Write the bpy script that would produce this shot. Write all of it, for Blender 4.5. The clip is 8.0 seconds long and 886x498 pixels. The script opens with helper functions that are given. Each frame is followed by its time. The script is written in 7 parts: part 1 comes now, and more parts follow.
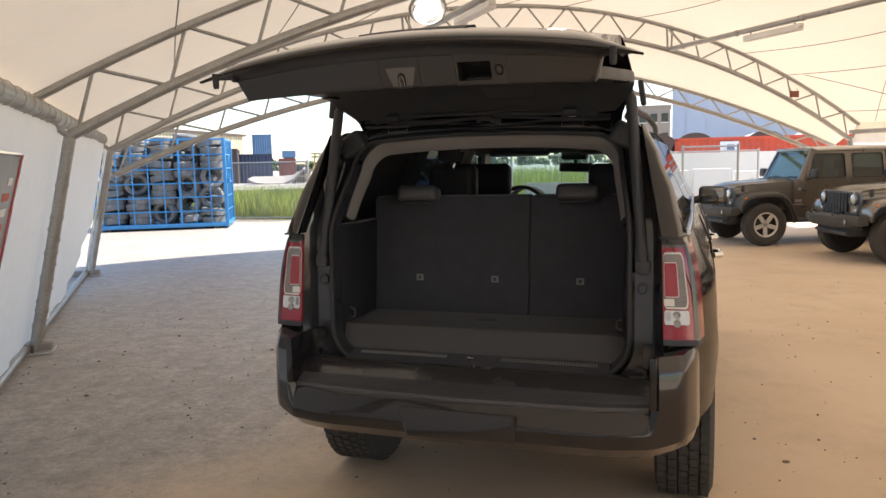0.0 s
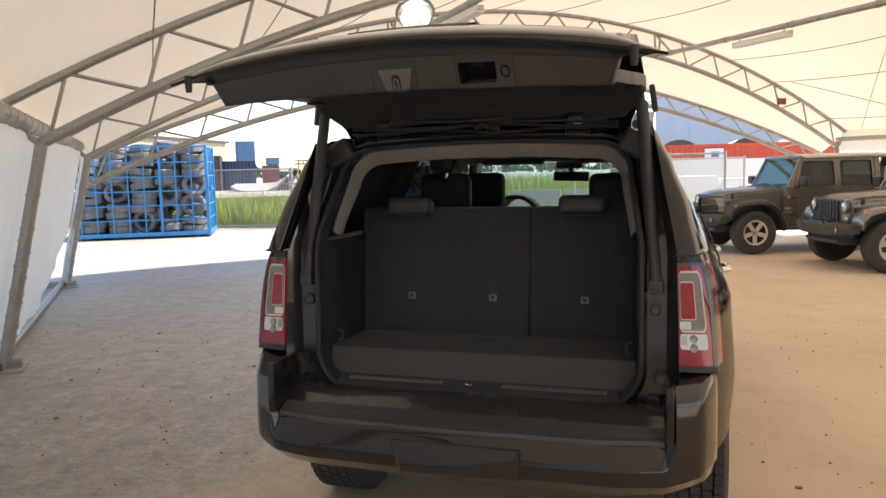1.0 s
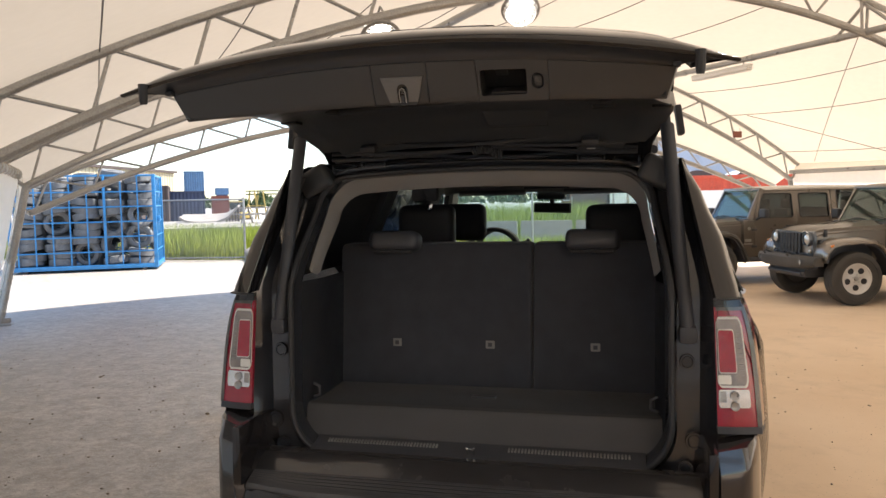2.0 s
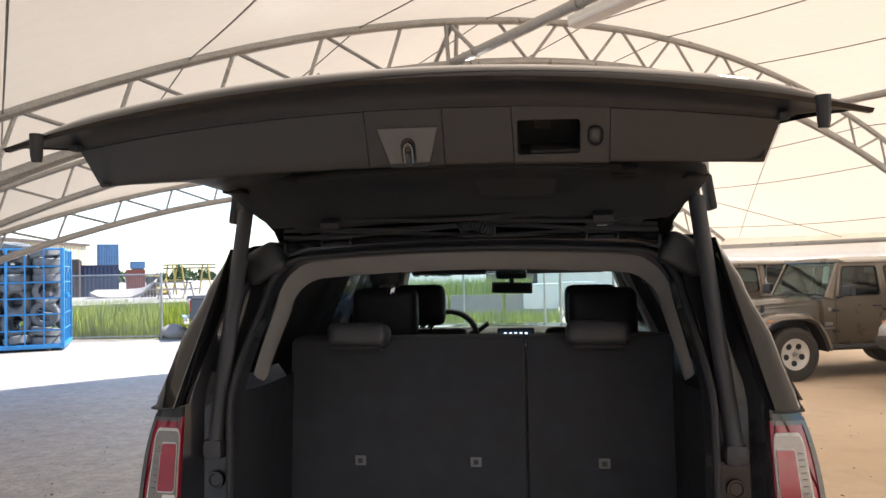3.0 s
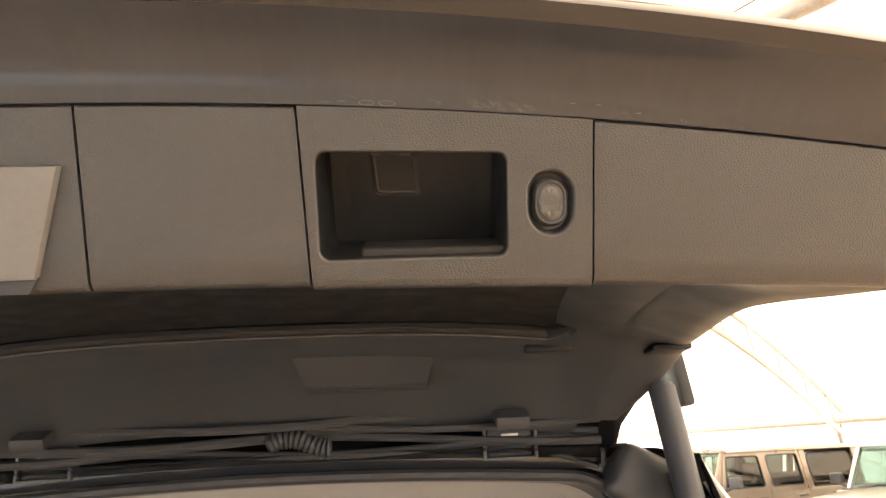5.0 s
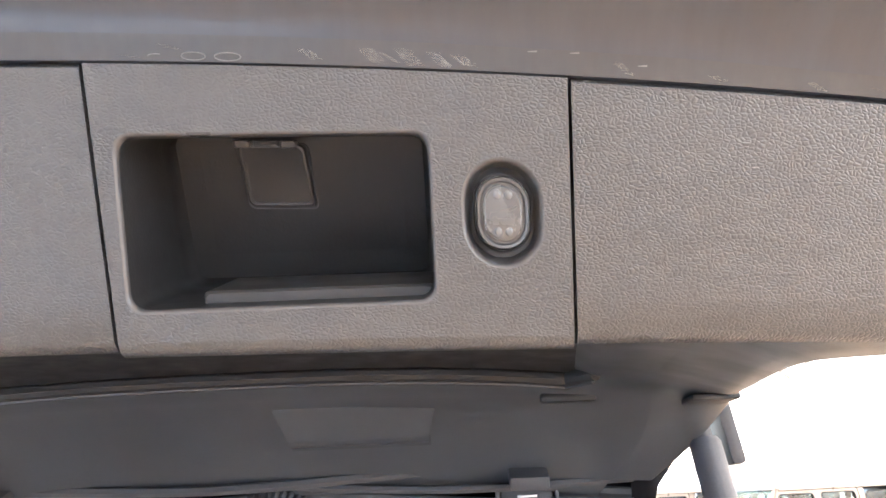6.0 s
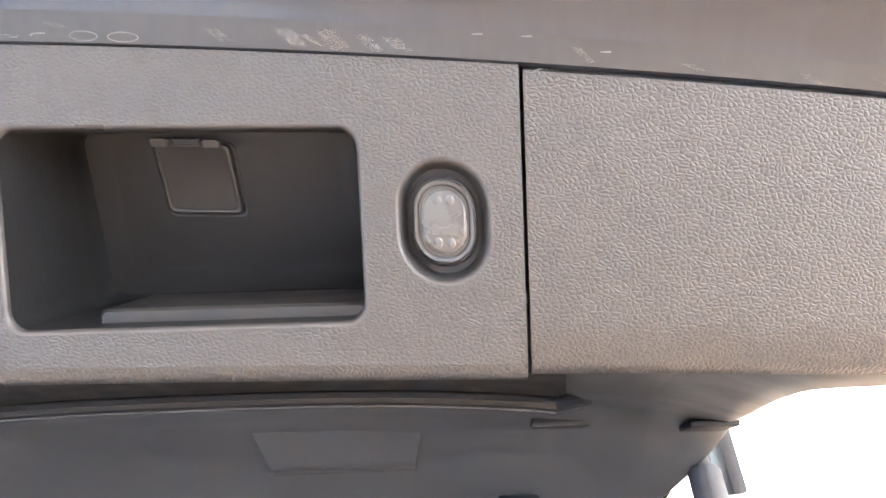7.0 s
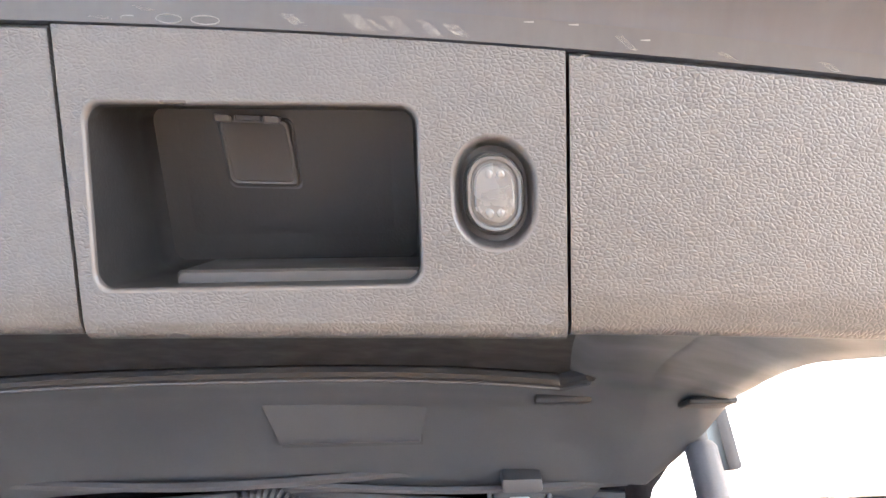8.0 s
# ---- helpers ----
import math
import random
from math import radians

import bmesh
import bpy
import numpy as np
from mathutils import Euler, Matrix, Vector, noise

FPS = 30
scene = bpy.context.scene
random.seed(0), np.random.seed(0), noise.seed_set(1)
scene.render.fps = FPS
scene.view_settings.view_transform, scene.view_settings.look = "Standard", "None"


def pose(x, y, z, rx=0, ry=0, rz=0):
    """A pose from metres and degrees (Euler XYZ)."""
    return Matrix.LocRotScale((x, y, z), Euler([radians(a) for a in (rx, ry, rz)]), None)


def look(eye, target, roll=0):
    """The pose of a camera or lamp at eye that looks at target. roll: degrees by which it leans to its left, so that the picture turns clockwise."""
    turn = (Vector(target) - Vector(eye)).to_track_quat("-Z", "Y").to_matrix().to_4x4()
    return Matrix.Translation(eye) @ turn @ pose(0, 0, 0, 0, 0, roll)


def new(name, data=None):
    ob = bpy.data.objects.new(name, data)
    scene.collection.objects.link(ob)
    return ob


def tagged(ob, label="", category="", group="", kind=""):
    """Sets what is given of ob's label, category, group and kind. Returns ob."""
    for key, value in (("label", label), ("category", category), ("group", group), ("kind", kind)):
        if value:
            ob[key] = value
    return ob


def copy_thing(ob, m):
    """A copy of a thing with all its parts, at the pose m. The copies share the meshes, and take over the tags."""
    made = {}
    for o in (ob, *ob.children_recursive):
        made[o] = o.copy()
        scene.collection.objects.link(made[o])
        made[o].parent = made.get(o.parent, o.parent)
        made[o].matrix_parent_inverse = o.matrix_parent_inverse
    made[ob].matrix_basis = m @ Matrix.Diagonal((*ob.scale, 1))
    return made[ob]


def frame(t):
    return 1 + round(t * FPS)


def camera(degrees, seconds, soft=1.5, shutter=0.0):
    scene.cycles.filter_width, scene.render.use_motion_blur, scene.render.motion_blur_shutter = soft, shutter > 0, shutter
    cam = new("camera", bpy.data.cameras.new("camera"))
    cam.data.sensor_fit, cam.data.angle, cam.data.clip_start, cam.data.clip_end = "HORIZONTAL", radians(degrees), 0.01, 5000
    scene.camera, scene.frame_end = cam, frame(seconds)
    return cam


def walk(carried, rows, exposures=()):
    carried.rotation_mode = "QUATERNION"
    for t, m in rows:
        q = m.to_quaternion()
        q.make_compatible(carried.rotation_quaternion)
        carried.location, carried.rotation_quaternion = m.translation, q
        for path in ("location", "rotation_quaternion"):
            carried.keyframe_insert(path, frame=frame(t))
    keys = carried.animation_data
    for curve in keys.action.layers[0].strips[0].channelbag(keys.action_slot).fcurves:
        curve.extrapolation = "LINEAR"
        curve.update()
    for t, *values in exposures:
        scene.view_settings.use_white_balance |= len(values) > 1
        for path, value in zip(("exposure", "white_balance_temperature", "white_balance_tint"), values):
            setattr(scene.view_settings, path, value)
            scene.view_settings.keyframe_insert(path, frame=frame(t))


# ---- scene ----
cam = camera(61.2, 8.0)
PATH = [
    (0, (0.854, -3.293, 1.683), (0.279, -1.391, 1.455), -1.32),
    (0.5, (0.800, -3.192, 1.689), (0.237, -1.286, 1.468), -1.37),
    (1, (0.741, -3.065, 1.699), (0.206, -1.150, 1.488), -1.33),
    (2.5, (0.338, -2.499, 1.699), (0.020, -0.525, 1.650), -1.05),
    (3, (0.220, -2.255, 1.742), (0.012, -0.266, 1.802), -1.19),
    (3.5, (0.149, -2.016, 1.738), (0.082, -0.023, 1.887), -1.79),
    (4, (0.120, -1.774, 1.775), (0.222, 0.212, 1.989), -2.22),
    (4.5, (0.186, -1.541, 1.802), (0.357, 0.409, 2.213), -2.56),
    (6, (0.322, -1.224, 1.873), (0.360, 0.675, 2.500), -2.60),
    (6.5, (0.338, -1.198, 1.879), (0.367, 0.690, 2.540), -2.31),
    (7, (0.345, -1.189, 1.882), (0.371, 0.693, 2.557), -2.03),
    (7.5, (0.339, -1.193, 1.881), (0.374, 0.692, 2.548), -1.85),
    (8, (0.326, -1.208, 1.871), (0.367, 0.689, 2.502), -1.45),
]
EXPOSURES = [(0.0, 1.28, 6650, 10), (2.5, 1.40, 6550, 10), (3.5, 1.48, 5850, 10), (4.0, 1.88, 5950, 10), (4.5, 2.75, 7800, 10), (6.0, 4.4, 5500, 10), (6.5, 4.65, 5500, 10), (7.0, 4.7, 5450, 10), (7.5, 4.75, 5450, 10), (8.0, 4.9, 5450, 10)]
walk(cam, [(t, look(eye, target, roll)) for t, eye, target, roll in PATH], EXPOSURES)

# ---- world and sun ----
AXIS = radians(36.8)                       # tent axis, turned left of the vehicle's heading
TA = Vector((-math.sin(AXIS), math.cos(AXIS), 0))
TS = Vector((math.cos(AXIS), math.sin(AXIS), 0))
SUN_ELEV, SUN_AZ = radians(55), radians(59)   # azimuth clockwise from +y

world = bpy.data.worlds.new("sky")
scene.world = world
world.use_nodes = True
wn = world.node_tree.nodes
sky = wn.new("ShaderNodeTexSky")
sky.sky_type, sky.sun_disc = "NISHITA", False
sky.sun_elevation, sky.sun_rotation = SUN_ELEV, SUN_AZ
sky.air_density, sky.dust_density, sky.ozone_density = 1.0, 0.8, 1.0
world.node_tree.links.new(sky.outputs[0], wn["Background"].inputs[0])
wn["Background"].inputs[1].default_value = 0.15

sun = new("sun", bpy.data.lights.new("sun", "SUN"))
sun.data.energy, sun.data.angle, sun.data.color = 4.6, radians(0.5), (1.0, 0.95, 0.87)
sun_way = Vector((math.sin(SUN_AZ) * math.cos(SUN_ELEV), math.cos(SUN_AZ) * math.cos(SUN_ELEV), math.sin(SUN_ELEV)))
sun.matrix_world = look(sun_way * 60, (0, 0, 0))


# ---- materials ----
def material(name, color, rough=0.5, metal=0.0, vary=0.12, scale=6.0, fine=120.0, bump=0.0, bump_scale=200.0, coat=0.0,
             spec=0.5, tint=None, streak=None, rough_vary=0.1, sheen=0.0):
    """Principled surface with colour varied at two scales, roughness breakup and fine relief."""
    m = bpy.data.materials.new(name)
    m.use_nodes = True
    n, l = m.node_tree.nodes, m.node_tree.links
    b = n["Principled BSDF"]
    co = n.new("ShaderNodeTexCoord")
    src = co.outputs["Object"]
    if streak:
        mp = n.new("ShaderNodeMapping")
        mp.inputs["Scale"].default_value = streak
        l.new(src, mp.inputs[0])
        src = mp.outputs[0]
    big = n.new("ShaderNodeTexNoise")
    big.inputs["Scale"].default_value, big.inputs["Detail"].default_value = scale, 5
    l.new(src, big.inputs["Vector"])
    small = n.new("ShaderNodeTexNoise")
    small.inputs["Scale"].default_value, small.inputs["Detail"].default_value = fine, 3
    l.new(src, small.inputs["Vector"])
    add = n.new("ShaderNodeMath")
    add.operation = "ADD"
    l.new(big.outputs["Fac"], add.inputs[0])
    l.new(small.outputs["Fac"], add.inputs[1])
    mr = n.new("ShaderNodeMapRange")
    mr.inputs["From Min"].default_value, mr.inputs["From Max"].default_value = 0.65, 1.35
    l.new(add.outputs[0], mr.inputs["Value"])
    mix = n.new("ShaderNodeMix")
    mix.data_type = "RGBA"
    c2 = tint or [c * (1 + vary) for c in color]
    mix.inputs["A"].default_value = (*[max(0, c * (1 - vary)) for c in color], 1)
    mix.inputs["B"].default_value = (*[min(1, c) for c in c2], 1)
    l.new(mr.outputs[0], mix.inputs["Factor"])
    l.new(mix.outputs["Result"], b.inputs["Base Color"])
    rr = n.new("ShaderNodeMapRange")
    rr.inputs["To Min"].default_value, rr.inputs["To Max"].default_value = max(0.02, rough - rough_vary), min(1, rough + rough_vary)
    rr.inputs["From Min"].default_value, rr.inputs["From Max"].default_value = 0.3, 0.7
    l.new(big.outputs["Fac"], rr.inputs["Value"])
    l.new(rr.outputs[0], b.inputs["Roughness"])
    b.inputs["Metallic"].default_value = metal
    b.inputs["Coat Weight"].default_value = coat
    b.inputs["Coat Roughness"].default_value = 0.06
    b.inputs["Specular IOR Level"].default_value = spec
    b.inputs["Sheen Weight"].default_value = sheen
    if bump:
        t = n.new("ShaderNodeTexNoise")
        t.inputs["Scale"].default_value, t.inputs["Detail"].default_value = bump_scale, 4
        l.new(src, t.inputs["Vector"])
        bp = n.new("ShaderNodeBump")
        bp.inputs["Strength"].default_value, bp.inputs["Distance"].default_value = min(1, bump), 0.6 / bump_scale
        l.new(t.outputs["Fac"], bp.inputs["Height"])
        l.new(bp.outputs[0], b.inputs["Normal"])
    return m


def leather_grain(name, color, rough, size=720.0, depth=0.00011):
    """Moulded plastic with fine pebbled leather grain: small raised cells between thin creases."""
    m = material(name, color, rough, vary=0.07, scale=5, fine=300, rough_vary=0.05, spec=0.5)
    n, l = m.node_tree.nodes, m.node_tree.links
    co = n.new("ShaderNodeTexCoord")
    turn = n.new("ShaderNodeMapping")
    turn.inputs["Rotation"].default_value = (radians(90), 0, radians(18))
    turn.inputs["Scale"].default_value = (0.72, 0.72, 1.10)
    l.new(co.outputs["Object"], turn.inputs[0])
    warp = n.new("ShaderNodeTexNoise")
    warp.inputs["Scale"].default_value = 260
    warp.inputs["Detail"].default_value = 2
    l.new(turn.outputs[0], warp.inputs["Vector"])
    va = n.new("ShaderNodeVectorMath")
    va.operation = "MULTIPLY_ADD"
    va.inputs[1].default_value = (0.0022, 0.0022, 0.0022)
    l.new(warp.outputs["Color"], va.inputs[0])
    l.new(turn.outputs[0], va.inputs[2])
    v = n.new("ShaderNodeTexVoronoi")
    v.voronoi_dimensions = "2D"
    v.feature = "DISTANCE_TO_EDGE"
    v.inputs["Scale"].default_value = size
    l.new(va.outputs[0], v.inputs["Vector"])
    r = n.new("ShaderNodeMapRange")
    r.interpolation_type = "SMOOTHSTEP"
    r.inputs["From Min"].default_value, r.inputs["From Max"].default_value = 0.0, 0.36
    l.new(v.outputs["Distance"], r.inputs["Value"])
    bp = n.new("ShaderNodeBump")
    bp.inputs["Strength"].default_value, bp.inputs["Distance"].default_value = 1.0, depth
    l.new(r.outputs[0], bp.inputs["Height"])
    l.new(bp.outputs[0], n["Principled BSDF"].inputs["Normal"])
    return m


def pane_material(name, tint, gloss=0.02):
    """Thin tinted pane: clear film with a gloss that grows toward grazing angles."""
    m = bpy.data.materials.new(name)
    m.use_nodes = True
    n, l = m.node_tree.nodes, m.node_tree.links
    n.remove(n["Principled BSDF"])
    film = n.new("ShaderNodeBsdfTransparent")
    film.inputs[0].default_value = (*tint, 1)
    gl = n.new("ShaderNodeBsdfGlossy")
    gl.inputs["Roughness"].default_value = gloss
    lw = n.new("ShaderNodeLayerWeight")
    lw.inputs[0].default_value = 0.5
    pw = n.new("ShaderNodeMath")
    pw.operation = "POWER"
    pw.inputs[1].default_value = 4.0
    l.new(lw.outputs["Facing"], pw.inputs[0])
    ma = n.new("ShaderNodeMath")
    ma.operation = "MULTIPLY_ADD"
    ma.inputs[1].default_value, ma.inputs[2].default_value = 0.85, 0.045
    l.new(pw.outputs[0], ma.inputs[0])
    mx = n.new("ShaderNodeMixShader")
    l.new(ma.outputs[0], mx.inputs[0])
    l.new(film.outputs[0], mx.inputs[1])
    l.new(gl.outputs[0], mx.inputs[2])
    l.new(mx.outputs[0], n["Material Output"].inputs[0])
    return m


def fabric_material(name, color, through_color, share):
    """Woven coated membrane that lets part of the sunlight through."""
    m = material(name, color, 0.55, vary=0.05, scale=0.7, fine=9, bump=0.15, bump_scale=60, rough_vary=0.05)
    n, l = m.node_tree.nodes, m.node_tree.links
    tl = n.new("ShaderNodeBsdfTranslucent")
    noise_t = n.new("ShaderNodeTexNoise")
    noise_t.inputs["Scale"].default_value, noise_t.inputs["Detail"].default_value = 0.5, 4
    co = n.new("ShaderNodeTexCoord")
    l.new(co.outputs["Object"], noise_t.inputs["Vector"])
    mix = n.new("ShaderNodeMix")
    mix.data_type = "RGBA"
    mix.inputs["A"].default_value = (*[c * 0.9 for c in through_color], 1)
    mix.inputs["B"].default_value = (*through_color, 1)
    l.new(noise_t.outputs["Fac"], mix.inputs["Factor"])
    l.new(mix.outputs["Result"], tl.inputs[0])
    mx = n.new("ShaderNodeMixShader")
    mx.inputs[0].default_value = share
    l.new(n["Principled BSDF"].outputs[0], mx.inputs[1])
    l.new(tl.outputs[0], mx.inputs[2])
    l.new(mx.outputs[0], n["Material Output"].inputs[0])
    return m


def glow_material(name, color, power):
    m = bpy.data.materials.new(name)
    m.use_nodes = True
    n, l = m.node_tree.nodes, m.node_tree.links
    e = n.new("ShaderNodeEmission")
    e.inputs[0].default_value, e.inputs[1].default_value = (*color, 1), power
    l.new(e.outputs[0], n["Material Output"].inputs[0])
    return m


def ground_material():
    """Packed dirt and gravel: broad damp stains, mottling and loose grit."""
    m = bpy.data.materials.new("packed_dirt")
    m.use_nodes = True
    n, l = m.node_tree.nodes, m.node_tree.links
    b = n["Principled BSDF"]
    co = n.new("ShaderNodeTexCoord")

    def noise_node(scale, detail=6, rough=0.6):
        t = n.new("ShaderNodeTexNoise")
        t.inputs["Scale"].default_value, t.inputs["Detail"].default_value, t.inputs["Roughness"].default_value = scale, detail, rough
        l.new(co.outputs["Object"], t.inputs["Vector"])
        return t.outputs["Fac"]

    def ramp(src, lo, hi):
        r = n.new("ShaderNodeMapRange")
        r.inputs["From Min"].default_value, r.inputs["From Max"].default_value = lo, hi
        l.new(src, r.inputs["Value"])
        return r.outputs[0]

    def blend(fac, a, bcol):
        x = n.new("ShaderNodeMix")
        x.data_type = "RGBA"
        l.new(fac, x.inputs["Factor"])
        for key, v in (("A", a), ("B", bcol)):
            if isinstance(v, tuple):
                x.inputs[key].default_value = (*v, 1)
            else:
                l.new(v, x.inputs[key])
        return x.outputs["Result"]

    sep = n.new("ShaderNodeSeparateXYZ")
    l.new(co.outputs["Object"], sep.inputs[0])
    side = n.new("ShaderNodeMath")
    side.operation = "MULTIPLY_ADD"
    side.inputs[1].default_value = -0.28
    l.new(sep.outputs["X"], side.inputs[0])
    l.new(noise_node(0.5, 4), side.inputs[2])
    damp = ramp(side.outputs[0], 0.76, 1.18)

    def where_damp(fac):
        p = n.new("ShaderNodeMath")
        p.operation = "MULTIPLY"
        l.new(fac, p.inputs[0])
        l.new(damp, p.inputs[1])
        return p.outputs[0]

    tan = blend(ramp(noise_node(0.35), 0.35, 0.65), (0.60, 0.455, 0.315), (0.70, 0.555, 0.41))
    grey = blend(ramp(noise_node(0.6), 0.35, 0.65), (0.47, 0.42, 0.365), (0.61, 0.555, 0.50))
    base = blend(damp, tan, grey)
    mid = blend(ramp(noise_node(1.1, 9, 0.75), 0.50, 1.0), base, (0.38, 0.30, 0.22))
    mid = blend(where_damp(ramp(noise_node(5.0, 14, 0.88), 0.40, 0.60)), mid, (0.25, 0.215, 0.185))
    speck = blend(where_damp(ramp(noise_node(17, 9, 0.8), 0.47, 0.66)), mid, (0.28, 0.235, 0.19))
    grit = blend(where_damp(ramp(noise_node(48, 5, 0.8), 0.56, 0.70)), speck, (0.62, 0.55, 0.46))
    dark = blend(ramp(noise_node(60, 2), 0.68, 0.74), grit, (0.19, 0.155, 0.125))
    l.new(dark, b.inputs["Base Color"])
    wet = n.new("ShaderNodeMapRange")
    wet.inputs["To Min"].default_value, wet.inputs["To Max"].default_value = 0.9, 0.46
    l.new(damp, wet.inputs["Value"])
    l.new(wet.outputs[0], b.inputs["Roughness"])
    b.inputs["Specular IOR Level"].default_value = 0.5
    bp = n.new("ShaderNodeBump")
    bp.inputs["Strength"].default_value, bp.inputs["Distance"].default_value = 1.0, 0.018
    l.new(where_damp(noise_node(26, 8, 0.75)), bp.inputs["Height"])
    l.new(bp.outputs[0], b.inputs["Normal"])
    return m


M = {}
M["dirt"] = ground_material()
M["paint"] = material("dark_metallic_paint", (0.017, 0.016, 0.018), 0.12, 0.20, vary=0.15, scale=3, fine=900, coat=1.0, spec=0.05, rough_vary=0.04)
M["dusty"] = material("dusty_dark_paint", (0.019, 0.022, 0.029), 0.40, 0.1, vary=0.15, scale=2.2, fine=14, coat=0.3, rough_vary=0.06, streak=(14, 2, 2))
M["jamb"] = material("dark_door_jamb_paint", (0.024, 0.026, 0.031), 0.12, 0.0, vary=0.15, scale=8, fine=400, coat=1.0, spec=0.3)
M["gloss"] = material("gloss_black_glass", (0.010, 0.010, 0.012), 0.06, 0.0, vary=0.1, scale=8, fine=300, coat=0.3, rough_vary=0.02)
M["panel"] = material("dark_grey_panel_plastic", (0.031, 0.034, 0.038), 0.42, vary=0.12, scale=8, fine=300, bump=0.15, bump_scale=700)
M["black"] = material("black_moulded_plastic", (0.044, 0.047, 0.056), 0.55, vary=0.15, scale=12, fine=400, bump=0.2, bump_scale=900)
M["step"] = material("ribbed_black_step_plastic", (0.060, 0.061, 0.067), 0.45, vary=0.2, scale=9, fine=250, bump=0.3, bump_scale=500)
M["trim"] = leather_grain("grained_taupe_trim_plastic", (0.0325, 0.032, 0.032), 0.34)
M["trim_fine"] = material("fine_taupe_plastic", (0.038, 0.0365, 0.0365), 0.36, vary=0.08, scale=20, fine=300, bump=0.25, bump_scale=900)
M["trim_smooth"] = material("smooth_taupe_plastic", (0.105, 0.101, 0.098), 0.38, vary=0.08, scale=14, fine=300, bump=0.1, bump_scale=800)
M["cup_lid"] = material("dark_grey_lid_plastic", (0.019, 0.0185, 0.0185), 0.40, vary=0.06, scale=25, fine=500, bump=0.1, bump_scale=900, spec=0.4)
# lighter grey for the soft highlights on the gate button
M["btn_dot"] = material("button_highlight_grey", (0.064, 0.064, 0.064), 0.2, vary=0.05, scale=60, fine=400)
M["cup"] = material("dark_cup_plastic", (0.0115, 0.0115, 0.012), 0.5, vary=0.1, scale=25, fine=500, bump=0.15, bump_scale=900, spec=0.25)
M["rubber"] = material("black_rubber", (0.023, 0.024, 0.028), 0.62, vary=0.2, scale=18, fine=300, bump=0.2, bump_scale=500)
M["tyre"] = material("dusty_tyre_rubber", (0.05, 0.048, 0.046), 0.8, vary=0.35, scale=7, fine=120, bump=0.3, bump_scale=250)
M["old_tyre"] = material("sunbleached_tyre_rubber", (0.15, 0.155, 0.16), 0.75, vary=0.4, scale=5, fine=80, bump=0.3, bump_scale=200)
M["carpet"] = material("black_carpet", (0.034, 0.036, 0.043), 0.95, vary=0.3, scale=20, fine=700, bump=0.7, bump_scale=900, spec=0.1, sheen=0.15)
M["cloth"] = material("black_seat_cloth", (0.049, 0.052, 0.062), 0.9, vary=0.2, scale=15, fine=900, bump=0.5, bump_scale=1100, spec=0.15, sheen=0.2)
M["hide"] = material("black_seat_leather", (0.050, 0.052, 0.060), 0.45, vary=0.15, scale=12, fine=500, bump=0.3, bump_scale=450)
M["liner"] = material("pale_grey_headliner", (0.41, 0.395, 0.38), 0.85, vary=0.05, scale=8, fine=500, bump=0.3, bump_scale=800, spec=0.2)
M["lip"] = material("grey_load_floor_board", (0.070, 0.070, 0.073), 0.8, vary=0.12, scale=9, fine=600, bump=0.4, bump_scale=900, spec=0.2)
M["chrome"] = material("chrome", (0.72, 0.72, 0.72), 0.12, 1.0, vary=0.05, scale=8, fine=90, rough_vary=0.05)
M["mirror"] = material("dim_mirror_glass", (0.30, 0.31, 0.31), 0.04, 1.0, vary=0.04, rough_vary=0.01)
M["alloy"] = material("silver_alloy", (0.62, 0.61, 0.60), 0.38, 0.25, vary=0.08, scale=9, fine=120)
M["satin"] = material("satin_silver_plastic", (0.42, 0.42, 0.42), 0.35, 0.6, vary=0.06, scale=9, fine=120)
M["tag"] = material("grey_tag_plastic", (0.20, 0.20, 0.20), 0.45, vary=0.1, scale=40, fine=300)
M["quarter"] = material("grey_pillar_trim_plastic", (0.115, 0.115, 0.12), 0.6, vary=0.08, scale=8, fine=300, bump=0.2, bump_scale=700)
M["steel"] = material("galvanised_steel_tube", (0.36, 0.355, 0.345), 0.42, 0.45, vary=0.22, scale=5, fine=60, bump=0.15, bump_scale=120, rough_vary=0.15)
M["red_lens"] = material("red_lamp_lens", (0.31, 0.009, 0.030), 0.12, vary=0.15, scale=30, fine=300, coat=0.8)
M["smoke_lens"] = material("smoky_clear_lens", (0.085, 0.080, 0.080), 0.14, vary=0.15, scale=40, fine=200, coat=0.5)
M["rim_lens"] = material("pale_lamp_lens", (0.22, 0.20, 0.195), 0.12, 0.2, vary=0.15, scale=40, fine=200, coat=1.0)
M["tint"] = pane_material("dark_tinted_glass", (0.26, 0.27, 0.28))
M["clear"] = pane_material("clear_windscreen_glass", (0.68, 0.86, 0.83))
M["jeep_glass"] = pane_material("smoked_glass", (0.34, 0.38, 0.37))
M["fabric"] = fabric_material("cream_tent_membrane", (0.80, 0.76, 0.70), (0.45, 0.36, 0.265), 0.5)
M["wall_fabric"] = fabric_material("white_tent_wall_sheet", (0.88, 0.86, 0.83), (0.92, 0.86, 0.78), 0.35)
M["rope"] = material("pale_rope", (0.42, 0.38, 0.31), 0.9, vary=0.2, scale=40, fine=300)
M["cable"] = material("dark_steel_cable", (0.16, 0.14, 0.12), 0.5, 0.5, vary=0.2, scale=30, fine=300)
M["white"] = material("white_enamel", (0.72, 0.72, 0.70), 0.4, vary=0.06, scale=8, fine=90)
M["glow"] = glow_material("lit_lamp_face", (1.0, 0.97, 0.9), 30.0)
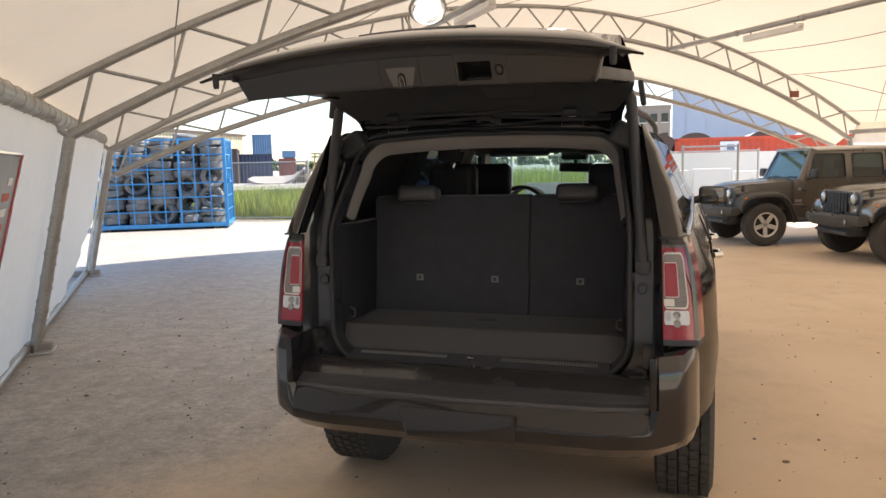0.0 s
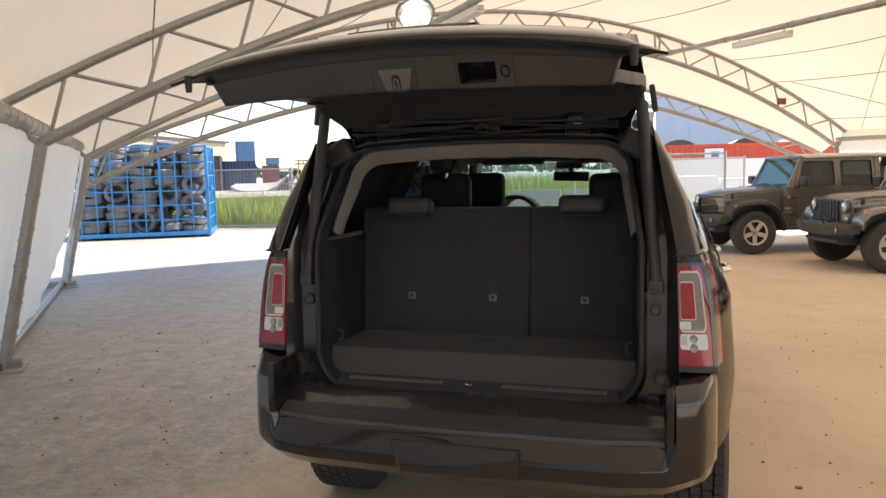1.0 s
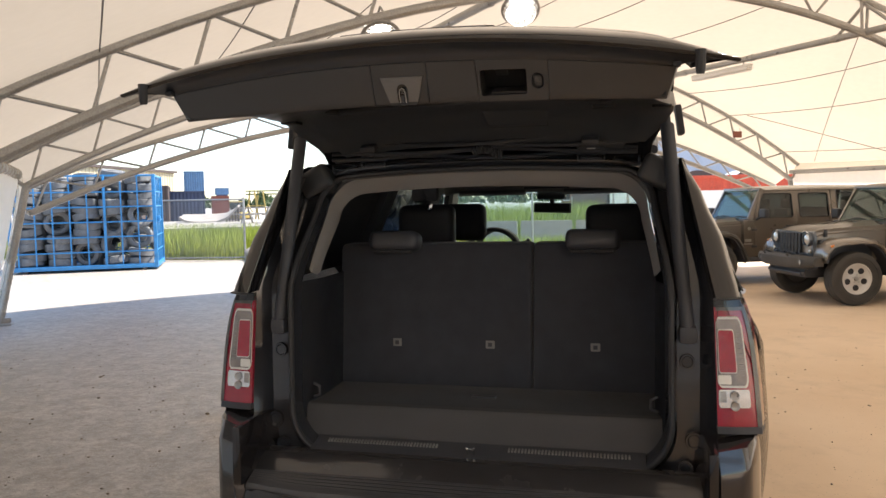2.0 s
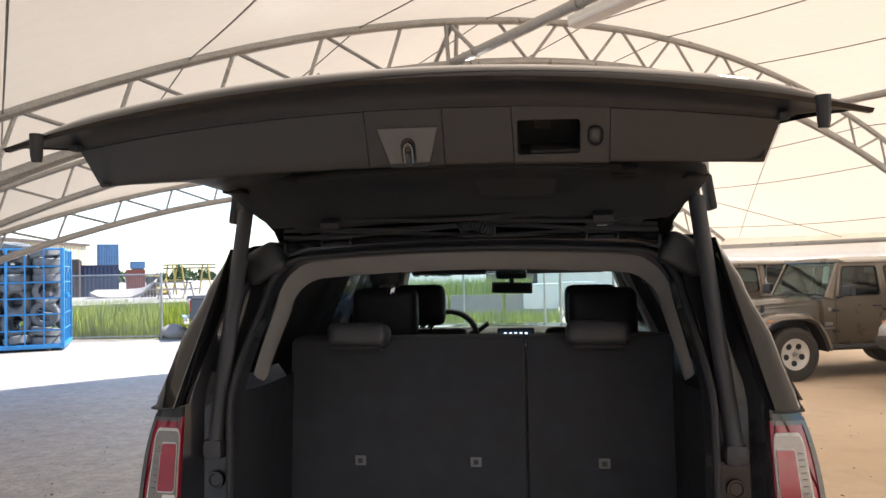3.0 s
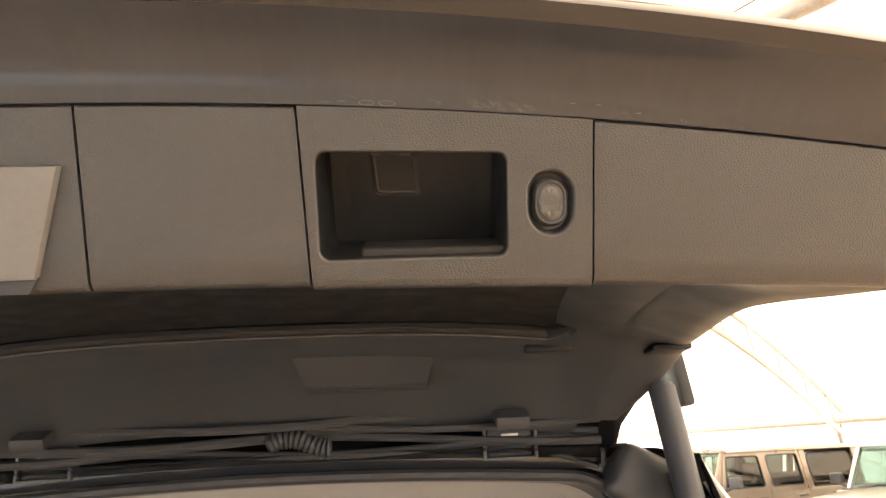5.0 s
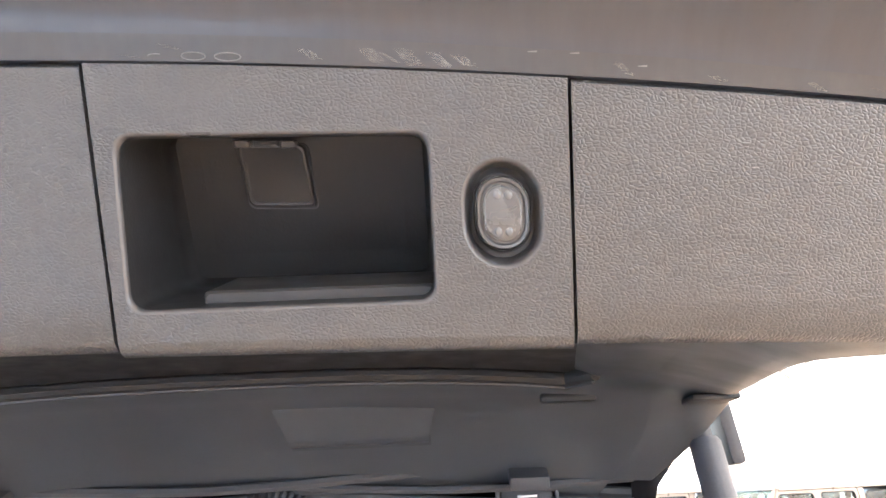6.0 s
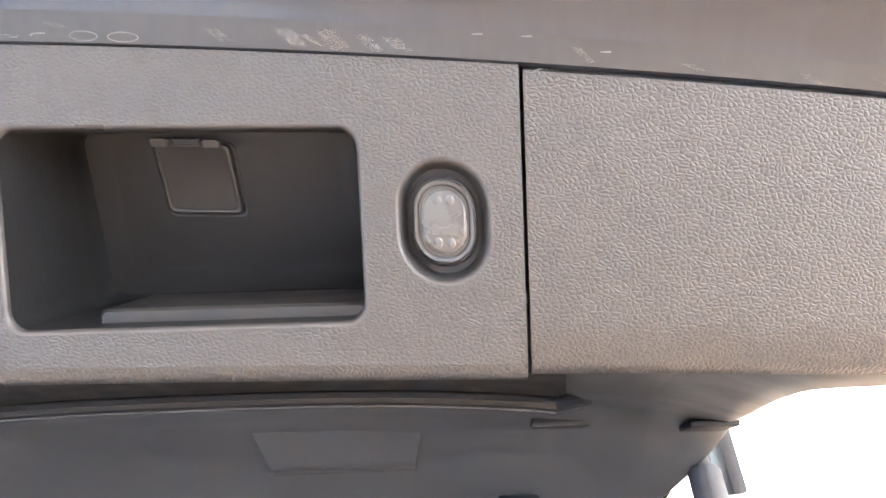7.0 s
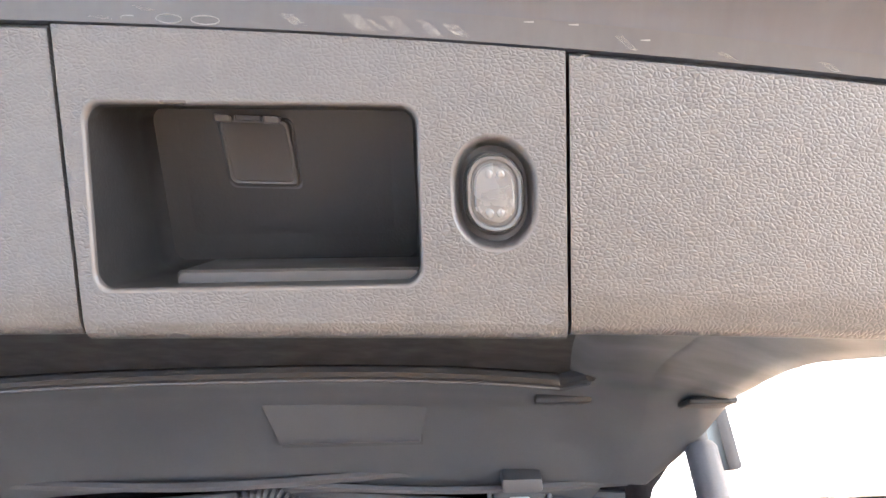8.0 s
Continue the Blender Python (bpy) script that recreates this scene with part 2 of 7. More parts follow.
M["blue"] = material("scuffed_blue_paint", (0.03, 0.21, 0.47), 0.42, vary=0.25, scale=7, fine=60, bump=0.1, bump_scale=80)
M["red"] = material("faded_red_container_paint", (0.52, 0.075, 0.035), 0.55, vary=0.2, scale=1.5, fine=14)
M["navy"] = material("navy_container_paint", (0.028, 0.040, 0.085), 0.5, vary=0.25, scale=1.5, fine=14)
M["midblue"] = material("blue_container_paint", (0.09, 0.18, 0.32), 0.5, vary=0.2, scale=1.5, fine=14)
M["rust"] = material("rust_brown_paint", (0.20, 0.065, 0.045), 0.7, vary=0.3, scale=2, fine=20)
M["brown"] = material("dark_brown_steel", (0.07, 0.05, 0.045), 0.7, vary=0.25, scale=2, fine=20)
M["beige"] = material("beige_cladding", (0.46, 0.40, 0.27), 0.6, vary=0.1, scale=0.6, fine=8)
M["grey_blue"] = material("grey_blue_cladding", (0.33, 0.40, 0.52), 0.6, vary=0.06, scale=0.3, fine=5)
M["brick"] = material("brown_brick", (0.26, 0.15, 0.11), 0.85, vary=0.2, scale=2, fine=18)
M["concrete"] = material("weathered_concrete", (0.29, 0.26, 0.23), 0.85, vary=0.15, scale=3, fine=40, bump=0.3, bump_scale=60)
M["pebble"] = material("brown_pebble_stone", (0.20, 0.16, 0.125), 0.85, vary=0.4, scale=9, fine=60)
M["yellow"] = material("yellow_machine_paint", (0.34, 0.25, 0.07), 0.5, vary=0.2, scale=4, fine=40)
M["grass"] = material("long_grass_blades", (0.17, 0.28, 0.02), 0.7, vary=0.45, scale=0.8, fine=9, tint=(0.46, 0.50, 0.05))
M["leaf"] = material("far_tree_leaves", (0.045, 0.075, 0.025), 0.8, vary=0.4, scale=0.2, fine=3)
M["jeep_dark"] = material("dark_grey_brown_paint", (0.150, 0.130, 0.110), 0.30, 0.35, vary=0.1, scale=2, fine=600, coat=0.8, rough_vary=0.05)
M["jeep_tan"] = material("grey_tan_paint", (0.18, 0.155, 0.130), 0.30, 0.35, vary=0.1, scale=2, fine=600, coat=0.8, rough_vary=0.05)
# slate paint of the pickup; on grilles it paints the reflected sky
M["jeep_slate"] = material("slate_paint_and_sky_sheen", (0.085, 0.105, 0.135), 0.30, 0.4, vary=0.1, scale=2, fine=600, coat=0.8, rough_vary=0.05)
M["jeep_silver"] = material("silver_paint", (0.58, 0.56, 0.55), 0.32, 0.2, vary=0.08, scale=2, fine=600, coat=0.8, rough_vary=0.05)
M["flare"] = material("worn_grey_plastic", (0.06, 0.057, 0.054), 0.65, vary=0.2, scale=8, fine=200, bump=0.2, bump_scale=400)
M["lamp_glass"] = material("headlamp_glass", (0.55, 0.57, 0.58), 0.08, 0.5, vary=0.15, scale=40, fine=150, coat=1.0)
M["amber"] = material("amber_lens", (0.65, 0.20, 0.02), 0.2, vary=0.1, coat=1.0)
M["screen"] = glow_material("lit_display_face", (0.02, 0.03, 0.045), 0.2)
M["icon"] = glow_material("lit_display_icons", (0.75, 0.85, 0.95), 0.8)
M["dash"] = material("pale_grey_dash_top", (0.30, 0.29, 0.27), 0.7, vary=0.08, scale=9, fine=300, bump=0.2, bump_scale=500)
M["poster"] = material("printed_banner_vinyl", (0.26, 0.27, 0.29), 0.4, vary=0.2, scale=6, fine=60)
M["clear_btn"] = material("milky_grey_button", (0.042, 0.042, 0.043), 0.14, vary=0.06, scale=60, fine=400, coat=0.15, spec=0.3)
M["btn_core"] = material("pale_button_core", (0.050, 0.050, 0.0505), 0.24, vary=0.06, scale=60, fine=400, coat=0.1)
M["scuff"] = material("dried_white_scuff", (0.15, 0.148, 0.146), 0.6, vary=0.45, scale=90, fine=700)
tree = M["scuff"].node_tree
gap = tree.nodes.new("ShaderNodeTexNoise")
gap.inputs["Scale"].default_value, gap.inputs["Detail"].default_value = 700, 5
show = tree.nodes.new("ShaderNodeMapRange")
show.inputs["From Min"].default_value, show.inputs["From Max"].default_value = 0.42, 0.68
show.inputs["To Min"].default_value, show.inputs["To Max"].default_value = 0.10, 0.50
place = tree.nodes.new("ShaderNodeTexCoord")
tree.links.new(place.outputs["Object"], gap.inputs["Vector"])
tree.links.new(gap.outputs["Fac"], show.inputs["Value"])
tree.links.new(show.outputs[0], tree.nodes["Principled BSDF"].inputs["Alpha"])
M["mark"] = material("dried_mark_and_glint", (0.085, 0.084, 0.083), 0.6, vary=0.3, scale=90, fine=700)
M["seal"] = material("dusty_dark_strip", (0.018, 0.0175, 0.018), 0.46, vary=0.2, scale=14, fine=90, rough_vary=0.1, streak=(3, 1, 1))
# sill paint, lighter than the body's: a mirrored brightness is put into its colour
M["sill"] = material("sill_paint_with_reflection", (0.034, 0.033, 0.035), 0.22, vary=0.12, scale=6, fine=300, coat=0.6)
M["sign"] = material("white_sign_plate", (0.75, 0.75, 0.75), 0.5, vary=0.04)


# ---- mesh helpers ----
ROOT = {}


def thing(name, loc, label, category, group="", kind="", turn=0.0):
    """An empty at the base of a thing; its parts are made in world coordinates."""
    ob = new(name)
    ob.matrix_world = Matrix.Translation(loc) @ Matrix.Rotation(turn, 4, "Z")
    ob.empty_display_size = 0.1
    ROOT[ob.name] = Matrix.Translation(loc) @ Matrix.Rotation(turn, 4, "Z")
    return tagged(ob, label, category, group, kind)


def finish(bm, name, mat, sharp=35):
    bmesh.ops.recalc_face_normals(bm, faces=bm.faces)
    for f in bm.faces:
        f.smooth = True
    lim = radians(sharp)
    for e in bm.edges:
        if len(e.link_faces) == 2 and e.calc_face_angle(0) > lim:
            e.smooth = False
    me = bpy.data.meshes.new(name)
    bm.to_mesh(me)
    bm.free()
    me.materials.append(mat)
    return me


def part(name, bm, mat, parent, label="", sharp=35, local=False):
    """One mesh object under a thing or a part."""
    root = ROOT[parent.name]
    if not local:
        bm.transform(root.inverted())
    ob = new(name, finish(bm, name, mat, sharp))
    ob.parent = parent
    ROOT[ob.name] = root
    if label:
        ob["label"] = label
    return ob


def solo(name, bm, mat, label, category="", group="", kind="", sharp=35, origin=None):
    """A thing that is one mesh."""
    if origin is None:
        lo = [min(v.co[i] for v in bm.verts) for i in range(3)]
        hi = [max(v.co[i] for v in bm.verts) for i in range(3)]
        origin = Vector(((lo[0] + hi[0]) / 2, (lo[1] + hi[1]) / 2, lo[2]))
    bm.transform(Matrix.Translation(-Vector(origin)))
    ob = new(name, finish(bm, name, mat, sharp))
    ob.location = origin
    ROOT[ob.name] = Matrix.Translation(origin)
    return tagged(ob, label, category, group, kind)


def add_box(bm, c, s, bev=0.0, m=None, seg=2):
    g = bmesh.ops.create_cube(bm, size=1)
    vs = g["verts"]
    for v in vs:
        v.co = Vector((v.co.x * s[0], v.co.y * s[1], v.co.z * s[2]))
    if bev:
        es = {e for v in vs for e in v.link_edges}
        r = bmesh.ops.bevel(bm, geom=list(es), offset=min(bev, min(s) * 0.45), segments=seg, profile=0.6, affect="EDGES")
        vs = list({v for f in r["faces"] for v in f.verts} | {v for v in vs if v.is_valid})
    t = Matrix.Translation(c) @ (m or Matrix())
    for v in vs:
        v.co = t @ v.co
    return vs


def box_bm(c, s, bev=0.0, m=None, seg=2):
    bm = bmesh.new()
    add_box(bm, c, s, bev, m, seg)
    return bm


def add_loft(bm, loops, closed=True, cap=True, ring=False):
    """Skin through point loops of one length; ring joins the last loop to the first."""
    rows = [[bm.verts.new(p) for p in lp] for lp in loops]
    n = len(rows[0])
    pairs = list(zip(rows, rows[1:] + ([rows[0]] if ring else [])))
    for a, b in pairs:
        for i in range(n if closed else n - 1):
            j = (i + 1) % n
            bm.faces.new((a[i], a[j], b[j], b[i]))
    if cap and closed and not ring:
        bm.faces.new(rows[0][::-1])
        bm.faces.new(rows[-1])
    return rows


def loft_bm(loops, closed=True, cap=True, ring=False):
    bm = bmesh.new()
    add_loft(bm, loops, closed, cap, ring)
    return bm


def add_tube(bm, pts, r, n=10, cap=True, ring=False):
    """Round tube along a polyline; r is one radius or one for each point."""
    pts = [Vector(p) for p in pts]
    k = len(pts)
    rs = r if isinstance(r, (list, tuple)) else [r] * k
    loops, up = [], None
    for i, p in enumerate(pts):
        a = pts[(i - 1) % k] if (ring or i > 0) else p
        b = pts[(i + 1) % k] if (ring or i < k - 1) else p
        d = (b - a).normalized()
        if up is None:
            up = Vector((0, 0, 1)) if abs(d.z) < 0.9 else Vector((1, 0, 0))
        u = (up - d * up.dot(d)).normalized()
        w = d.cross(u)
        up = u
        loops.append([p + (u * math.cos(2 * math.pi * j / n) + w * math.sin(2 * math.pi * j / n)) * rs[i] for j in range(n)])
    add_loft(bm, loops, True, cap, ring)


def tube_bm(pts, r, n=10, cap=True, ring=False):
    bm = bmesh.new()
    add_tube(bm, pts, r, n, cap, ring)
    return bm


def add_lathe(bm, prof, m, n=32, closed=False):
    """Spin a profile of (radius, height) about the local z of m."""
    loops = [[m @ Vector((r * math.cos(2 * math.pi * j / n), r * math.sin(2 * math.pi * j / n), h)) for j in range(n)] for r, h in prof]
    add_loft(bm, loops, True, not closed, closed)


def lathe_bm(prof, m, n=32, closed=False):
    bm = bmesh.new()
    add_lathe(bm, prof, m, n, closed)
    return bm


def add_slab(bm, poly, way):
    """A flat outline pushed along a vector into a solid."""
    way = Vector(way)
    a = [Vector(p) for p in poly]
    add_loft(bm, [a, [p + way for p in a]], True, True)


def slab_bm(poly, way):
    bm = bmesh.new()
    add_slab(bm, poly, way)
    return bm


def round_rect(cx, cy, w, h, r, n=6):
    """Outline of a rounded rectangle, counter-clockwise."""
    r = min(r, w / 2 - 1e-5, h / 2 - 1e-5)
    out = []
    for sx, sy, a0 in ((1, 1, 0), (-1, 1, 90), (-1, -1, 180), (1, -1, 270)):
        for i in range(n + 1):
            a = radians(a0 + 90 * i / n)
            out.append((cx + sx * (w / 2 - r) + r * math.cos(a), cy + sy * (h / 2 - r) + r * math.sin(a)))
    return out


def lerp(a, b, t):
    return a + (b - a) * t


def spline(keys, x):
    """Smooth value at x from sorted (x, value) pairs."""
    if x <= keys[0][0]:
        return keys[0][1]
    for (x0, v0), (x1, v1) in zip(keys, keys[1:]):
        if x <= x1:
            t = (x - x0) / (x1 - x0)
            t = t * t * (3 - 2 * t) * 0.5 + t * 0.5
            return v0 + (v1 - v0) * t
    return keys[-1][1]


def at(a, s, z=0.0):
    """A place in the tent: a along its axis, s across it."""
    return TA * a + TS * s + Vector((0, 0, z))


# ---- ground ----
bm = bmesh.new()
bmesh.ops.create_grid(bm, x_segments=60, y_segments=60, size=1)
for v in bm.verts:
    q = Vector((v.co.x, v.co.y))
    k = max(abs(q.x), abs(q.y))
    v.co.x, v.co.y = q.x * (30 + 1800 * k ** 5), q.y * (30 + 1800 * k ** 5) + 8
    v.co.z = 0.0
solo("ground", bm, M["dirt"], "packed brown dirt and gravel ground", "ground", kind="structure", origin=(0, 0, 0))

# ---- tent ----
MID, HALF = 5.77, 7.89
BAYS = [-11.72, -6.26, -0.80, 4.66, 10.12]


def z_out(d):
    return 4.63 - 0.0342 * d * d


def z_in(d):
    return 4.174 - 0.0347 * d * d


def arch(a, lean=0.0, drop=0.0, label="arched galvanised steel lattice truss standing on tent legs"):
    """Two bent chords with zigzag web members on splayed legs; lean tips the arch outward about its knees."""
    def q(s, z):
        h = z - 2.0
        return at(a + h * math.sin(lean), s, 2.0 - drop + h * math.cos(lean))
    t = thing("truss_arch", at(a, MID - 8.35), label, "tent truss", "tent trusses")
    ds = [-8.25 + 16.5 * i / 40 for i in range(41)]
    part("outer_chord", tube_bm([q(MID + d, z_out(d)) for d in ds], 0.042, 10), M["steel"], t)
    di = [-HALF + 2 * HALF * i / 40 for i in range(41)]
    part("inner_chord", tube_bm([q(MID + d, z_in(d)) for d in di], 0.052, 10), M["steel"], t)
    webs = []                                  # pairs of places on the outer and inner chord
    for k in range(6):
        i = 7.82 - 0.842 * k
        for sg in (-1, 1):
            webs.append((sg * (i - 0.17), sg * i))
            if k:
                webs.append((sg * (i + 0.67), sg * i))
    for k in range(-2, 3):
        webs += [(0.92 * k - 0.43, 0.92 * k), (0.92 * k + 0.43, 0.92 * k)]
    for o, i in webs:
        part("web", tube_bm([q(MID + o, z_out(o)), q(MID + i, z_in(i))], 0.019, 7), M["steel"], t)
    for d in (-2.85, 2.85):
        for e in (-0.07, 0.07):
            part("joint_post", tube_bm([q(MID + d + e, z_out(d)), q(MID + d + e * 0.6, z_in(d))], 0.022, 8), M["steel"], t)
    for sg in (-1, 1):
        top, out = q(MID + sg * HALF, 2.0), q(MID + sg * 8.25, z_out(8.25))
        part("knee_brace", tube_bm([top, out], 0.03, 8), M["steel"], t)
        if not lean:
            foot = at(a, MID + sg * 8.33, 0.0)
            part("leg", tube_bm([foot, top], 0.055, 12), M["steel"], t)
            for u in (0.12, 0.2, 0.34, 0.47, 0.63, 0.78):
                c0 = lerp(foot, top, u)
                part("lacing_wire", tube_bm([c0 + TA * 0.059 * math.cos(k * 0.524) + TS * 0.059 * math.sin(k * 0.524) + Vector((0, 0, 0.05 * math.cos(k * 0.524))) for k in range(12)], 0.0028, 5, ring=True), M["rope"], t)
            part("base_plate", box_bm(foot + Vector((0, 0, 0.012)), (0.34, 0.34, 0.024), 0.005, Matrix.Rotation(AXIS, 4, "Z")), M["steel"], t)
            part("foot_beam", box_bm(foot + TS * sg * 0.16 + Vector((0, 0, 0.045)), (0.10, 0.62, 0.09), 0.012, Matrix.Rotation(AXIS + math.pi / 2, 4, "Z")), M["concrete"], t, "short grey ground beam")
            cord = [lerp(foot, top, 0.05 + 0.011 * k) + TA * 0.061 * math.cos(k * 0.62) + TS * 0.061 * math.sin(k * 0.62) for k in range(50)]
            part("guy_cord", tube_bm(cord, 0.0035, 5), M["rope"], t, "pale cord wound up the leg")
            part("cord_tail", tube_bm([cord[0], foot - TS * sg * 0.10 + Vector((0, 0, 0.07)), foot - TS * sg * 0.16 + TA * 0.10 + Vector((0, 0, 0.02)), foot + TA * 0.24 + Vector((0, 0, 0.012))], 0.0045, 5), M["rope"], t)
            for e in (-0.12, 0.12):
                part("anchor_bolt", tube_bm([foot + TA * e, foot + TA * e + Vector((0, 0, 0.09))], 0.014, 8), M["cable"], t)
    return t


for a in BAYS:
    arch(a)
arch(10.68, radians(32), 0.4, "leaning steel lattice arch that spreads the awning")


def roof_z(a, d):
    """Membrane height: it rides on the arches and dips a little between them."""
    i = max(k for k in range(len(BAYS)) if BAYS[k] <= a + 1e-4) if a > BAYS[0] else 0
    i = min(i, len(BAYS) - 2)
    u = (a - BAYS[i]) / (BAYS[i + 1] - BAYS[i])
    return z_out(d) + 0.05 - 0.16 * math.sin(math.pi * min(1, max(0, u))) * (1 - (d / 8.3) ** 2 * 0.6)


NA, NS = 8, 44
loops = []
for i in range(len(BAYS) - 1):
    for k in range(NA + (i == len(BAYS) - 2)):
        a = lerp(BAYS[i], BAYS[i + 1], k / NA)
        loops.append([at(a, MID + d, roof_z(a, d)) for d in [-8.3 + 16.6 * j / NS for j in range(NS + 1)]])
bm = loft_bm(loops, closed=False)
solo("tent_roof", bm, M["fabric"], "cream translucent membrane stretched over the arches", "tent roof", kind="structure", origin=(0, 0, 0))

# awning sheet between the last upright arch and the leaning one
loops = []
for k in range(7):
    u = k / 6
    row = []
    for j in range(NS + 1):
        d = -8.25 + 16.5 * j / NS
        p0 = at(10.12, MID + d, z_out(d) + 0.05)
        h = z_out(d) + 0.05 - 2.0
        p1 = at(10.68 + h * math.sin(radians(32)), MID + d, 1.60 + h * math.cos(radians(32)))
        row.append(lerp(p0, p1, u) - Vector((0, 0, 0.10 * math.sin(math.pi * u) * (1 - (d / 8.3) ** 2))))
    loops.append(row)
solo("awning_roof", loft_bm(loops, closed=False), M["fabric"], "cream membrane awning over the open end", "awning", kind="structure", origin=(0, 0, 0))

# side walls: sheets that hang from the eave to the ground, with soft vertical folds
for sg, nm in ((-1, "wall_west"), (1, "wall_east")):
    loops = []
    for i in range(121):
        a = lerp(BAYS[0], 10.15, i / 120)
        f = 0.025 * math.sin(a * 5.1 + sg) + 0.018 * math.sin(a * 11.3)
        col = []
        for j in range(13):
            lo = 0.95 * max(0.0, (a - 7.2) / 2.9) ** 1.15 if sg < 0 else 0.0
            z = lerp(lo, 2.47, j / 12)
            d = 8.42 - 0.21 * min(z, 2.15) + f * 0.6 * (1 - j / 12.5) + 0.28 * max(0.0, (z - 2.15) / 0.32)
            col.append(at(a, MID + sg * d, z + 0.01))
        loops.append(col)
    bm = loft_bm(loops, closed=False)
    bmesh.ops.solidify(bm, geom=bm.faces[:], thickness=0.006)
    solo(nm, bm, M["wall_fabric"], "white tent wall sheet laced to the frame", "tent wall", kind="structure", origin=(0, 0, 0))
# loose flap of wall sheet beyond the last leg
bm = loft_bm([[at(lerp(10.09, 10.19 + 0.62 * (z / 2.2) ** 1.3, k / 5), MID - 8.40 + 0.21 * min(z, 2.1) - 0.02 * math.sin(k * 1.7 + z * 3), z) for k in range(6)] for z in [0.03 + 2.12 * i / 12 for i in range(13)]], closed=False)
bmesh.ops.solidify(bm, geom=bm.faces[:], thickness=0.006)
solo("wall_flap", bm, M["wall_fabric"], "loose white flap of tent wall beside the last leg", "tent wall", kind="structure", origin=(0, 0, 0))
# eave tubes in ribbed sleeves, with lacing rope
for sg in (-1, 1):
    t = thing("eave_rail", at(2.0, MID + sg * 8.01, 2.19), "ribbed galvanised eave tube with lacing rope", "eave rail", "eave rails")
    pts, rs = [], []
    for i in range(260):
        a = lerp(BAYS[0], 10.22, i / 259)
        pts.append(at(a, MID + sg * 8.01, 2.19))
        rs.append(0.072 + 0.006 * (i % 2) if sg < 0 else 0.05)
    part("sleeve", tube_bm(pts, rs, 10), M["steel"], t, sharp=60)
    for i in range(30 if sg < 0 else 0):
        a = 10.07 - i * 0.37
        p = at(a, MID + sg * 8.01, 2.19)
        part("lacing", tube_bm([p + TS * 0.084 * math.cos(k * 0.524) + Vector((0, 0, 0.084 * math.sin(k * 0.524))) + TA * 0.03 * math.sin(k * 0.524 + 1) for k in range(12)], 0.0035, 5, ring=True), M["rope"], t)
        part("lacing_hook", tube_bm([p + Vector((0, 0, -0.08)) - TS * 0.03, p + Vector((0, 0, -0.135)) - TS * 0.09 + TA * 0.03], 0.004, 5), M["rope"], t)

# rail along the foot of the west wall
t = thing("base_rail", at(4.0, MID - 8.40, 0.04), "galvanised steel rail along the foot of the tent wall", "rail")
part("tube", tube_bm([at(BAYS[0], MID - 8.40, 0.05), at(10.12, MID - 8.40, 0.05)], 0.038, 10), M["steel"], t)
for a in BAYS:
    part("clamp", tube_bm([at(a - 0.08, MID - 8.40, 0.05), at(a + 0.08, MID - 8.40, 0.05)], 0.05, 10), M["steel"], t)

# purlins with hanging fluorescent fittings
def batten_lamp(a, s, z):
    t = thing("fluorescent_fitting", at(a, s, z - 0.1), "unlit white fluorescent batten hung under a purlin", "light fitting", "fluorescent fittings")
    m = Matrix.Rotation(AXIS, 4, "Z")
    part("housing", box_bm(at(a, s, z - 0.115), (0.10, 1.3, 0.06), 0.012, m), M["white"], t)
    part("diffuser", box_bm(at(a, s, z - 0.165), (0.14, 1.26, 0.055), 0.024, m, 3), M["sign"], t)
    for e in (-0.5, 0.5):
        part("bracket", tube_bm([at(a + e, s, z), at(a + e, s, z - 0.09)], 0.012, 6), M["steel"], t)


for s in (MID - 2.85, MID + 2.85):
    t = thing("purlin", at(0, s, z_in(2.85) + 0.02), "galvanised steel purlin tube between the arches", "purlin", "purlins")
    for a0, a1 in zip(BAYS, BAYS[1:]):
        part("tube", tube_bm([at(a0, s, z_in(2.85) + 0.02), at(a1, s, z_in(2.85) + 0.02)], 0.05, 12), M["steel"], t)
        for u in (0.08, 0.36, 0.64, 0.92):
            aa = lerp(a0, a1, u)
            part("clamp", tube_bm([at(aa - 0.03, s, z_in(2.85) + 0.02), at(aa + 0.03, s, z_in(2.85) + 0.02)], 0.058, 12), M["steel"], t)
        for e in (0.45, 5.0):
            part("brace", tube_bm([at(a0 + e, s, z_in(2.85) + 0.02), at(a0 + (0.0 if e < 1 else 5.46), s, z_out(2.85) - 0.05)], 0.024, 8), M["steel"], t)
for a, s in ((2.12, MID - 2.85), (6.92, MID - 2.85), (7.3, MID + 2.85), (2.2, MID + 2.85)):
    batten_lamp(a, s, z_in(2.85) + 0.02)


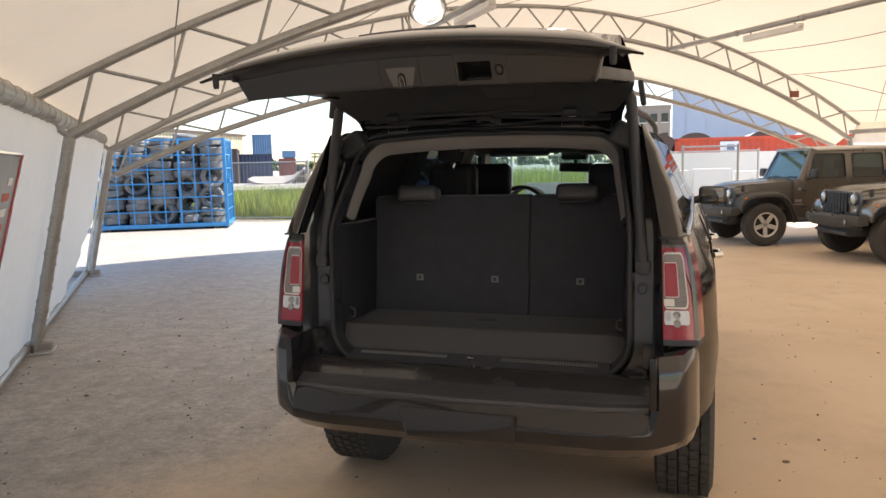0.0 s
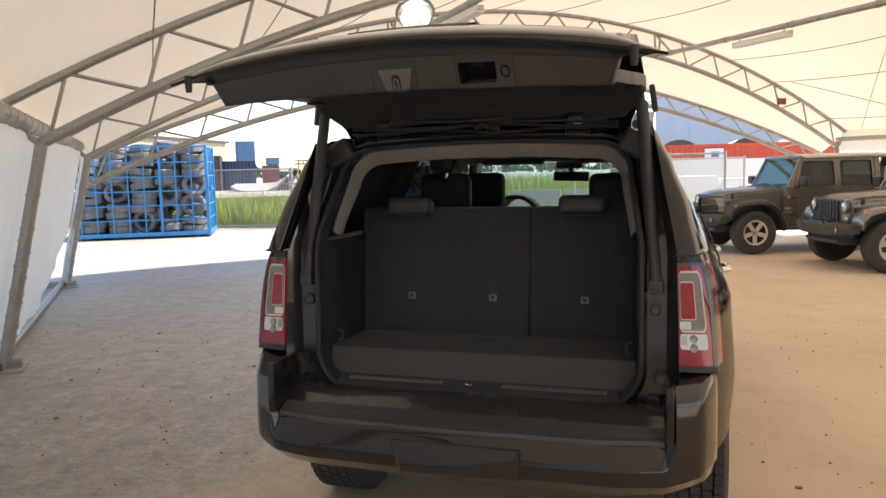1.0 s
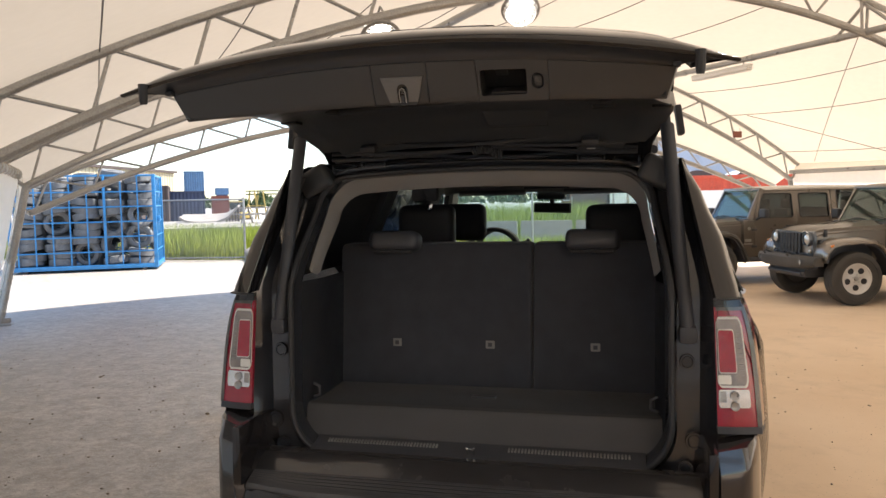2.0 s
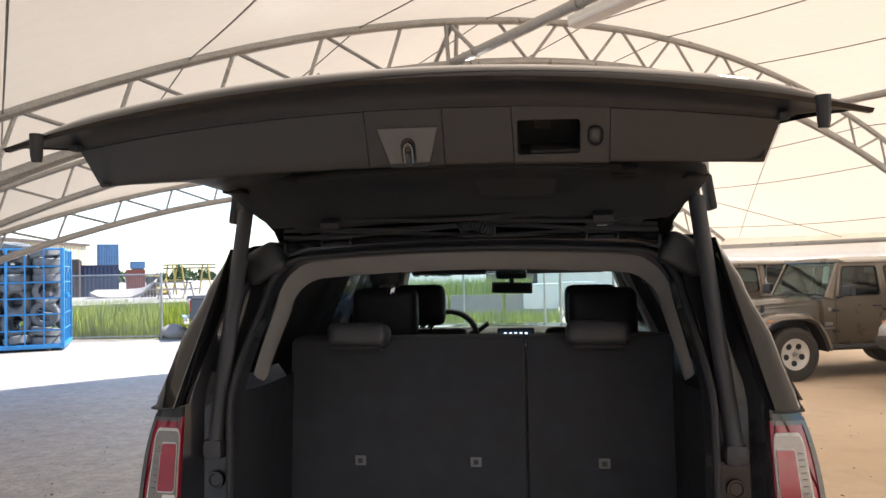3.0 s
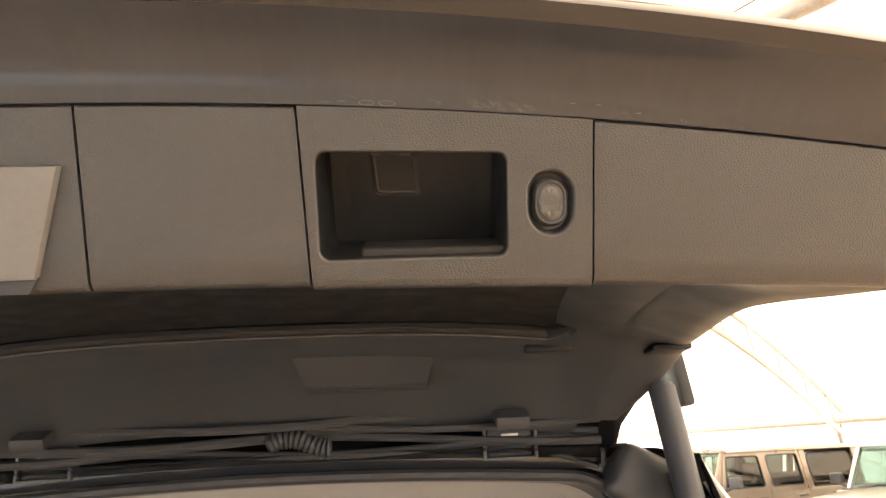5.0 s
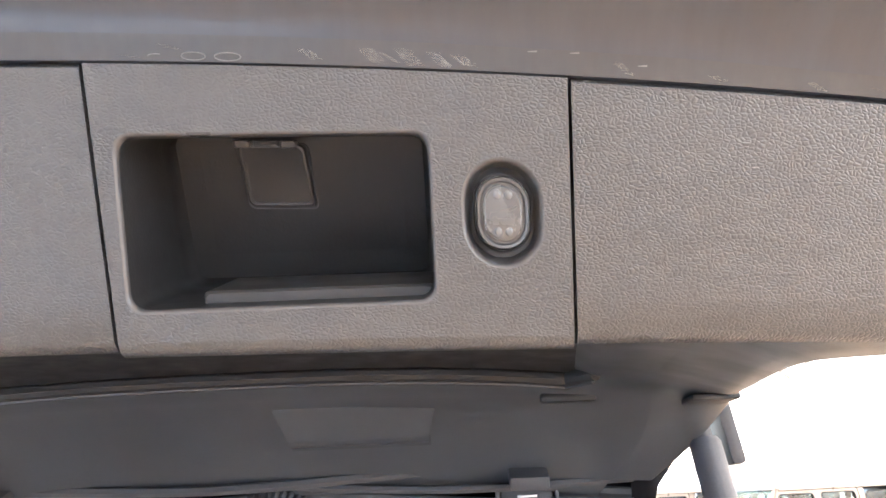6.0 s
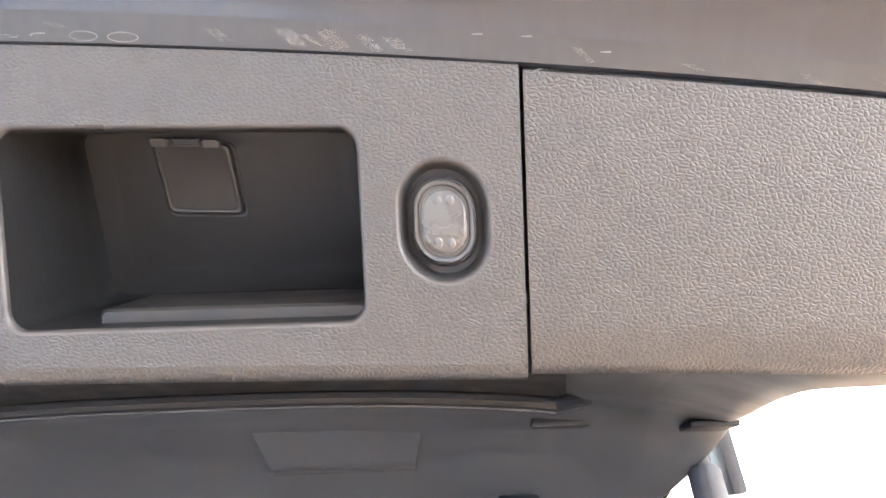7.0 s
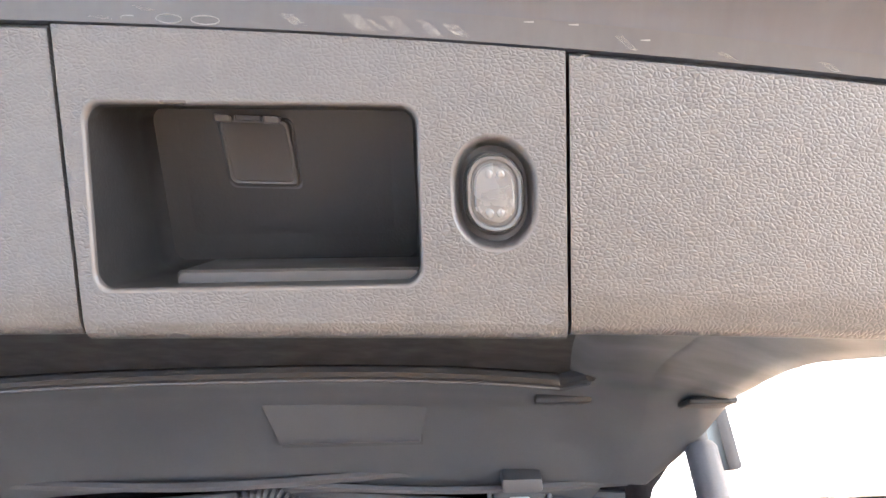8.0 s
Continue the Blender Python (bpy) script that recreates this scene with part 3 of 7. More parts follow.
def floodlight(a, s, z, tip):
    """Round high-bay lamp: finned housing, lit face, wire guard, yoke."""
    c = at(a, s, z)
    m = look(c, c + Vector(tip)) @ Matrix.Rotation(math.pi, 4, "X")
    t = thing("high_bay_lamp", c, "lit round high-bay lamp with finned grey housing and wire guard", "lamp", "high-bay lamps")
    part("housing", lathe_bm([(0.0, -0.16), (0.07, -0.16), (0.085, -0.05), (0.19, -0.03), (0.205, 0.02), (0.185, 0.025), (0.12, 0.0), (0.0, 0.0)], m, 32), M["satin"], t)
    part("lit_face", lathe_bm([(0.0, 0.004), (0.11, 0.004), (0.115, 0.012), (0.10, 0.02), (0.0, 0.024)], m, 28), M["glow"], t)
    for i in range(24):
        an = 2 * math.pi * i / 24
        u = Vector((math.cos(an), math.sin(an), 0))
        part("guard_wire", tube_bm([m @ (u * 0.125 + Vector((0, 0, 0.02))), m @ (u * 0.165 + Vector((0, 0, 0.06))), m @ (u * 0.205 + Vector((0, 0, 0.0)))], 0.004, 4), M["steel"], t)
    for r, h in ((0.165, 0.06), (0.205, 0.0)):
        part("guard_ring", tube_bm([m @ Vector((r * math.cos(k * 0.2618), r * math.sin(k * 0.2618), h)) for k in range(24)], 0.005, 5, ring=True), M["steel"], t)
    top = Vector((c.x, c.y, z + 0.30))
    for sg in (-1, 1):
        part("yoke", tube_bm([m @ Vector((sg * 0.19, 0, -0.02)), c + TA * sg * 0.12 + Vector((0, 0, 0.2)), top], 0.012, 6), M["steel"], t)
    return t


floodlight(4.75, 1.47, 3.35, (0.25, -0.55, -0.8))
floodlight(4.6, 3.02, 3.72, (0.1, -0.6, -0.8))
floodlight(1.03, 3.02, 3.74, (-0.15, -0.5, -0.85))

# thin cables under the membrane
t = thing("roof_cables", at(0, MID, 4.4), "thin dark cables running under the roof membrane", "cable")
for d in (-6.9, -5.52, -3.92, -2.42, -0.97, 0.33, 2.03, 4.73, 5.93, 7.63):
    pts = [at(lerp(BAYS[1], 10.12, i / 36), MID + d, roof_z(lerp(BAYS[1], 10.12, i / 36), d) - 0.035) for i in range(37)]
    part("cable", tube_bm(pts, 0.007, 5), M["cable"], t)
for a0, d0, a1, d1 in ((9.5, 7.93, 5.4, 3.73), (9.5, 5.83, 7.0, 8.2)):
    for _ in (0,):
        part("cross_brace", tube_bm([at(lerp(a0, a1, i / 10), MID + lerp(d0, d1, i / 10), roof_z(lerp(a0, a1, i / 10), lerp(d0, d1, i / 10)) - 0.1) for i in range(11)], 0.007, 5), M["cable"], t)

t = thing("tag_plate", at(10.12, 11.85, 3.0), "small brown tag plate hung from the arch chord", "tag")
part("plate", box_bm(at(10.0, 11.85, 3.02), (0.26, 0.012, 0.14), 0.004, Matrix.Rotation(AXIS, 4, "Z")), M["rust"], t)
for e in (-0.09, 0.09):
    part("hook", tube_bm([at(10.0, 11.85 + e, 3.08), at(10.03, 11.85 + e, 3.16)], 0.005, 5), M["cable"], t)

# printed banner on the west wall
def on_wall(a, z, out=0.012):
    return at(a, MID - 8.40 + 0.21 * z + out, z)


t = thing("wall_banner", on_wall(2.0, 1.0), "grey printed banner with red border on the white tent wall", "banner")
EDGE = [(0.8, 0.95), (2.50, 0.95), (2.80, 1.81), (0.8, 1.81)]
part("sheet", slab_bm([on_wall(a, z) for a, z in EDGE], TS * 0.006), M["poster"], t)
for (a0, z0), (a1, z1) in zip(EDGE, EDGE[1:]):
    part("border", tube_bm([on_wall(a0, z0, 0.02), on_wall(a1, z1, 0.02)], 0.014, 6), M["red_lens"], t)
for k in range(6):
    a1 = 2.36 + 0.05 * k
    part("print_bar", slab_bm([on_wall(a1 - 0.30 + 0.06 * (k % 3), 1.10 + 0.10 * k, 0.02), on_wall(a1 - 0.04, 1.10 + 0.10 * k, 0.02), on_wall(a1 - 0.02, 1.15 + 0.10 * k, 0.02), on_wall(a1 - 0.28 + 0.06 * (k % 3), 1.15 + 0.10 * k, 0.02)], TS * 0.003), M["sign"] if k % 2 else M["red"], t)
for k in range(3):
    part("print_bar", slab_bm([on_wall(1.5 + 0.22 * k, 1.15, 0.02), on_wall(1.62 + 0.22 * k, 1.15, 0.02), on_wall(1.66 + 0.22 * k, 1.66, 0.02), on_wall(1.54 + 0.22 * k, 1.66, 0.02)], TS * 0.003), M["sign"], t)


# ---- the large SUV: body ----
SUV = thing("suv", (0, 2.2, 0), "dark metallic large SUV with its rear liftgate raised", "car")
# its parts are drawn about their own centre plane, x = 0; the car stands turned a little to the right
SUV.matrix_world = Matrix.Translation((0.05, -0.18, 0)) @ Matrix.Rotation(radians(-1.8), 4, "Z") @ ROOT[SUV.name]


def body(name, bm, mat, parent, label="", sharp=35):
    """A part of the car's shell: drawn at the model's nominal sizes, brought to those of this car."""
    for v in bm.verts:
        z = v.co.z
        v.co.x *= 0.937
        v.co.z = z * 1.015 if z < 1.2 else 1.218 + 0.955 * (z - 1.2)
    return part(name, bm, mat, parent, label, sharp)


AXLE_R, AXLE_F, WHEEL_R = 0.80, 3.74, 0.40


def side_x(z, y):
    """Half width of the body side: tucked sill, full flank, shoulder drawn in."""
    w = spline([(0.3, 0.97), (0.5, 1.03), (0.85, 1.06), (1.15, 1.04), (1.30, 0.985), (1.37, 0.955)], z)
    return w - 0.10 * max(0, (y - 3.9)) ** 1.5 - 0.40 * max(0, 0.32 - y) ** 1.5 + 0.02


for sg in (-1, 1):
    cols = []
    ys = [-0.08 + 4.83 * i / 110 for i in range(111)]
    for y in ys:
        low = 0.36 if 0.34 < y < 4.3 else 0.62
        for ax in (AXLE_R, AXLE_F):
            d = abs(y - ax)
            if d < 0.47:
                low = max(low, 0.40 + math.sqrt(0.47 ** 2 - d * d))
        top = spline([(-0.1, 1.375), (3.0, 1.37), (3.9, 1.28), (4.75, 1.12)], y)
        cols.append([Vector((sg * (side_x(lerp(low, top, j / 14), y) - 0.02 * max(0, (lerp(low, top, j / 14) - 1.2) / 0.17)), y, lerp(low, top, j / 14))) for j in range(15)])
    bm = loft_bm(cols, closed=False)
    bmesh.ops.solidify(bm, geom=bm.faces[:], thickness=0.02)
    flank = body("side_panel", bm, M["paint"], SUV)
    for y0 in (1.22, 2.18, 3.12):
        body("door_gap", tube_bm([(sg * (0.012 + side_x(z, y0) + 0.001), y0, z) for z in (0.45, 0.65, 0.85, 1.05, 1.2, 1.36)], 0.005, 6), M["rubber"], flank)
    for y0 in (1.32, 2.28):
        body("door_handle", tube_bm([(sg * (side_x(1.12, y0) + 0.01 + e), y0 + f, 1.12) for e, f in ((0.005, 0.0), (0.045, 0.03), (0.045, 0.19), (0.005, 0.22))], 0.016, 8), M["chrome"], flank, "chrome handle")
    body("wheel_arch_liner", loft_bm([[Vector((sg * 0.80 + e, AXLE_R + r * math.cos(math.pi * k / 18), 0.42 + r * math.sin(math.pi * k / 18))) for e, r in ((-0.16, 0.47), (0.16, 0.47), (0.16, 0.46), (-0.16, 0.46))] for k in range(19)]), M["black"], SUV)

# belt moulding, side glass and pillars
def cant(y, z, sg, out=0.0):
    """A point of the leaning side glass."""
    u = (z - 1.375) / 0.435
    return Vector((sg * (lerp(0.945, 0.735, u) + out - 0.03 * max(0, 0.3 - y)), y, z))


for sg in (-1, 1):
    for nm, y0, y1, s0, s1, mat in (("quarter_window", -0.045, 1.12, 0.10, 0.0, "tint"), ("rear_door_window", 1.19, 2.12, 0.0, 0.0, "tint"), ("front_door_window", 2.20, 3.16, 0.0, -0.62, "jeep_glass")):
        z0, z1 = 1.385, 1.785
        outline = []
        for i in range(9):
            y = lerp(y0, y1, i / 8)
            outline.append(cant(y, z0, sg))
        for i in range(9):
            y = lerp(y1 + s1, y0 + s0, i / 8)
            outline.append(cant(y, z1, sg))
        body(nm, slab_bm(outline, (sg * 0.005, 0, 0.002)), M[mat], SUV, "dark tinted side glass" if mat == "tint" else "lightly tinted side glass")
    for y0, y1, t0, t1 in ((1.12, 1.19, 1.12, 1.19), (2.12, 2.20, 2.12, 2.20), (3.16, 3.30, 2.54, 2.66)):
        o = [cant(y0, 1.37, sg), cant(y1, 1.37, sg), cant(t1, 1.81, sg), cant(t0, 1.81, sg)]
        body("pillar", slab_bm(o, (-sg * 0.05, 0, 0)), M["black"], SUV)
    body("belt_moulding", tube_bm([cant(y, 1.378, sg, 0.006) for y in (0.02, 0.5, 1.2, 2.2, 3.25)], 0.011, 8), M["chrome"], SUV, "chrome belt moulding")
    body("roof_rail", tube_bm([(sg * 0.66, 0.35, 1.88), (sg * 0.665, 0.5, 1.925), (sg * 0.67, 1.6, 1.945), (sg * 0.665, 2.6, 1.925), (sg * 0.66, 2.8, 1.885)], 0.019, 8), M["black"], SUV)
    # door mirror
    y0 = 3.02
    body("mirror_stalk", tube_bm([(sg * 0.95, y0, 1.34), (sg * 1.03, y0 - 0.01, 1.36)], 0.03, 8), M["black"], SUV)
    mir = body("door_mirror", box_bm((sg * 1.10, y0, 1.385), (0.21, 0.11, 0.145), 0.045, seg=3), M["black"], SUV)
    body("mirror_glass", box_bm((sg * 1.10, y0 - 0.062, 1.385), (0.172, 0.008, 0.105), 0.003, Matrix.Rotation(sg * radians(-6), 4, "Z")), M["mirror"], mir, "dark mirror glass")

# roof skin and headliner
for nm, dz, mat, y0, y1 in (("roof", 0.0, "paint", 0.16, 2.62), ("headliner", -0.05, "liner", 0.24, 2.60)):
    loops = []
    for i in range(25):
        y = lerp(y0, y1, i / 24)
        zc = spline([(0.0, 1.85), (0.4, 1.872), (1.4, 1.885), (2.2, 1.87), (2.7, 1.83)], y) + dz
        loops.append([Vector((0.74 * (j / 10 - 1), y, zc - 0.055 * abs(j / 10 - 1) ** 2.5)) for j in range(21)])
    bm = loft_bm(loops, closed=False)
    bmesh.ops.solidify(bm, geom=bm.faces[:], thickness=0.012)
    body(nm, bm, M[mat], SUV)
# windscreen, header, bonnet, nose
ws = []
for i in range(9):
    u = i / 8
    ws.append([Vector((x * lerp(0.70, 0.78, u), lerp(2.60, 3.42, u) - 0.10 * (1 - abs(x)) * -1 * 0.6, lerp(1.80, 1.30, u) + 0.02 * math.sin(math.pi * u))) for x in [j / 8 - 1 for j in range(17)]])
body("windscreen", loft_bm(ws, closed=False), M["clear"], SUV, "clear curved windscreen").visible_shadow = False
body("header_trim", box_bm((0, 2.55, 1.772), (1.36, 0.12, 0.055), 0.015), M["liner"], SUV, "pale grey windscreen header")
for sg in (-1, 1):
    body("sun_visor", box_bm((sg * 0.37, 2.50, 1.752), (0.48, 0.15, 0.022), 0.009, Matrix.Rotation(radians(14), 4, "X"), 3), M["liner"], SUV, "folded pale grey sun visor")
body("wiper_cowl", box_bm((0, 3.50, 1.27), (1.5, 0.16, 0.05), 0.02), M["black"], SUV)
bl = []
for i in range(13):
    y = lerp(3.50, 4.72, i / 12)
    z = spline([(3.4, 1.27), (4.2, 1.24), (4.6, 1.19), (4.75, 1.05)], y)
    bl.append([Vector((x * 0.86, y, z + 0.05 * (1 - abs(x) ** 2) + 0.012 * (0.45 < abs(x) < 0.7))) for x in [j / 10 - 1 for j in range(21)]])
bm = loft_bm(bl, closed=False)
bmesh.ops.solidify(bm, geom=bm.faces[:], thickness=0.02)
body("bonnet", bm, M["paint"], SUV)
body("nose", box_bm((0, 4.70, 0.80), (1.80, 0.20, 0.66), 0.07), M["paint"], SUV)
body("underbody", box_bm((0, 2.3, 0.46), (1.55, 4.3, 0.20), 0.06), M["black"], SUV)

# wheels
def suv_wheel(x, y, sg):
    m = Matrix.Translation((x, y, WHEEL_R)) @ Matrix.Rotation(math.pi / 2 * sg, 4, "Y")
    w = body("wheel", lathe_bm([(0.0, -0.02), (0.06, 0.0), (0.08, 0.06), (0.22, 0.05), (0.255, 0.08), (0.265, 0.12), (0.25, 0.125), (0.24, 0.0), (0.24, -0.12), (0.0, -0.12)], m, 36), M["alloy"], SUV, "alloy wheel")
    prof = [(0.255, -0.125), (0.30, -0.142), (0.355, -0.143), (0.385, -0.128)]
    for k in range(5):
        a = -0.128 + 0.0512 * k
        prof += [(0.399, a + 0.004), (0.4, a + 0.042)] + ([(0.389, a + 0.043), (0.389, a + 0.051)] if k < 4 else [])
    prof += [(0.385, 0.128), (0.355, 0.143), (0.30, 0.142), (0.255, 0.125)]
    body("tyre", lathe_bm(prof, m, 72, True), M["tyre"], w, "black tyre with deep tread", sharp=25)
    bm = bmesh.new()
    for k in range(5):
        for i in range(54):
            an = 2 * math.pi * (i + 0.37 * k) / 54
            mm = m @ Matrix.Rotation(an, 4, "Z") @ Matrix.Translation((0.4005, 0, -0.105 + 0.0512 * k)) @ Matrix.Rotation(radians(7 if k % 2 else -7), 4, "X")
            add_box(bm, (0, 0, 0), (0.010, 0.037, 0.042), 0, None)
            for v in bm.verts[-8:]:
                v.co = mm @ v.co
            bm.verts.ensure_lookup_table()
    tb = body("tread", bm, M["tyre"], w)
    tb["kind"] = "stuff"
    for k in range(6):
        mm = m @ Matrix.Rotation(k * math.pi / 3, 4, "Z")
        body("spoke", box_bm((0, 0, 0), (0.19, 0.05, 0.03), 0.012, mm @ Matrix.Translation((0.15, 0, 0.085))), M["satin"], w)


for sg in (-1, 1):
    suv_wheel(sg * 0.93, AXLE_R, sg)
    suv_wheel(sg * 0.93, AXLE_F, sg)

# ---- the rear opening: stepped jamb round the hatch ----
def jamb(hw_b, hw_m, hw_t, zb, zm, zt, r, y_b, y_m, y_t, n=10):
    """Outline of the hatch at one depth, from the lower left up, over and down; rounded corners, forward lean in its upper half."""
    out = []

    def yy(z):
        return spline([(zb, y_b), (zm, y_m), (zt, y_t)], z)

    def hw(z):
        return spline([(zb, hw_b), (zm, hw_m), (zt, hw_t)], z)
    rb = min(r * 1.4, 0.16)
    for i in range(7):
        x = -lerp(0.0, hw_b - rb, i / 6)
        out.append((x, zb))
    for i in range(1, n):
        a = radians(90 * i / n)
        out.append((-(hw_b - rb) - rb * math.sin(a), zb + rb * (1 - math.cos(a))))
    for i in range(17):
        z = lerp(zb + rb, zt - r, i / 16)
        out.append((-hw(z), z))
    for i in range(1, n):
        a = radians(90 * i / n)
        h = hw(zt - r)
        out.append((-h + r * (1 - math.cos(a)), zt - r + r * math.sin(a)))
    x0 = hw(zt - r) - r
    for i in range(9):
        x = lerp(-x0, 0, i / 8)
        out.append((x, zt + 0.018 * (1 - (x / x0) ** 2)))
    mirror = [(-x, z) for x, z in out[1:-1]][::-1]
    return [Vector((x, yy(z), z)) for x, z in out + mirror]


J = [jamb(0.845, 0.850, 0.735, 0.70, 1.375, 1.845, 0.05, -0.095, -0.08, 0.15),
     jamb(0.825, 0.830, 0.725, 0.72, 1.375, 1.838, 0.06, -0.065, -0.05, 0.17),
     jamb(0.800, 0.800, 0.705, 0.735, 1.375, 1.83, 0.08, -0.025, -0.01, 0.19),
     jamb(0.725, 0.725, 0.655, 0.765, 1.375, 1.815, 0.11, -0.025, -0.01, 0.195),
     jamb(0.715, 0.715, 0.645, 0.775, 1.375, 1.808, 0.12, -0.05, -0.035, 0.18),
     jamb(0.695, 0.695, 0.628, 0.79, 1.375, 1.797, 0.13, -0.05, -0.035, 0.18),
     jamb(0.688, 0.685, 0.620, 0.797, 1.375, 1.79, 0.13, 0.0, 0.015, 0.215)]
body("hatch_jamb", loft_bm(J, cap=False), M["jamb"], SUV, "black painted hatch frame with stepped gutter")
seal = jamb(0.705, 0.703, 0.636, 0.782, 1.375, 1.803, 0.125, -0.056, -0.041, 0.174)
body("hatch_seal", tube_bm(seal, 0.011, 8, ring=True), M["rubber"], SUV, "rubber hatch seal")
# pale headliner trim framing the upper half of the hatch
up = [(p, q) for p, q in zip(jamb(0.684, 0.682, 0.617, 0.80, 1.375, 1.790, 0.13, 0.03, 0.05, 0.22), jamb(0.662, 0.658, 0.592, 0.82, 1.375, 1.735, 0.12, 0.065, 0.085, 0.262)) if p.z > 1.41]
up.sort(key=lambda pq: math.atan2(pq[0].z - 1.40, -pq[0].x))
bm = loft_bm([[p for p, q in up], [lerp(p, q, 0.5) + Vector((0, -0.012, 0)) for p, q in up], [q for p, q in up], [q + Vector((0, 0.03, 0.01)) for p, q in up]], closed=False)
bmesh.ops.solidify(bm, geom=bm.faces[:], thickness=-0.004)
body("hatch_trim", bm, M["liner"], SUV, "pale grey headliner trim round the hatch")

for sg in (-1, 1):
    # plugs and bump stops on the jamb
    for x, z, y, r in ((0.757, 1.146, -0.028, 0.026), (0.779, 0.896, -0.045, 0.030), (0.751, 0.806, -0.045, 0.028)):
        m = Matrix.Translation((sg * x, y, z)) @ Matrix.Rotation(math.pi / 2, 4, "X")
        body("jamb_plug", lathe_bm([(0.0, 0.002), (r * 0.62, 0.002), (r * 0.74, 0.006), (r * 0.94, 0.006), (r, 0.003), (r, -0.01), (0.0, -0.01)], m, 24), M["jamb"], SUV, "round black plug")
    # glossy wrap-round corner panel outside the gutter
    rows = []
    for k in range(13):
        u = k / 12
        z = lerp(1.372, 1.832, u)
        xi, xo = lerp(0.832, 0.738, u), spline([(0, 0.908), (0.35, 0.872), (0.7, 0.812), (1.0, 0.752)], u)
        yi = lerp(-0.128, 0.062, u)
        rows.append([Vector((sg * (xi - 0.002), yi + 0.09, z)), Vector((sg * xi, yi + 0.008, z)), Vector((sg * (xi + 0.006), yi, z)), Vector((sg * lerp(xi, xo, 0.5), yi + 0.004, z)), Vector((sg * (xo - 0.008), yi + 0.014, z)),
                     Vector((sg * xo, yi + 0.026, z)), Vector((sg * (xo + lerp(0.022, 0.004, u)), yi + 0.085, z))])
    body("corner_panel", loft_bm(rows, closed=False), M["gloss"], SUV, "glossy dark corner panel", sharp=60)
    body("corner_seam", tube_bm([(sg * 0.83, -0.130, 1.370), (sg * 0.87, -0.128, 1.370), (sg * 0.915, -0.105, 1.370), (sg * 0.93, -0.04, 1.370)], 0.004, 6), M["rubber"], SUV)
    # tail lamp
    def lamp_pt(u, v, out=0.0):
        """u: from the inner edge round the corner; v: height."""
        z = lerp(0.965, 1.355, v)
        x = lerp(0.836 + 0.012 * (1 - v), 0.987 - 0.032 * v - 0.032 * max(0.0, v) ** 4, min(u, 1.0) ** 0.9)
        y = -0.105 + 0.03 * v - out + 0.02 * u ** 2 + (0.30 * (u - 1) if u > 1 else 0)
        return Vector((sg * (x + (0.10 * (u - 1) if u > 1 else 0)), y, z))

    lamp = body("tail_lamp", loft_bm([[lamp_pt(u, v) for v in [k / 10 for k in range(11)]] + [lamp_pt(u, v) + Vector((-sg * 0.03 * (u > 0.9), 0.06, 0)) for v in [1 - k / 10 for k in range(11)]] for u in (0, 0.15, 0.3, 0.5, 0.7, 0.85, 1.0, 1.1, 1.25)]), M["red_lens"], SUV, "red tail lamp with pale inner frame")

    def lamp_patch(nm, u0, u1, v0, v1, out, mat, lab="", r=0.08):
        o = round_rect((u0 + u1) / 2, (v0 + v1) / 2, u1 - u0, v1 - v0, r, 4)
        a = [lamp_pt(u, v, out) for u, v in o]
        b = [lamp_pt(u, v, -0.004) for u, v in o]
        body(nm, loft_bm([b, a]), M[mat], lamp, lab)

    lamp_patch("lamp_frame", 0.02, 0.76, 0.305, 0.875, 0.006, "white", "thin white lamp outline", 0.09)
    lamp_patch("lamp_recess", 0.022, 0.715, 0.325, 0.855, 0.0080, "rim_lens", "smoky clear lamp lens", 0.07)
    lamp_patch("light_guide", 0.05, 0.48, 0.42, 0.775, 0.0090, "white", "white inner light guide", 0.04)
    lamp_patch("brake_lens", 0.06, 0.455, 0.43, 0.765, 0.012, "red_lens", "deep red brake lens", 0.03)
    lamp_patch("guide_block", 0.03, 0.32, 0.335, 0.405, 0.0095, "white", "", 0.015)
    for k in range(9):
        lamp_patch("guide_rib", 0.54, 0.66, 0.40 + 0.042 * k, 0.406 + 0.042 * k, 0.0092, "tag", "", 0.002)
    lamp_patch("reverse_lamp", 0.03, 0.76, 0.150, 0.292, 0.0075, "chrome", "silver reversing lamp reflector", 0.04)
    for nm, us, vs_ in (("outer_lens", (0.90, 0.94, 0.97, 1.0, 1.04, 1.10), [k / 10 * 0.95 for k in range(11)]), ("top_lens", (0.04, 0.3, 0.6, 0.85, 1.0, 1.04), (0.925, 0.94, 0.96, 0.975))):
        body(nm, loft_bm([[lamp_pt(u, v, 0.003) + Vector((sg * 0.003 * (u > 0.95), 0, 0)) for v in vs_] for u in us], closed=False), M["smoke_lens"], lamp, "smoky clear lens strip")
    for v in (0.245, 0.165):
        p = lamp_pt(0.38, v, 0.009)
        body("bulb", lathe_bm([(0.0, 0.002), (0.010, 0.002), (0.013, 0.004), (0.015, 0.0), (0.0, 0.0)], Matrix.Translation(p) @ Matrix.Rotation(math.pi / 2, 4, "X"), 16), M["satin"], lamp)
    for k in range(8):
        lamp_patch("reflector_rib", 0.04 + 0.02 * k, 0.047 + 0.02 * k, 0.19, 0.28, 0.0085, "satin", "", 0.002)
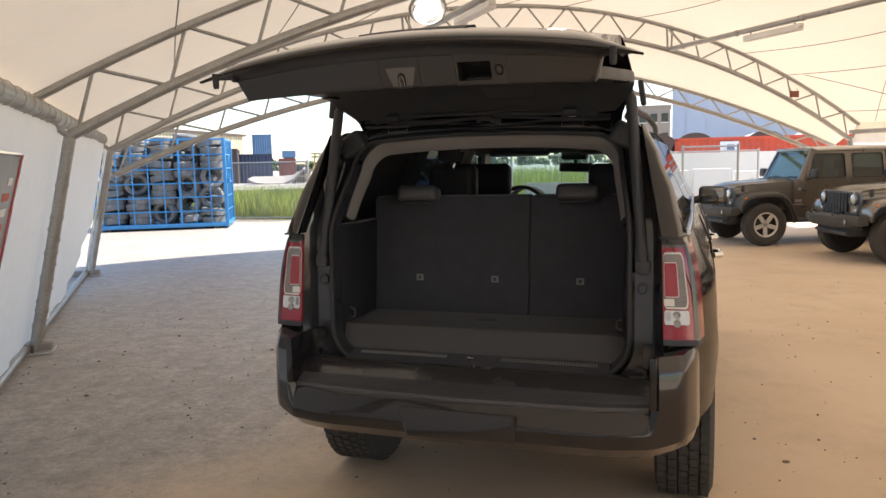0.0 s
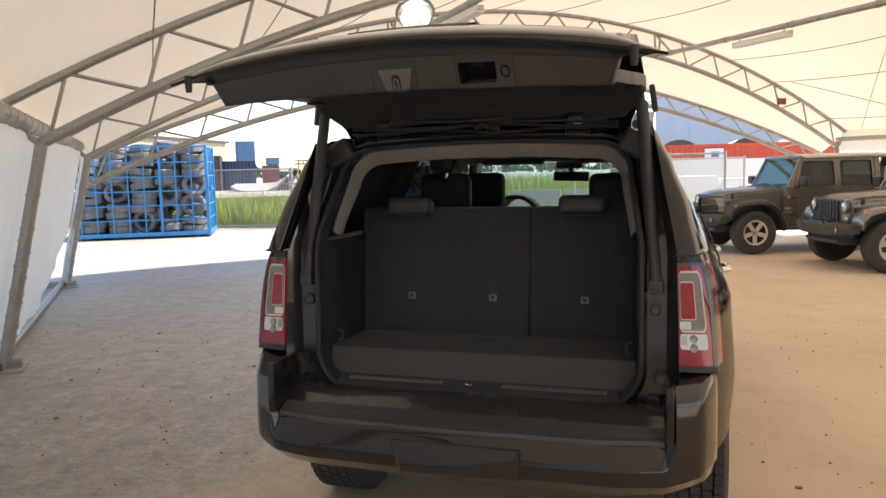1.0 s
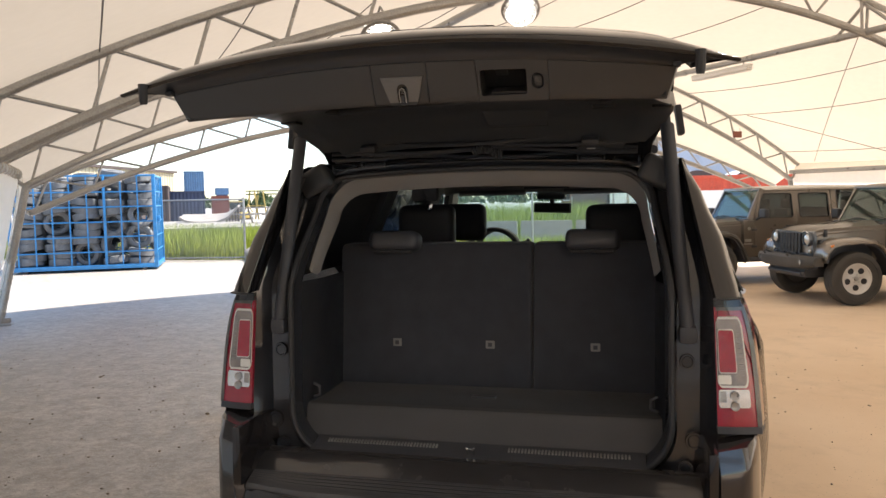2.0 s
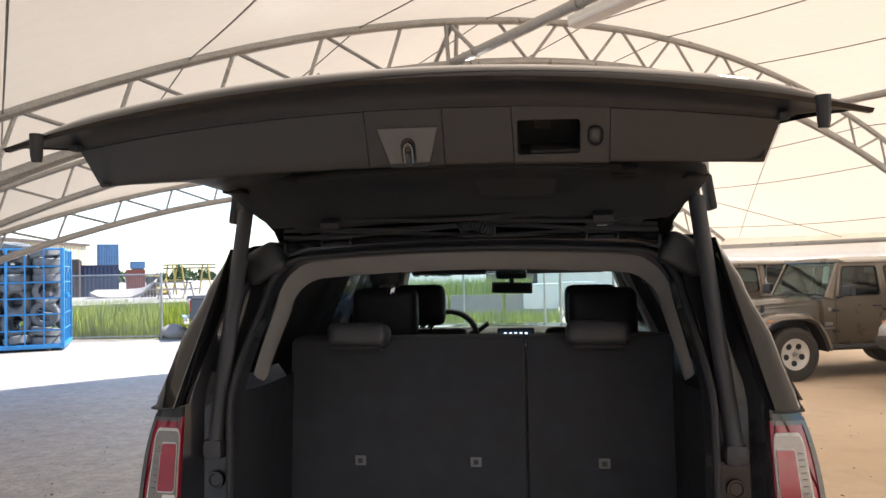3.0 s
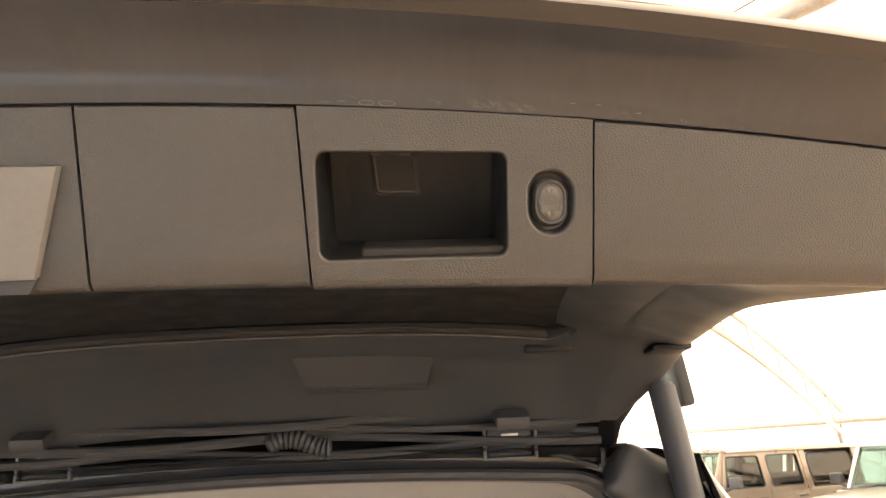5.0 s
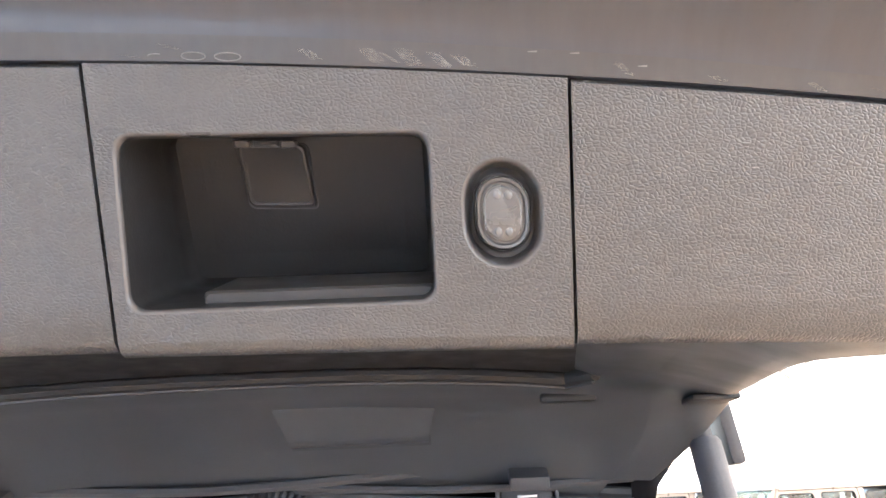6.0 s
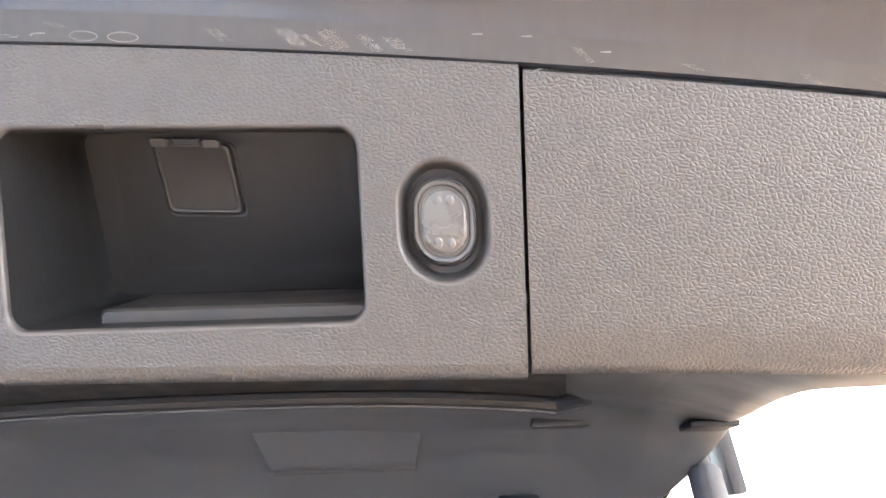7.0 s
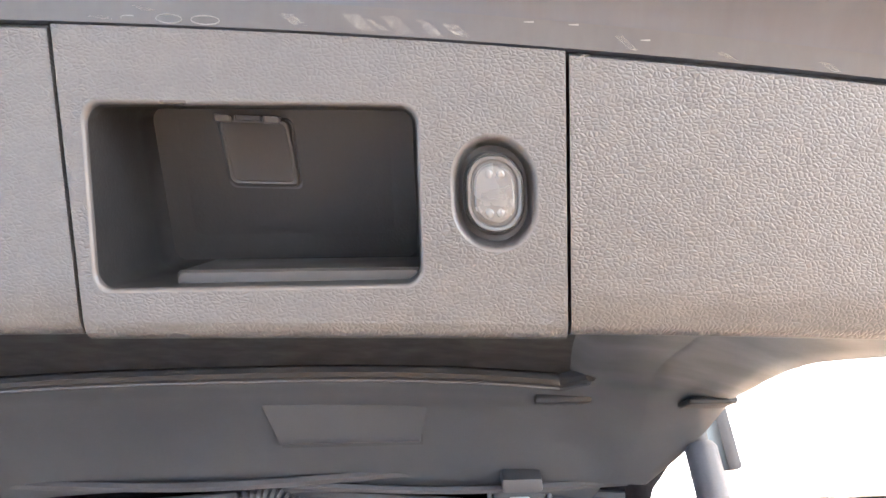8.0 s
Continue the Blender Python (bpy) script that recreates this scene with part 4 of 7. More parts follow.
    body("lamp_cap", loft_bm([[lamp_pt(u, v, 0.006) for v in (0.955, 1.03)] + [lamp_pt(u, v, -0.03) for v in (1.03, 0.955)] for u in (0, 0.3, 0.6, 0.9, 1.0, 1.2)]), M["paint"], lamp)
    body("lamp_sill", loft_bm([[lamp_pt(u, v, 0.004) for v in (-0.055, 0.0)] + [lamp_pt(u, v, -0.04) for v in (0.0, -0.055)] for u in (0, 0.3, 0.6, 0.9, 1.0, 1.2)]), M["black"], lamp)

# ---- rear bumper ----
def bumper_plan(u):
    """Plan curve of the rear bumper, u from -1 to 1; x and y."""
    k = abs(u)
    x = math.copysign(spline([(0, 0), (0.7, 0.80), (0.85, 0.935), (0.93, 0.99), (1.0, 1.012)], k), u)
    y = spline([(0, -0.345), (0.5, -0.325), (0.7, -0.285), (0.85, -0.20), (0.93, -0.08), (1.0, 0.30)], k)
    return x, y


secs = []
for i in range(65):
    u = -1 + 2 * i / 64
    x, y = bumper_plan(u)
    k = abs(u)
    low = lerp(0.535, 0.60, max(0, (k - 0.72) / 0.28) ** 1.5)
    top = spline([(0, 0.705), (0.715, 0.705), (0.74, 0.925), (1.0, 0.945)], k)
    cx, cy = x * 0.93, y + 0.06
    if k > 0.86:
        cx, cy = x - math.copysign(0.05, u), y
    if k < 0.73:
        prof = [(0.30, low), (0.06, low), (0.0, low + 0.05), (-0.005, 0.615), (-0.006, 0.640), (-0.003, 0.648), (0.028, 0.704), (0.033, 0.712), (0.038, 0.717), (0.05, 0.719), (0.30, 0.720)]
    else:
        prof = [(0.30, low), (0.06, low), (0.0, low + 0.05), (-0.004, 0.62), (-0.006, 0.66), (-0.005, 0.72), (0.0, 0.862), (0.004, 0.872), (0.026, 0.926), (0.05, top), (0.30, top)]
    row = []
    for off, z in prof:
        t = off / 0.30
        row.append(Vector((lerp(x, x * (0.93 if k < 0.86 else 0.96), t), y + (off if k < 0.86 else off * 0.55), z)))
    secs.append(row)
body("rear_bumper", loft_bm(secs, closed=False), M["paint"], SUV, "dark painted rear bumper")
# rubber step pad with shallow ribs, and the painted sill behind it
loops, sill = [], []
for i in range(41):
    x = lerp(-0.80, 0.80, i / 40)
    yb = bumper_plan(max(-0.7, min(0.7, x / 0.80 * 0.7)))[1]
    loops.append([Vector((x, yb + 0.036, 0.708)), Vector((x, yb + 0.034, 0.722)), Vector((x, yb + 0.040, 0.733)), Vector((x, yb + 0.055, 0.739))]
                 + [Vector((x, lerp(yb + 0.06, -0.185, k / 9), lerp(0.740, 0.756, k / 9) + 0.0030 * (k % 2))) for k in range(10)]
                 + [Vector((x, -0.182, 0.754))])
    sill.append([Vector((x, -0.188, 0.748)), Vector((x, -0.182, 0.756)), Vector((x, -0.150, 0.779)), Vector((x, -0.115, 0.800)), Vector((x, -0.095, 0.807)), Vector((x, -0.07, 0.806))])
body("bumper_step", loft_bm(loops, closed=False), M["step"], SUV, "ribbed black plastic step pad", sharp=20)
# the sill's reflection is part of its colour
body("painted_sill", loft_bm(sill, closed=False), M["sill"], SUV, "dark painted hatch sill")
for sg in (-1, 1):
    body("step_end", box_bm((sg * 0.818, -0.19, 0.83), (0.03, 0.17, 0.20), 0.008), M["paint"], SUV)
body("hitch_cover", loft_bm([[Vector((x, bumper_plan(x / 0.80 * 0.7)[1] - 0.012 - d, z)) for x, z in o] for d, o in (
    (-0.02, [(-0.250, 0.690), (0.270, 0.690), (0.268, 0.585), (-0.205, 0.575)]), (0.0, [(-0.253, 0.693), (0.273, 0.693), (0.271, 0.582), (-0.208, 0.572)]), (0.008, [(-0.236, 0.676), (0.256, 0.676), (0.260, 0.588), (-0.198, 0.580)]))]), M["paint"], SUV, "dark hitch receiver cover")

# sill, scuff plate and load floor
body("load_lip", loft_bm([[Vector((x, 0.0, 0.828)), Vector((x, 0.006, 0.838)), Vector((x, 0.022, 0.926)), Vector((x, 0.034, 0.938)), Vector((x, 0.06, 0.941))] for x in [lerp(-0.678, 0.678, i / 20) for i in range(21)]], closed=False), M["lip"], SUV, "grey carpeted load lip")
bm = box_bm((0, 0.26, 0.926), (1.365, 0.40, 0.03), 0.006)
body("cargo_floor", bm, M["carpet"], SUV, "black carpet load floor")
body("sill_plate", loft_bm([[Vector((x, -0.092, 0.802)), Vector((x, -0.075, 0.810)), Vector((x, -0.04, 0.820)), Vector((x, 0.002, 0.832))] for x in [lerp(-0.62, 0.62, i / 20) for i in range(21)]], closed=False), M["black"], SUV, "black plastic sill plate")
for x0, x1 in ((-0.57, -0.13), (0.13, 0.57)):
    for k in range(36):
        x = lerp(x0, x1, (k + 0.5) / 36)
        body("scuff_rib", box_bm((x, -0.03, 0.8255), ((x1 - x0) / 36 * 0.55, 0.020, 0.006), 0.0015, Matrix.Rotation(radians(16), 4, "X")), M["tag"], SUV)
body("latch_striker", tube_bm([(-0.012, -0.055, 0.802), (-0.012, -0.07, 0.835), (0.012, -0.07, 0.835), (0.012, -0.055, 0.802)], 0.005, 8), M["chrome"], SUV, "chrome latch striker")
body("floor_handle", box_bm((0.0, 0.20, 0.943), (0.10, 0.03, 0.010), 0.004), M["black"], SUV)
for sg in (-1, 1):
    # inner quarter trim of the load bay
    bm = loft_bm([[Vector(p) for p in ((sg * 0.690, 0.0, z), (sg * 0.675, 0.05, z), (sg * 0.658, 0.14, z), (sg * 0.665, 0.34, z), (sg * 0.69, 0.9, z), (sg * 0.80, 1.3, z))] for z in (0.80, 0.95, 1.1, 1.25, 1.40)], closed=False)
    bmesh.ops.solidify(bm, geom=bm.faces[:], thickness=0.01)
    body("bay_trim", bm, M["black"], SUV, "black plastic load bay trim")
    body("tie_down", tube_bm([(sg * 0.665, 0.06, 0.955), (sg * 0.64, 0.06, 0.965), (sg * 0.64, 0.06, 0.995), (sg * 0.665, 0.06, 1.005)], 0.006, 8), M["black"], SUV, "black tie-down loop")
    # upper inner pillar trims
    for y0, y1, t0, t1 in ((0.10, 0.34, 0.26, 0.42), (1.08, 1.24, 1.08, 1.24), (2.08, 2.24, 2.08, 2.24), (3.05, 3.25, 2.48, 2.64)):
        o = [cant(y0, 1.36, sg, -0.06), cant(y1, 1.36, sg, -0.06), cant(t1, 1.81, sg, -0.055), cant(t0, 1.81, sg, -0.055)]
        body("pillar_trim", slab_bm(o, (-sg * 0.03, 0, 0)), M["liner"] if y0 > 1.5 else M["black"], SUV)
    bm = loft_bm([[cant(y, z, sg, -0.03) for z in (1.37, 1.5, 1.62, 1.72, 1.80)] for y in (0.10, 0.35, 0.6, 0.85, 1.10)], closed=False)
    bmesh.ops.solidify(bm, geom=bm.faces[:], thickness=0.008)
    body("quarter_trim", bm, M["quarter"], SUV, "dark grey upper side trim")
    body("door_inner_trim", loft_bm([[Vector((sg * 0.86, y, 0.55)), Vector((sg * 0.84, y, 0.95)), Vector((sg * 0.87, y, 1.30)), Vector((sg * 0.93, y, 1.38))] for y in (0.9, 1.6, 2.4, 3.3)], closed=False), M["black"], SUV)
body("cabin_floor", box_bm((0, 1.9, 0.60), (1.7, 2.9, 0.05), 0.01), M["carpet"], SUV)


# ---- raised liftgate ----
def gate_bow(x):
    return 0.14 * x * x


def tr(x, v, out=0.0):
    """Trim face: v from its lower edge to the upper; out along its normal, toward the rear."""
    return Vector((x, -0.783 - 0.041 * v + gate_bow(x) - 0.92 * out, 1.9245 - 0.025 * x * x + v * (0.0945 - 0.065 * x * x) - 0.39 * out))


X_END = (-0.629, 0.629)
SEAMS = [X_END[0], -0.068, 0.067, 0.1835, 0.348, X_END[1]]


def trim_plate(x0, x1, name, lab, slope0=0.0, slope1=0.0, mat="trim"):
    """One moulded trim piece with rolled edges that turn under along the bottom."""
    g, n = 0.0008, max(4, int((x1 - x0) / 0.03))
    loops = []
    for i in range(n + 3):
        if i == 0:
            u, o = 0.0, -0.010
        elif i == n + 2:
            u, o = 1.0, -0.010
        else:
            u, o = (i - 1) / n, 0.0
        row = []
        for v, oo in ((1.0, -0.012), (1.0, -0.002), (0.985, 0.0), (0.8, 0), (0.6, 0), (0.4, 0), (0.2, 0), (0.06, 0), (0.012, -0.003), (-0.008, -0.012), (-0.012, -0.04), (0.05, -0.09)):
            x = lerp(x0 + g + slope0 * (1 - v), x1 - g + slope1 * (1 - v), u)
            row.append(tr(x, v, oo + o))
        loops.append(row)
    return part(name, loft_bm(loops, closed=False), M[mat], SUV_GATE, lab, sharp=50)


# outer skin: rows of y, bow, height, droop toward the sides, half width
SKIN = ((-0.869, 0.12, 2.052, 0.125, 0.757), (-0.878, 0.12, 2.058, 0.125, 0.757), (-0.874, 0.12, 2.066, 0.125, 0.757), (-0.845, 0.12, 2.082, 0.12, 0.752), (-0.79, 0.11, 2.100, 0.12, 0.735),
        (-0.71, 0.10, 2.120, 0.12, 0.705), (-0.60, 0.08, 2.137, 0.12, 0.675), (-0.47, 0.06, 2.148, 0.12, 0.66), (-0.28, 0.04, 2.138, 0.12, 0.66), (-0.05, 0.02, 2.07, 0.10, 0.665),
        (0.11, 0.02, 1.975, 0.08, 0.645), (0.19, 0.02, 1.910, 0.09, 0.61), (0.235, 0.02, 1.855, 0.10, 0.60), (0.242, 0.02, 1.83, 0.08, 0.60))


def skin_z(x, y, z, zz, hw):
    """Height of the outer skin; toward the gate's rear corners it thins out to a narrow tip."""
    tip = max(0.0, (abs(x) / hw - 0.78) / 0.22) ** 1.6 if y < -0.55 else 0.0
    return z - zz * x * x - 0.92 * tip * max(0.0, z - 2.058)


SUV_GATE = part("liftgate", loft_bm([
    [Vector((x * hw, y0 + k * (x * hw) ** 2, skin_z(x * hw, y0, z, zz, hw))) for y0, k, z, zz, hw in SKIN]
    for x in [math.sin(lerp(-1, 1, i / 44) * 1.45) / math.sin(1.45) for i in range(45)]], closed=False), M["paint"], SUV, "raised dark painted liftgate")
# dark strip above the trim, then the painted flange that runs out to the gate's edge: y, bow, height, droop
FLANGE = ((-0.8252, 0.14, 2.0194, 0.09), (-0.8290, 0.14, 2.0275, 0.10), (-0.8335, 0.135, 2.0350, 0.11), (-0.8480, 0.13, 2.0440, 0.115), (-0.869, 0.12, 2.0520, 0.125))


def flange(x, w):
    """On the painted flange: w from the trim (0) to the gate's edge (1)."""
    w = w + (1 - w) * 0.94 * max(0.0, min(1.0, (abs(x) - 0.615) / 0.10)) ** 0.7
    i = min(3, int(w * 4))
    y0, k, z, zz = (lerp(p, q, w * 4 - i) for p, q in zip(FLANGE[i], FLANGE[i + 1]))
    return Vector((x, y0 + k * x * x, z - zz * x * x))


part("gate_flange", loft_bm([([tr(x, 0.98, -0.010), tr(x, 1.0, -0.0012)] if abs(x) < 0.63 else [flange(x, 0.0) + Vector((0, 0.03, 0.012)), flange(x, 0.0) + Vector((0, 0.006, 0.002))]) + [flange(x, w / 8) for w in range(9)] for x in [lerp(-0.754, 0.754, i / 72) for i in range(73)]], closed=False), M["dusty"], SUV_GATE, "dusty painted inner flange of the liftgate", sharp=40)

part("flange_seal", loft_bm([[flange(x, w / 8 * 0.26) + Vector((0, -0.00015, -0.0002)) for w in range(9)] for x in [lerp(-0.612, 0.612, i / 60) for i in range(61)]], closed=False), M["seal"], SUV_GATE, "dark dusty strip above the trim")
trim_plate(SEAMS[0], SEAMS[1], "trim_panel", "grained taupe plastic trim panel", 0.020, 0.0)
trim_plate(SEAMS[1], SEAMS[2], "trim_panel", "grained taupe plastic trim panel")
trim_plate(SEAMS[2], SEAMS[3], "trim_panel", "grained taupe plastic trim panel", 0.0, 0.0035)
trim_plate(SEAMS[4], SEAMS[5], "trim_panel", "grained taupe plastic trim panel", 0.0, -0.020)
# end caps closing the trim at both sides
for x, dx in ((X_END[0], 0.020), (X_END[1], -0.020)):
    sg = -1 if x < 0 else 1
    rows = []
    for v in (1.0, 0.6, 0.3, 0.03):
        xx = x + dx * (1 - v)
        rows.append([tr(xx, v, -0.003), tr(xx + sg * 0.006, v, -0.02), tr(xx + sg * 0.008, v, -0.06), tr(xx + sg * 0.0, v, -0.11)])
    part("trim_end", loft_bm(rows, closed=False), M["panel"], SUV_GATE)


def plate_uv(px, pv, out=0.0):
    """Point on the trim from the plate's own drawing, in which the plate runs from 0.157 to 0.340 and 1.948 to 2.047."""
    return tr(0.181 + 0.907 * (px - 0.157), (pv - 1.948) / 0.099, 0.907 * out)


# cup plate: two ring-shaped fields with a real pocket and a button well
CX1, CSPLIT = 0.3406, 0.2925
cup = bmesh.new()
N = 8


def plate_edge(z):
    """The plate's leaning inner edge."""
    return lerp(0.1642, 0.1604, (z - 1.948) / 0.099)


def grid_edge(x0, x1, z0, z1, n):
    """Rectangle outline that matches round_rect's number and order of points."""
    pts = []
    mx, mz = (x0 + x1) / 2, (z0 + z1) / 2
    corners = [((x1, mz), (x1, z1), (mx, z1)), ((mx, z1), (x0, z1), (x0, mz)), ((x0, mz), (x0, z0), (mx, z0)), ((mx, z0), (x1, z0), (x1, mz))]
    for a, b, c in corners:
        for i in range(n + 1):
            t = i / n * 2
            if t <= 1:
                pts.append((lerp(a[0], b[0], 0.25 + 0.75 * t), lerp(a[1], b[1], 0.25 + 0.75 * t)))
            else:
                pts.append((lerp(b[0], c[0], (t - 1) * 0.75), lerp(b[1], c[1], (t - 1) * 0.75)))
    return pts


def field(bmx, outer, hole):
    rows = [[plate_uv(x, z) for x, z in outer]]
    for f in (0.35, 0.7):
        rows.append([plate_uv(lerp(o[0], h[0], f), lerp(o[1], h[1], f)) for o, h in zip(outer, hole)])
    rows.append([plate_uv(x, z) for x, z in hole])
    add_loft(bmx, rows, True, False)


CUPW, CUPH, CUPX, CUPZ = 0.1192, 0.0615, 0.2279, 1.9947


def mouth(g, r=0.0062):
    """Outline of the pocket, drawn in by g; it rises a little toward the button."""
    return [(x, z + 0.024 * (x - CUPX)) for x, z in round_rect(CUPX, CUPZ, CUPW - 2 * g, CUPH - 2 * g, r, N)]


field(cup, [(x + (plate_edge(z) - 0.162) * (CSPLIT - x) / (CSPLIT - 0.162), z) for x, z in grid_edge(0.162, CSPLIT, 1.9530, 2.0470, N)], mouth(0))
BTX, BTZ = 0.3141, 1.9980
WELLW, WELLH = 0.0322, 0.0402


def well(g):
    return round_rect(BTX, BTZ, WELLW - 2 * g, WELLH - 2 * g, 0.0158 - g, N)


field(cup, grid_edge(CSPLIT, CX1, 1.9530, 2.0470, N), well(0))
# rolled lower edge of the plate
add_loft(cup, [[plate_uv(lerp(plate_edge(z), CX1, i / 16), z, o) for i in range(17)] for z, o in ((1.9530, 0.0), (1.9506, -0.0006), (1.9486, -0.0020), (1.9472, -0.0042), (1.9465, -0.0075), (1.9463, -0.016))], False, False)
for edge in (plate_edge, lambda z: CX1):
    add_loft(cup, [[plate_uv(edge(z), z, o - 0.0022 * (z < 1.9485)) for z in [lerp(1.9480, 2.0470, i / 8) for i in range(9)]] for o in (-0.0004, -0.010)], False, False)
bmesh.ops.remove_doubles(cup, verts=cup.verts, dist=0.00005)
plate = part("pull_cup_plate", cup, M["trim"], SUV_GATE, "grained taupe plate with pull pocket and button", sharp=60)


def back(z):
    """Depth of the pocket's back wall, which falls away toward the bottom."""
    return 0.0535 * (1 + 0.35 * (2.025 - z) / 0.06)


def arched(g, r):
    """The pocket's outline toward its back, where the roof rises a little."""
    return [(x, z + (g + 0.0022) * max(0.0, min(1.0, (z - CUPZ) / (0.7 * (CUPH / 2 - g))))) for x, z in mouth(g, r)]


# rounded mouth and walls of the pocket
part("pocket_rim", loft_bm([[plate_uv(x, z, d) for x, z in mouth(g)] for g, d in ((0.0, 0.0), (0.0004, -0.0001), (0.0009, -0.0006), (0.0012, -0.0013), (0.0014, -0.0023))], cap=False), M["trim_fine"], plate)
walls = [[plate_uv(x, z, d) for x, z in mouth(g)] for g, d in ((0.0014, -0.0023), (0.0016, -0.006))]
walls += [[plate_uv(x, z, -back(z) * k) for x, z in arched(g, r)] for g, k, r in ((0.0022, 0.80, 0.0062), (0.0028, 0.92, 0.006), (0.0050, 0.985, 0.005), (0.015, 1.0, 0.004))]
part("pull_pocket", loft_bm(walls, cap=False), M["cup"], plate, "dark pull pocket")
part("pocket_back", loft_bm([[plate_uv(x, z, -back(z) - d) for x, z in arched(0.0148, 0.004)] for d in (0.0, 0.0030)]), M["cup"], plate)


def on_plate(nm, o, d0, d1, mat, par, lab="", edge=0.0012):
    cx = sum(p[0] for p in o) / len(o)
    cz = sum(p[1] for p in o) / len(o)
    k = 1 - edge / max(abs(p[0] - cx) for p in o)
    part(nm, loft_bm([[plate_uv(x, z, d0) for x, z in o], [plate_uv(x, z, d1 - edge) for x, z in o], [plate_uv(cx + (x - cx) * k, cz + (z - cz) * k, d1) for x, z in o]]), M[mat], par, lab)


def on_back(nm, o, h, mat, lab="", edge=0.0008):
    """A raised piece lying on the pocket's back wall, h proud of it."""
    cx = sum(p[0] for p in o) / len(o)
    cz = sum(p[1] for p in o) / len(o)
    k = 1 - edge / max(abs(p[0] - cx) for p in o)
    rows = [[plate_uv(x, z, -back(z) - 0.001) for x, z in o], [plate_uv(x, z, -back(z) + h - edge) for x, z in o], [plate_uv(cx + (x - cx) * k, cz + (z - cz) * k, -back(z) + h) for x, z in o],
            [plate_uv(cx + (x - cx) * k * 0.93, cz + (z - cz) * k * 0.93, -back(z) + h) for x, z in o], [plate_uv(cx + (x - cx) * k * 0.90, cz + (z - cz) * k * 0.90, -back(z) + h - 0.0005) for x, z in o]]
    part(nm, loft_bm(rows), M[mat], plate, lab)


# screw lid: a rounded flap, leaning, with two hinge tabs over a dark notch
# black sheet under the lid: the shade along its edge, put into the colour
on_back("lid_edge_shade", [(0.2166 + x * 1.10 + 0.085 * -z, 2.0105 + z * 1.06) for x, z in round_rect(0, 0, 0.0300, 0.0262, 0.0026, 5)], 0.0004, "rubber")
on_back("screw_lid", [(0.2166 + x + 0.085 * -z, 2.0108 + z) for x, z in round_rect(0, 0, 0.0300, 0.0250, 0.0026, 5)], 0.0032, "cup_lid", "small rounded screw cover")
on_back("lid_notch", round_rect(0.2134, 2.0232, 0.0122, 0.0030, 0.0006, 3), 0.0036, "rubber")
for x in (0.2031, 0.2235):
    on_back("lid_tab", round_rect(x, 2.0232, 0.0076, 0.0030, 0.0010, 3), 0.0046, "trim_fine")
part("pocket_ledge", loft_bm([[plate_uv(x, z + 0.024 * (x - 0.24), d) for x, z in round_rect(0.2400, 1.9672, 0.092, 0.0058, 0.002, 4)] for d in (-0.056, -0.0125)]
                             + [[plate_uv(0.24 + (x - 0.24) * 0.98, z + 0.024 * (x - 0.24), -0.0112) for x, z in round_rect(0.2400, 1.9670, 0.092, 0.0044, 0.002, 4)]]), M["cup_lid"], plate, "smooth grey ledge in the pocket")
part("button_well", loft_bm([[plate_uv(x, z, d) for x, z in well(g)] for g, d in ((0.0, 0.0), (0.0004, -0.0001), (0.0010, -0.0006), (0.0016, -0.0016), (0.0021, -0.0032), (0.0026, -0.0062), (0.0034, -0.0086), (0.0050, -0.0094), (0.011, -0.0096))], cap=False), M["trim_fine"], plate, "oval button well")
on_plate("button_rim", round_rect(BTX, BTZ, 0.0228, 0.0288, 0.0108, N), -0.0098, -0.0035, "cup", plate)
btn = [round_rect(BTX, BTZ, w, h, w * 0.47, N) for w, h in ((0.0216, 0.0272), (0.0213, 0.0269), (0.0196, 0.0252), (0.0176, 0.0232), (0.0164, 0.0220))]
part("gate_button", loft_bm([[plate_uv(x, z, d) for x, z in o] for o, d in zip(btn, (-0.0045, -0.0020, -0.0006, -0.0008, -0.0016))]), M["clear_btn"], plate, "milky grey oval button")
core = [round_rect(BTX, BTZ, w, h, w * 0.49, N) for w, h in ((0.0150, 0.0204), (0.0146, 0.0200), (0.0132, 0.0186), (0.006, 0.011))]
part("button_core", loft_bm([[plate_uv(x, z, d) for x, z in o] for o, d in zip(core, (-0.0018, -0.0008, -0.0002, 0.0))]), M["btn_core"], plate, "pale raised button core")
# paired pale dots paint the button's soft reflections
for dz in (0.0066, -0.0066):
    for dx in (-0.0021, 0.0021):
        o = [(BTX + dx + 0.0017 * math.cos(k * 0.524), BTZ + dz + 0.0019 * math.sin(k * 0.524)) for k in range(12)]
        part("button_highlight", loft_bm([[plate_uv(lerp(BTX + dx, x, f), lerp(BTZ + dz, z, f), d) for x, z in o] for f, d in ((1.0, -0.0002), (0.8, 0.0001), (0.4, 0.0003))]), M["btn_dot"], plate)
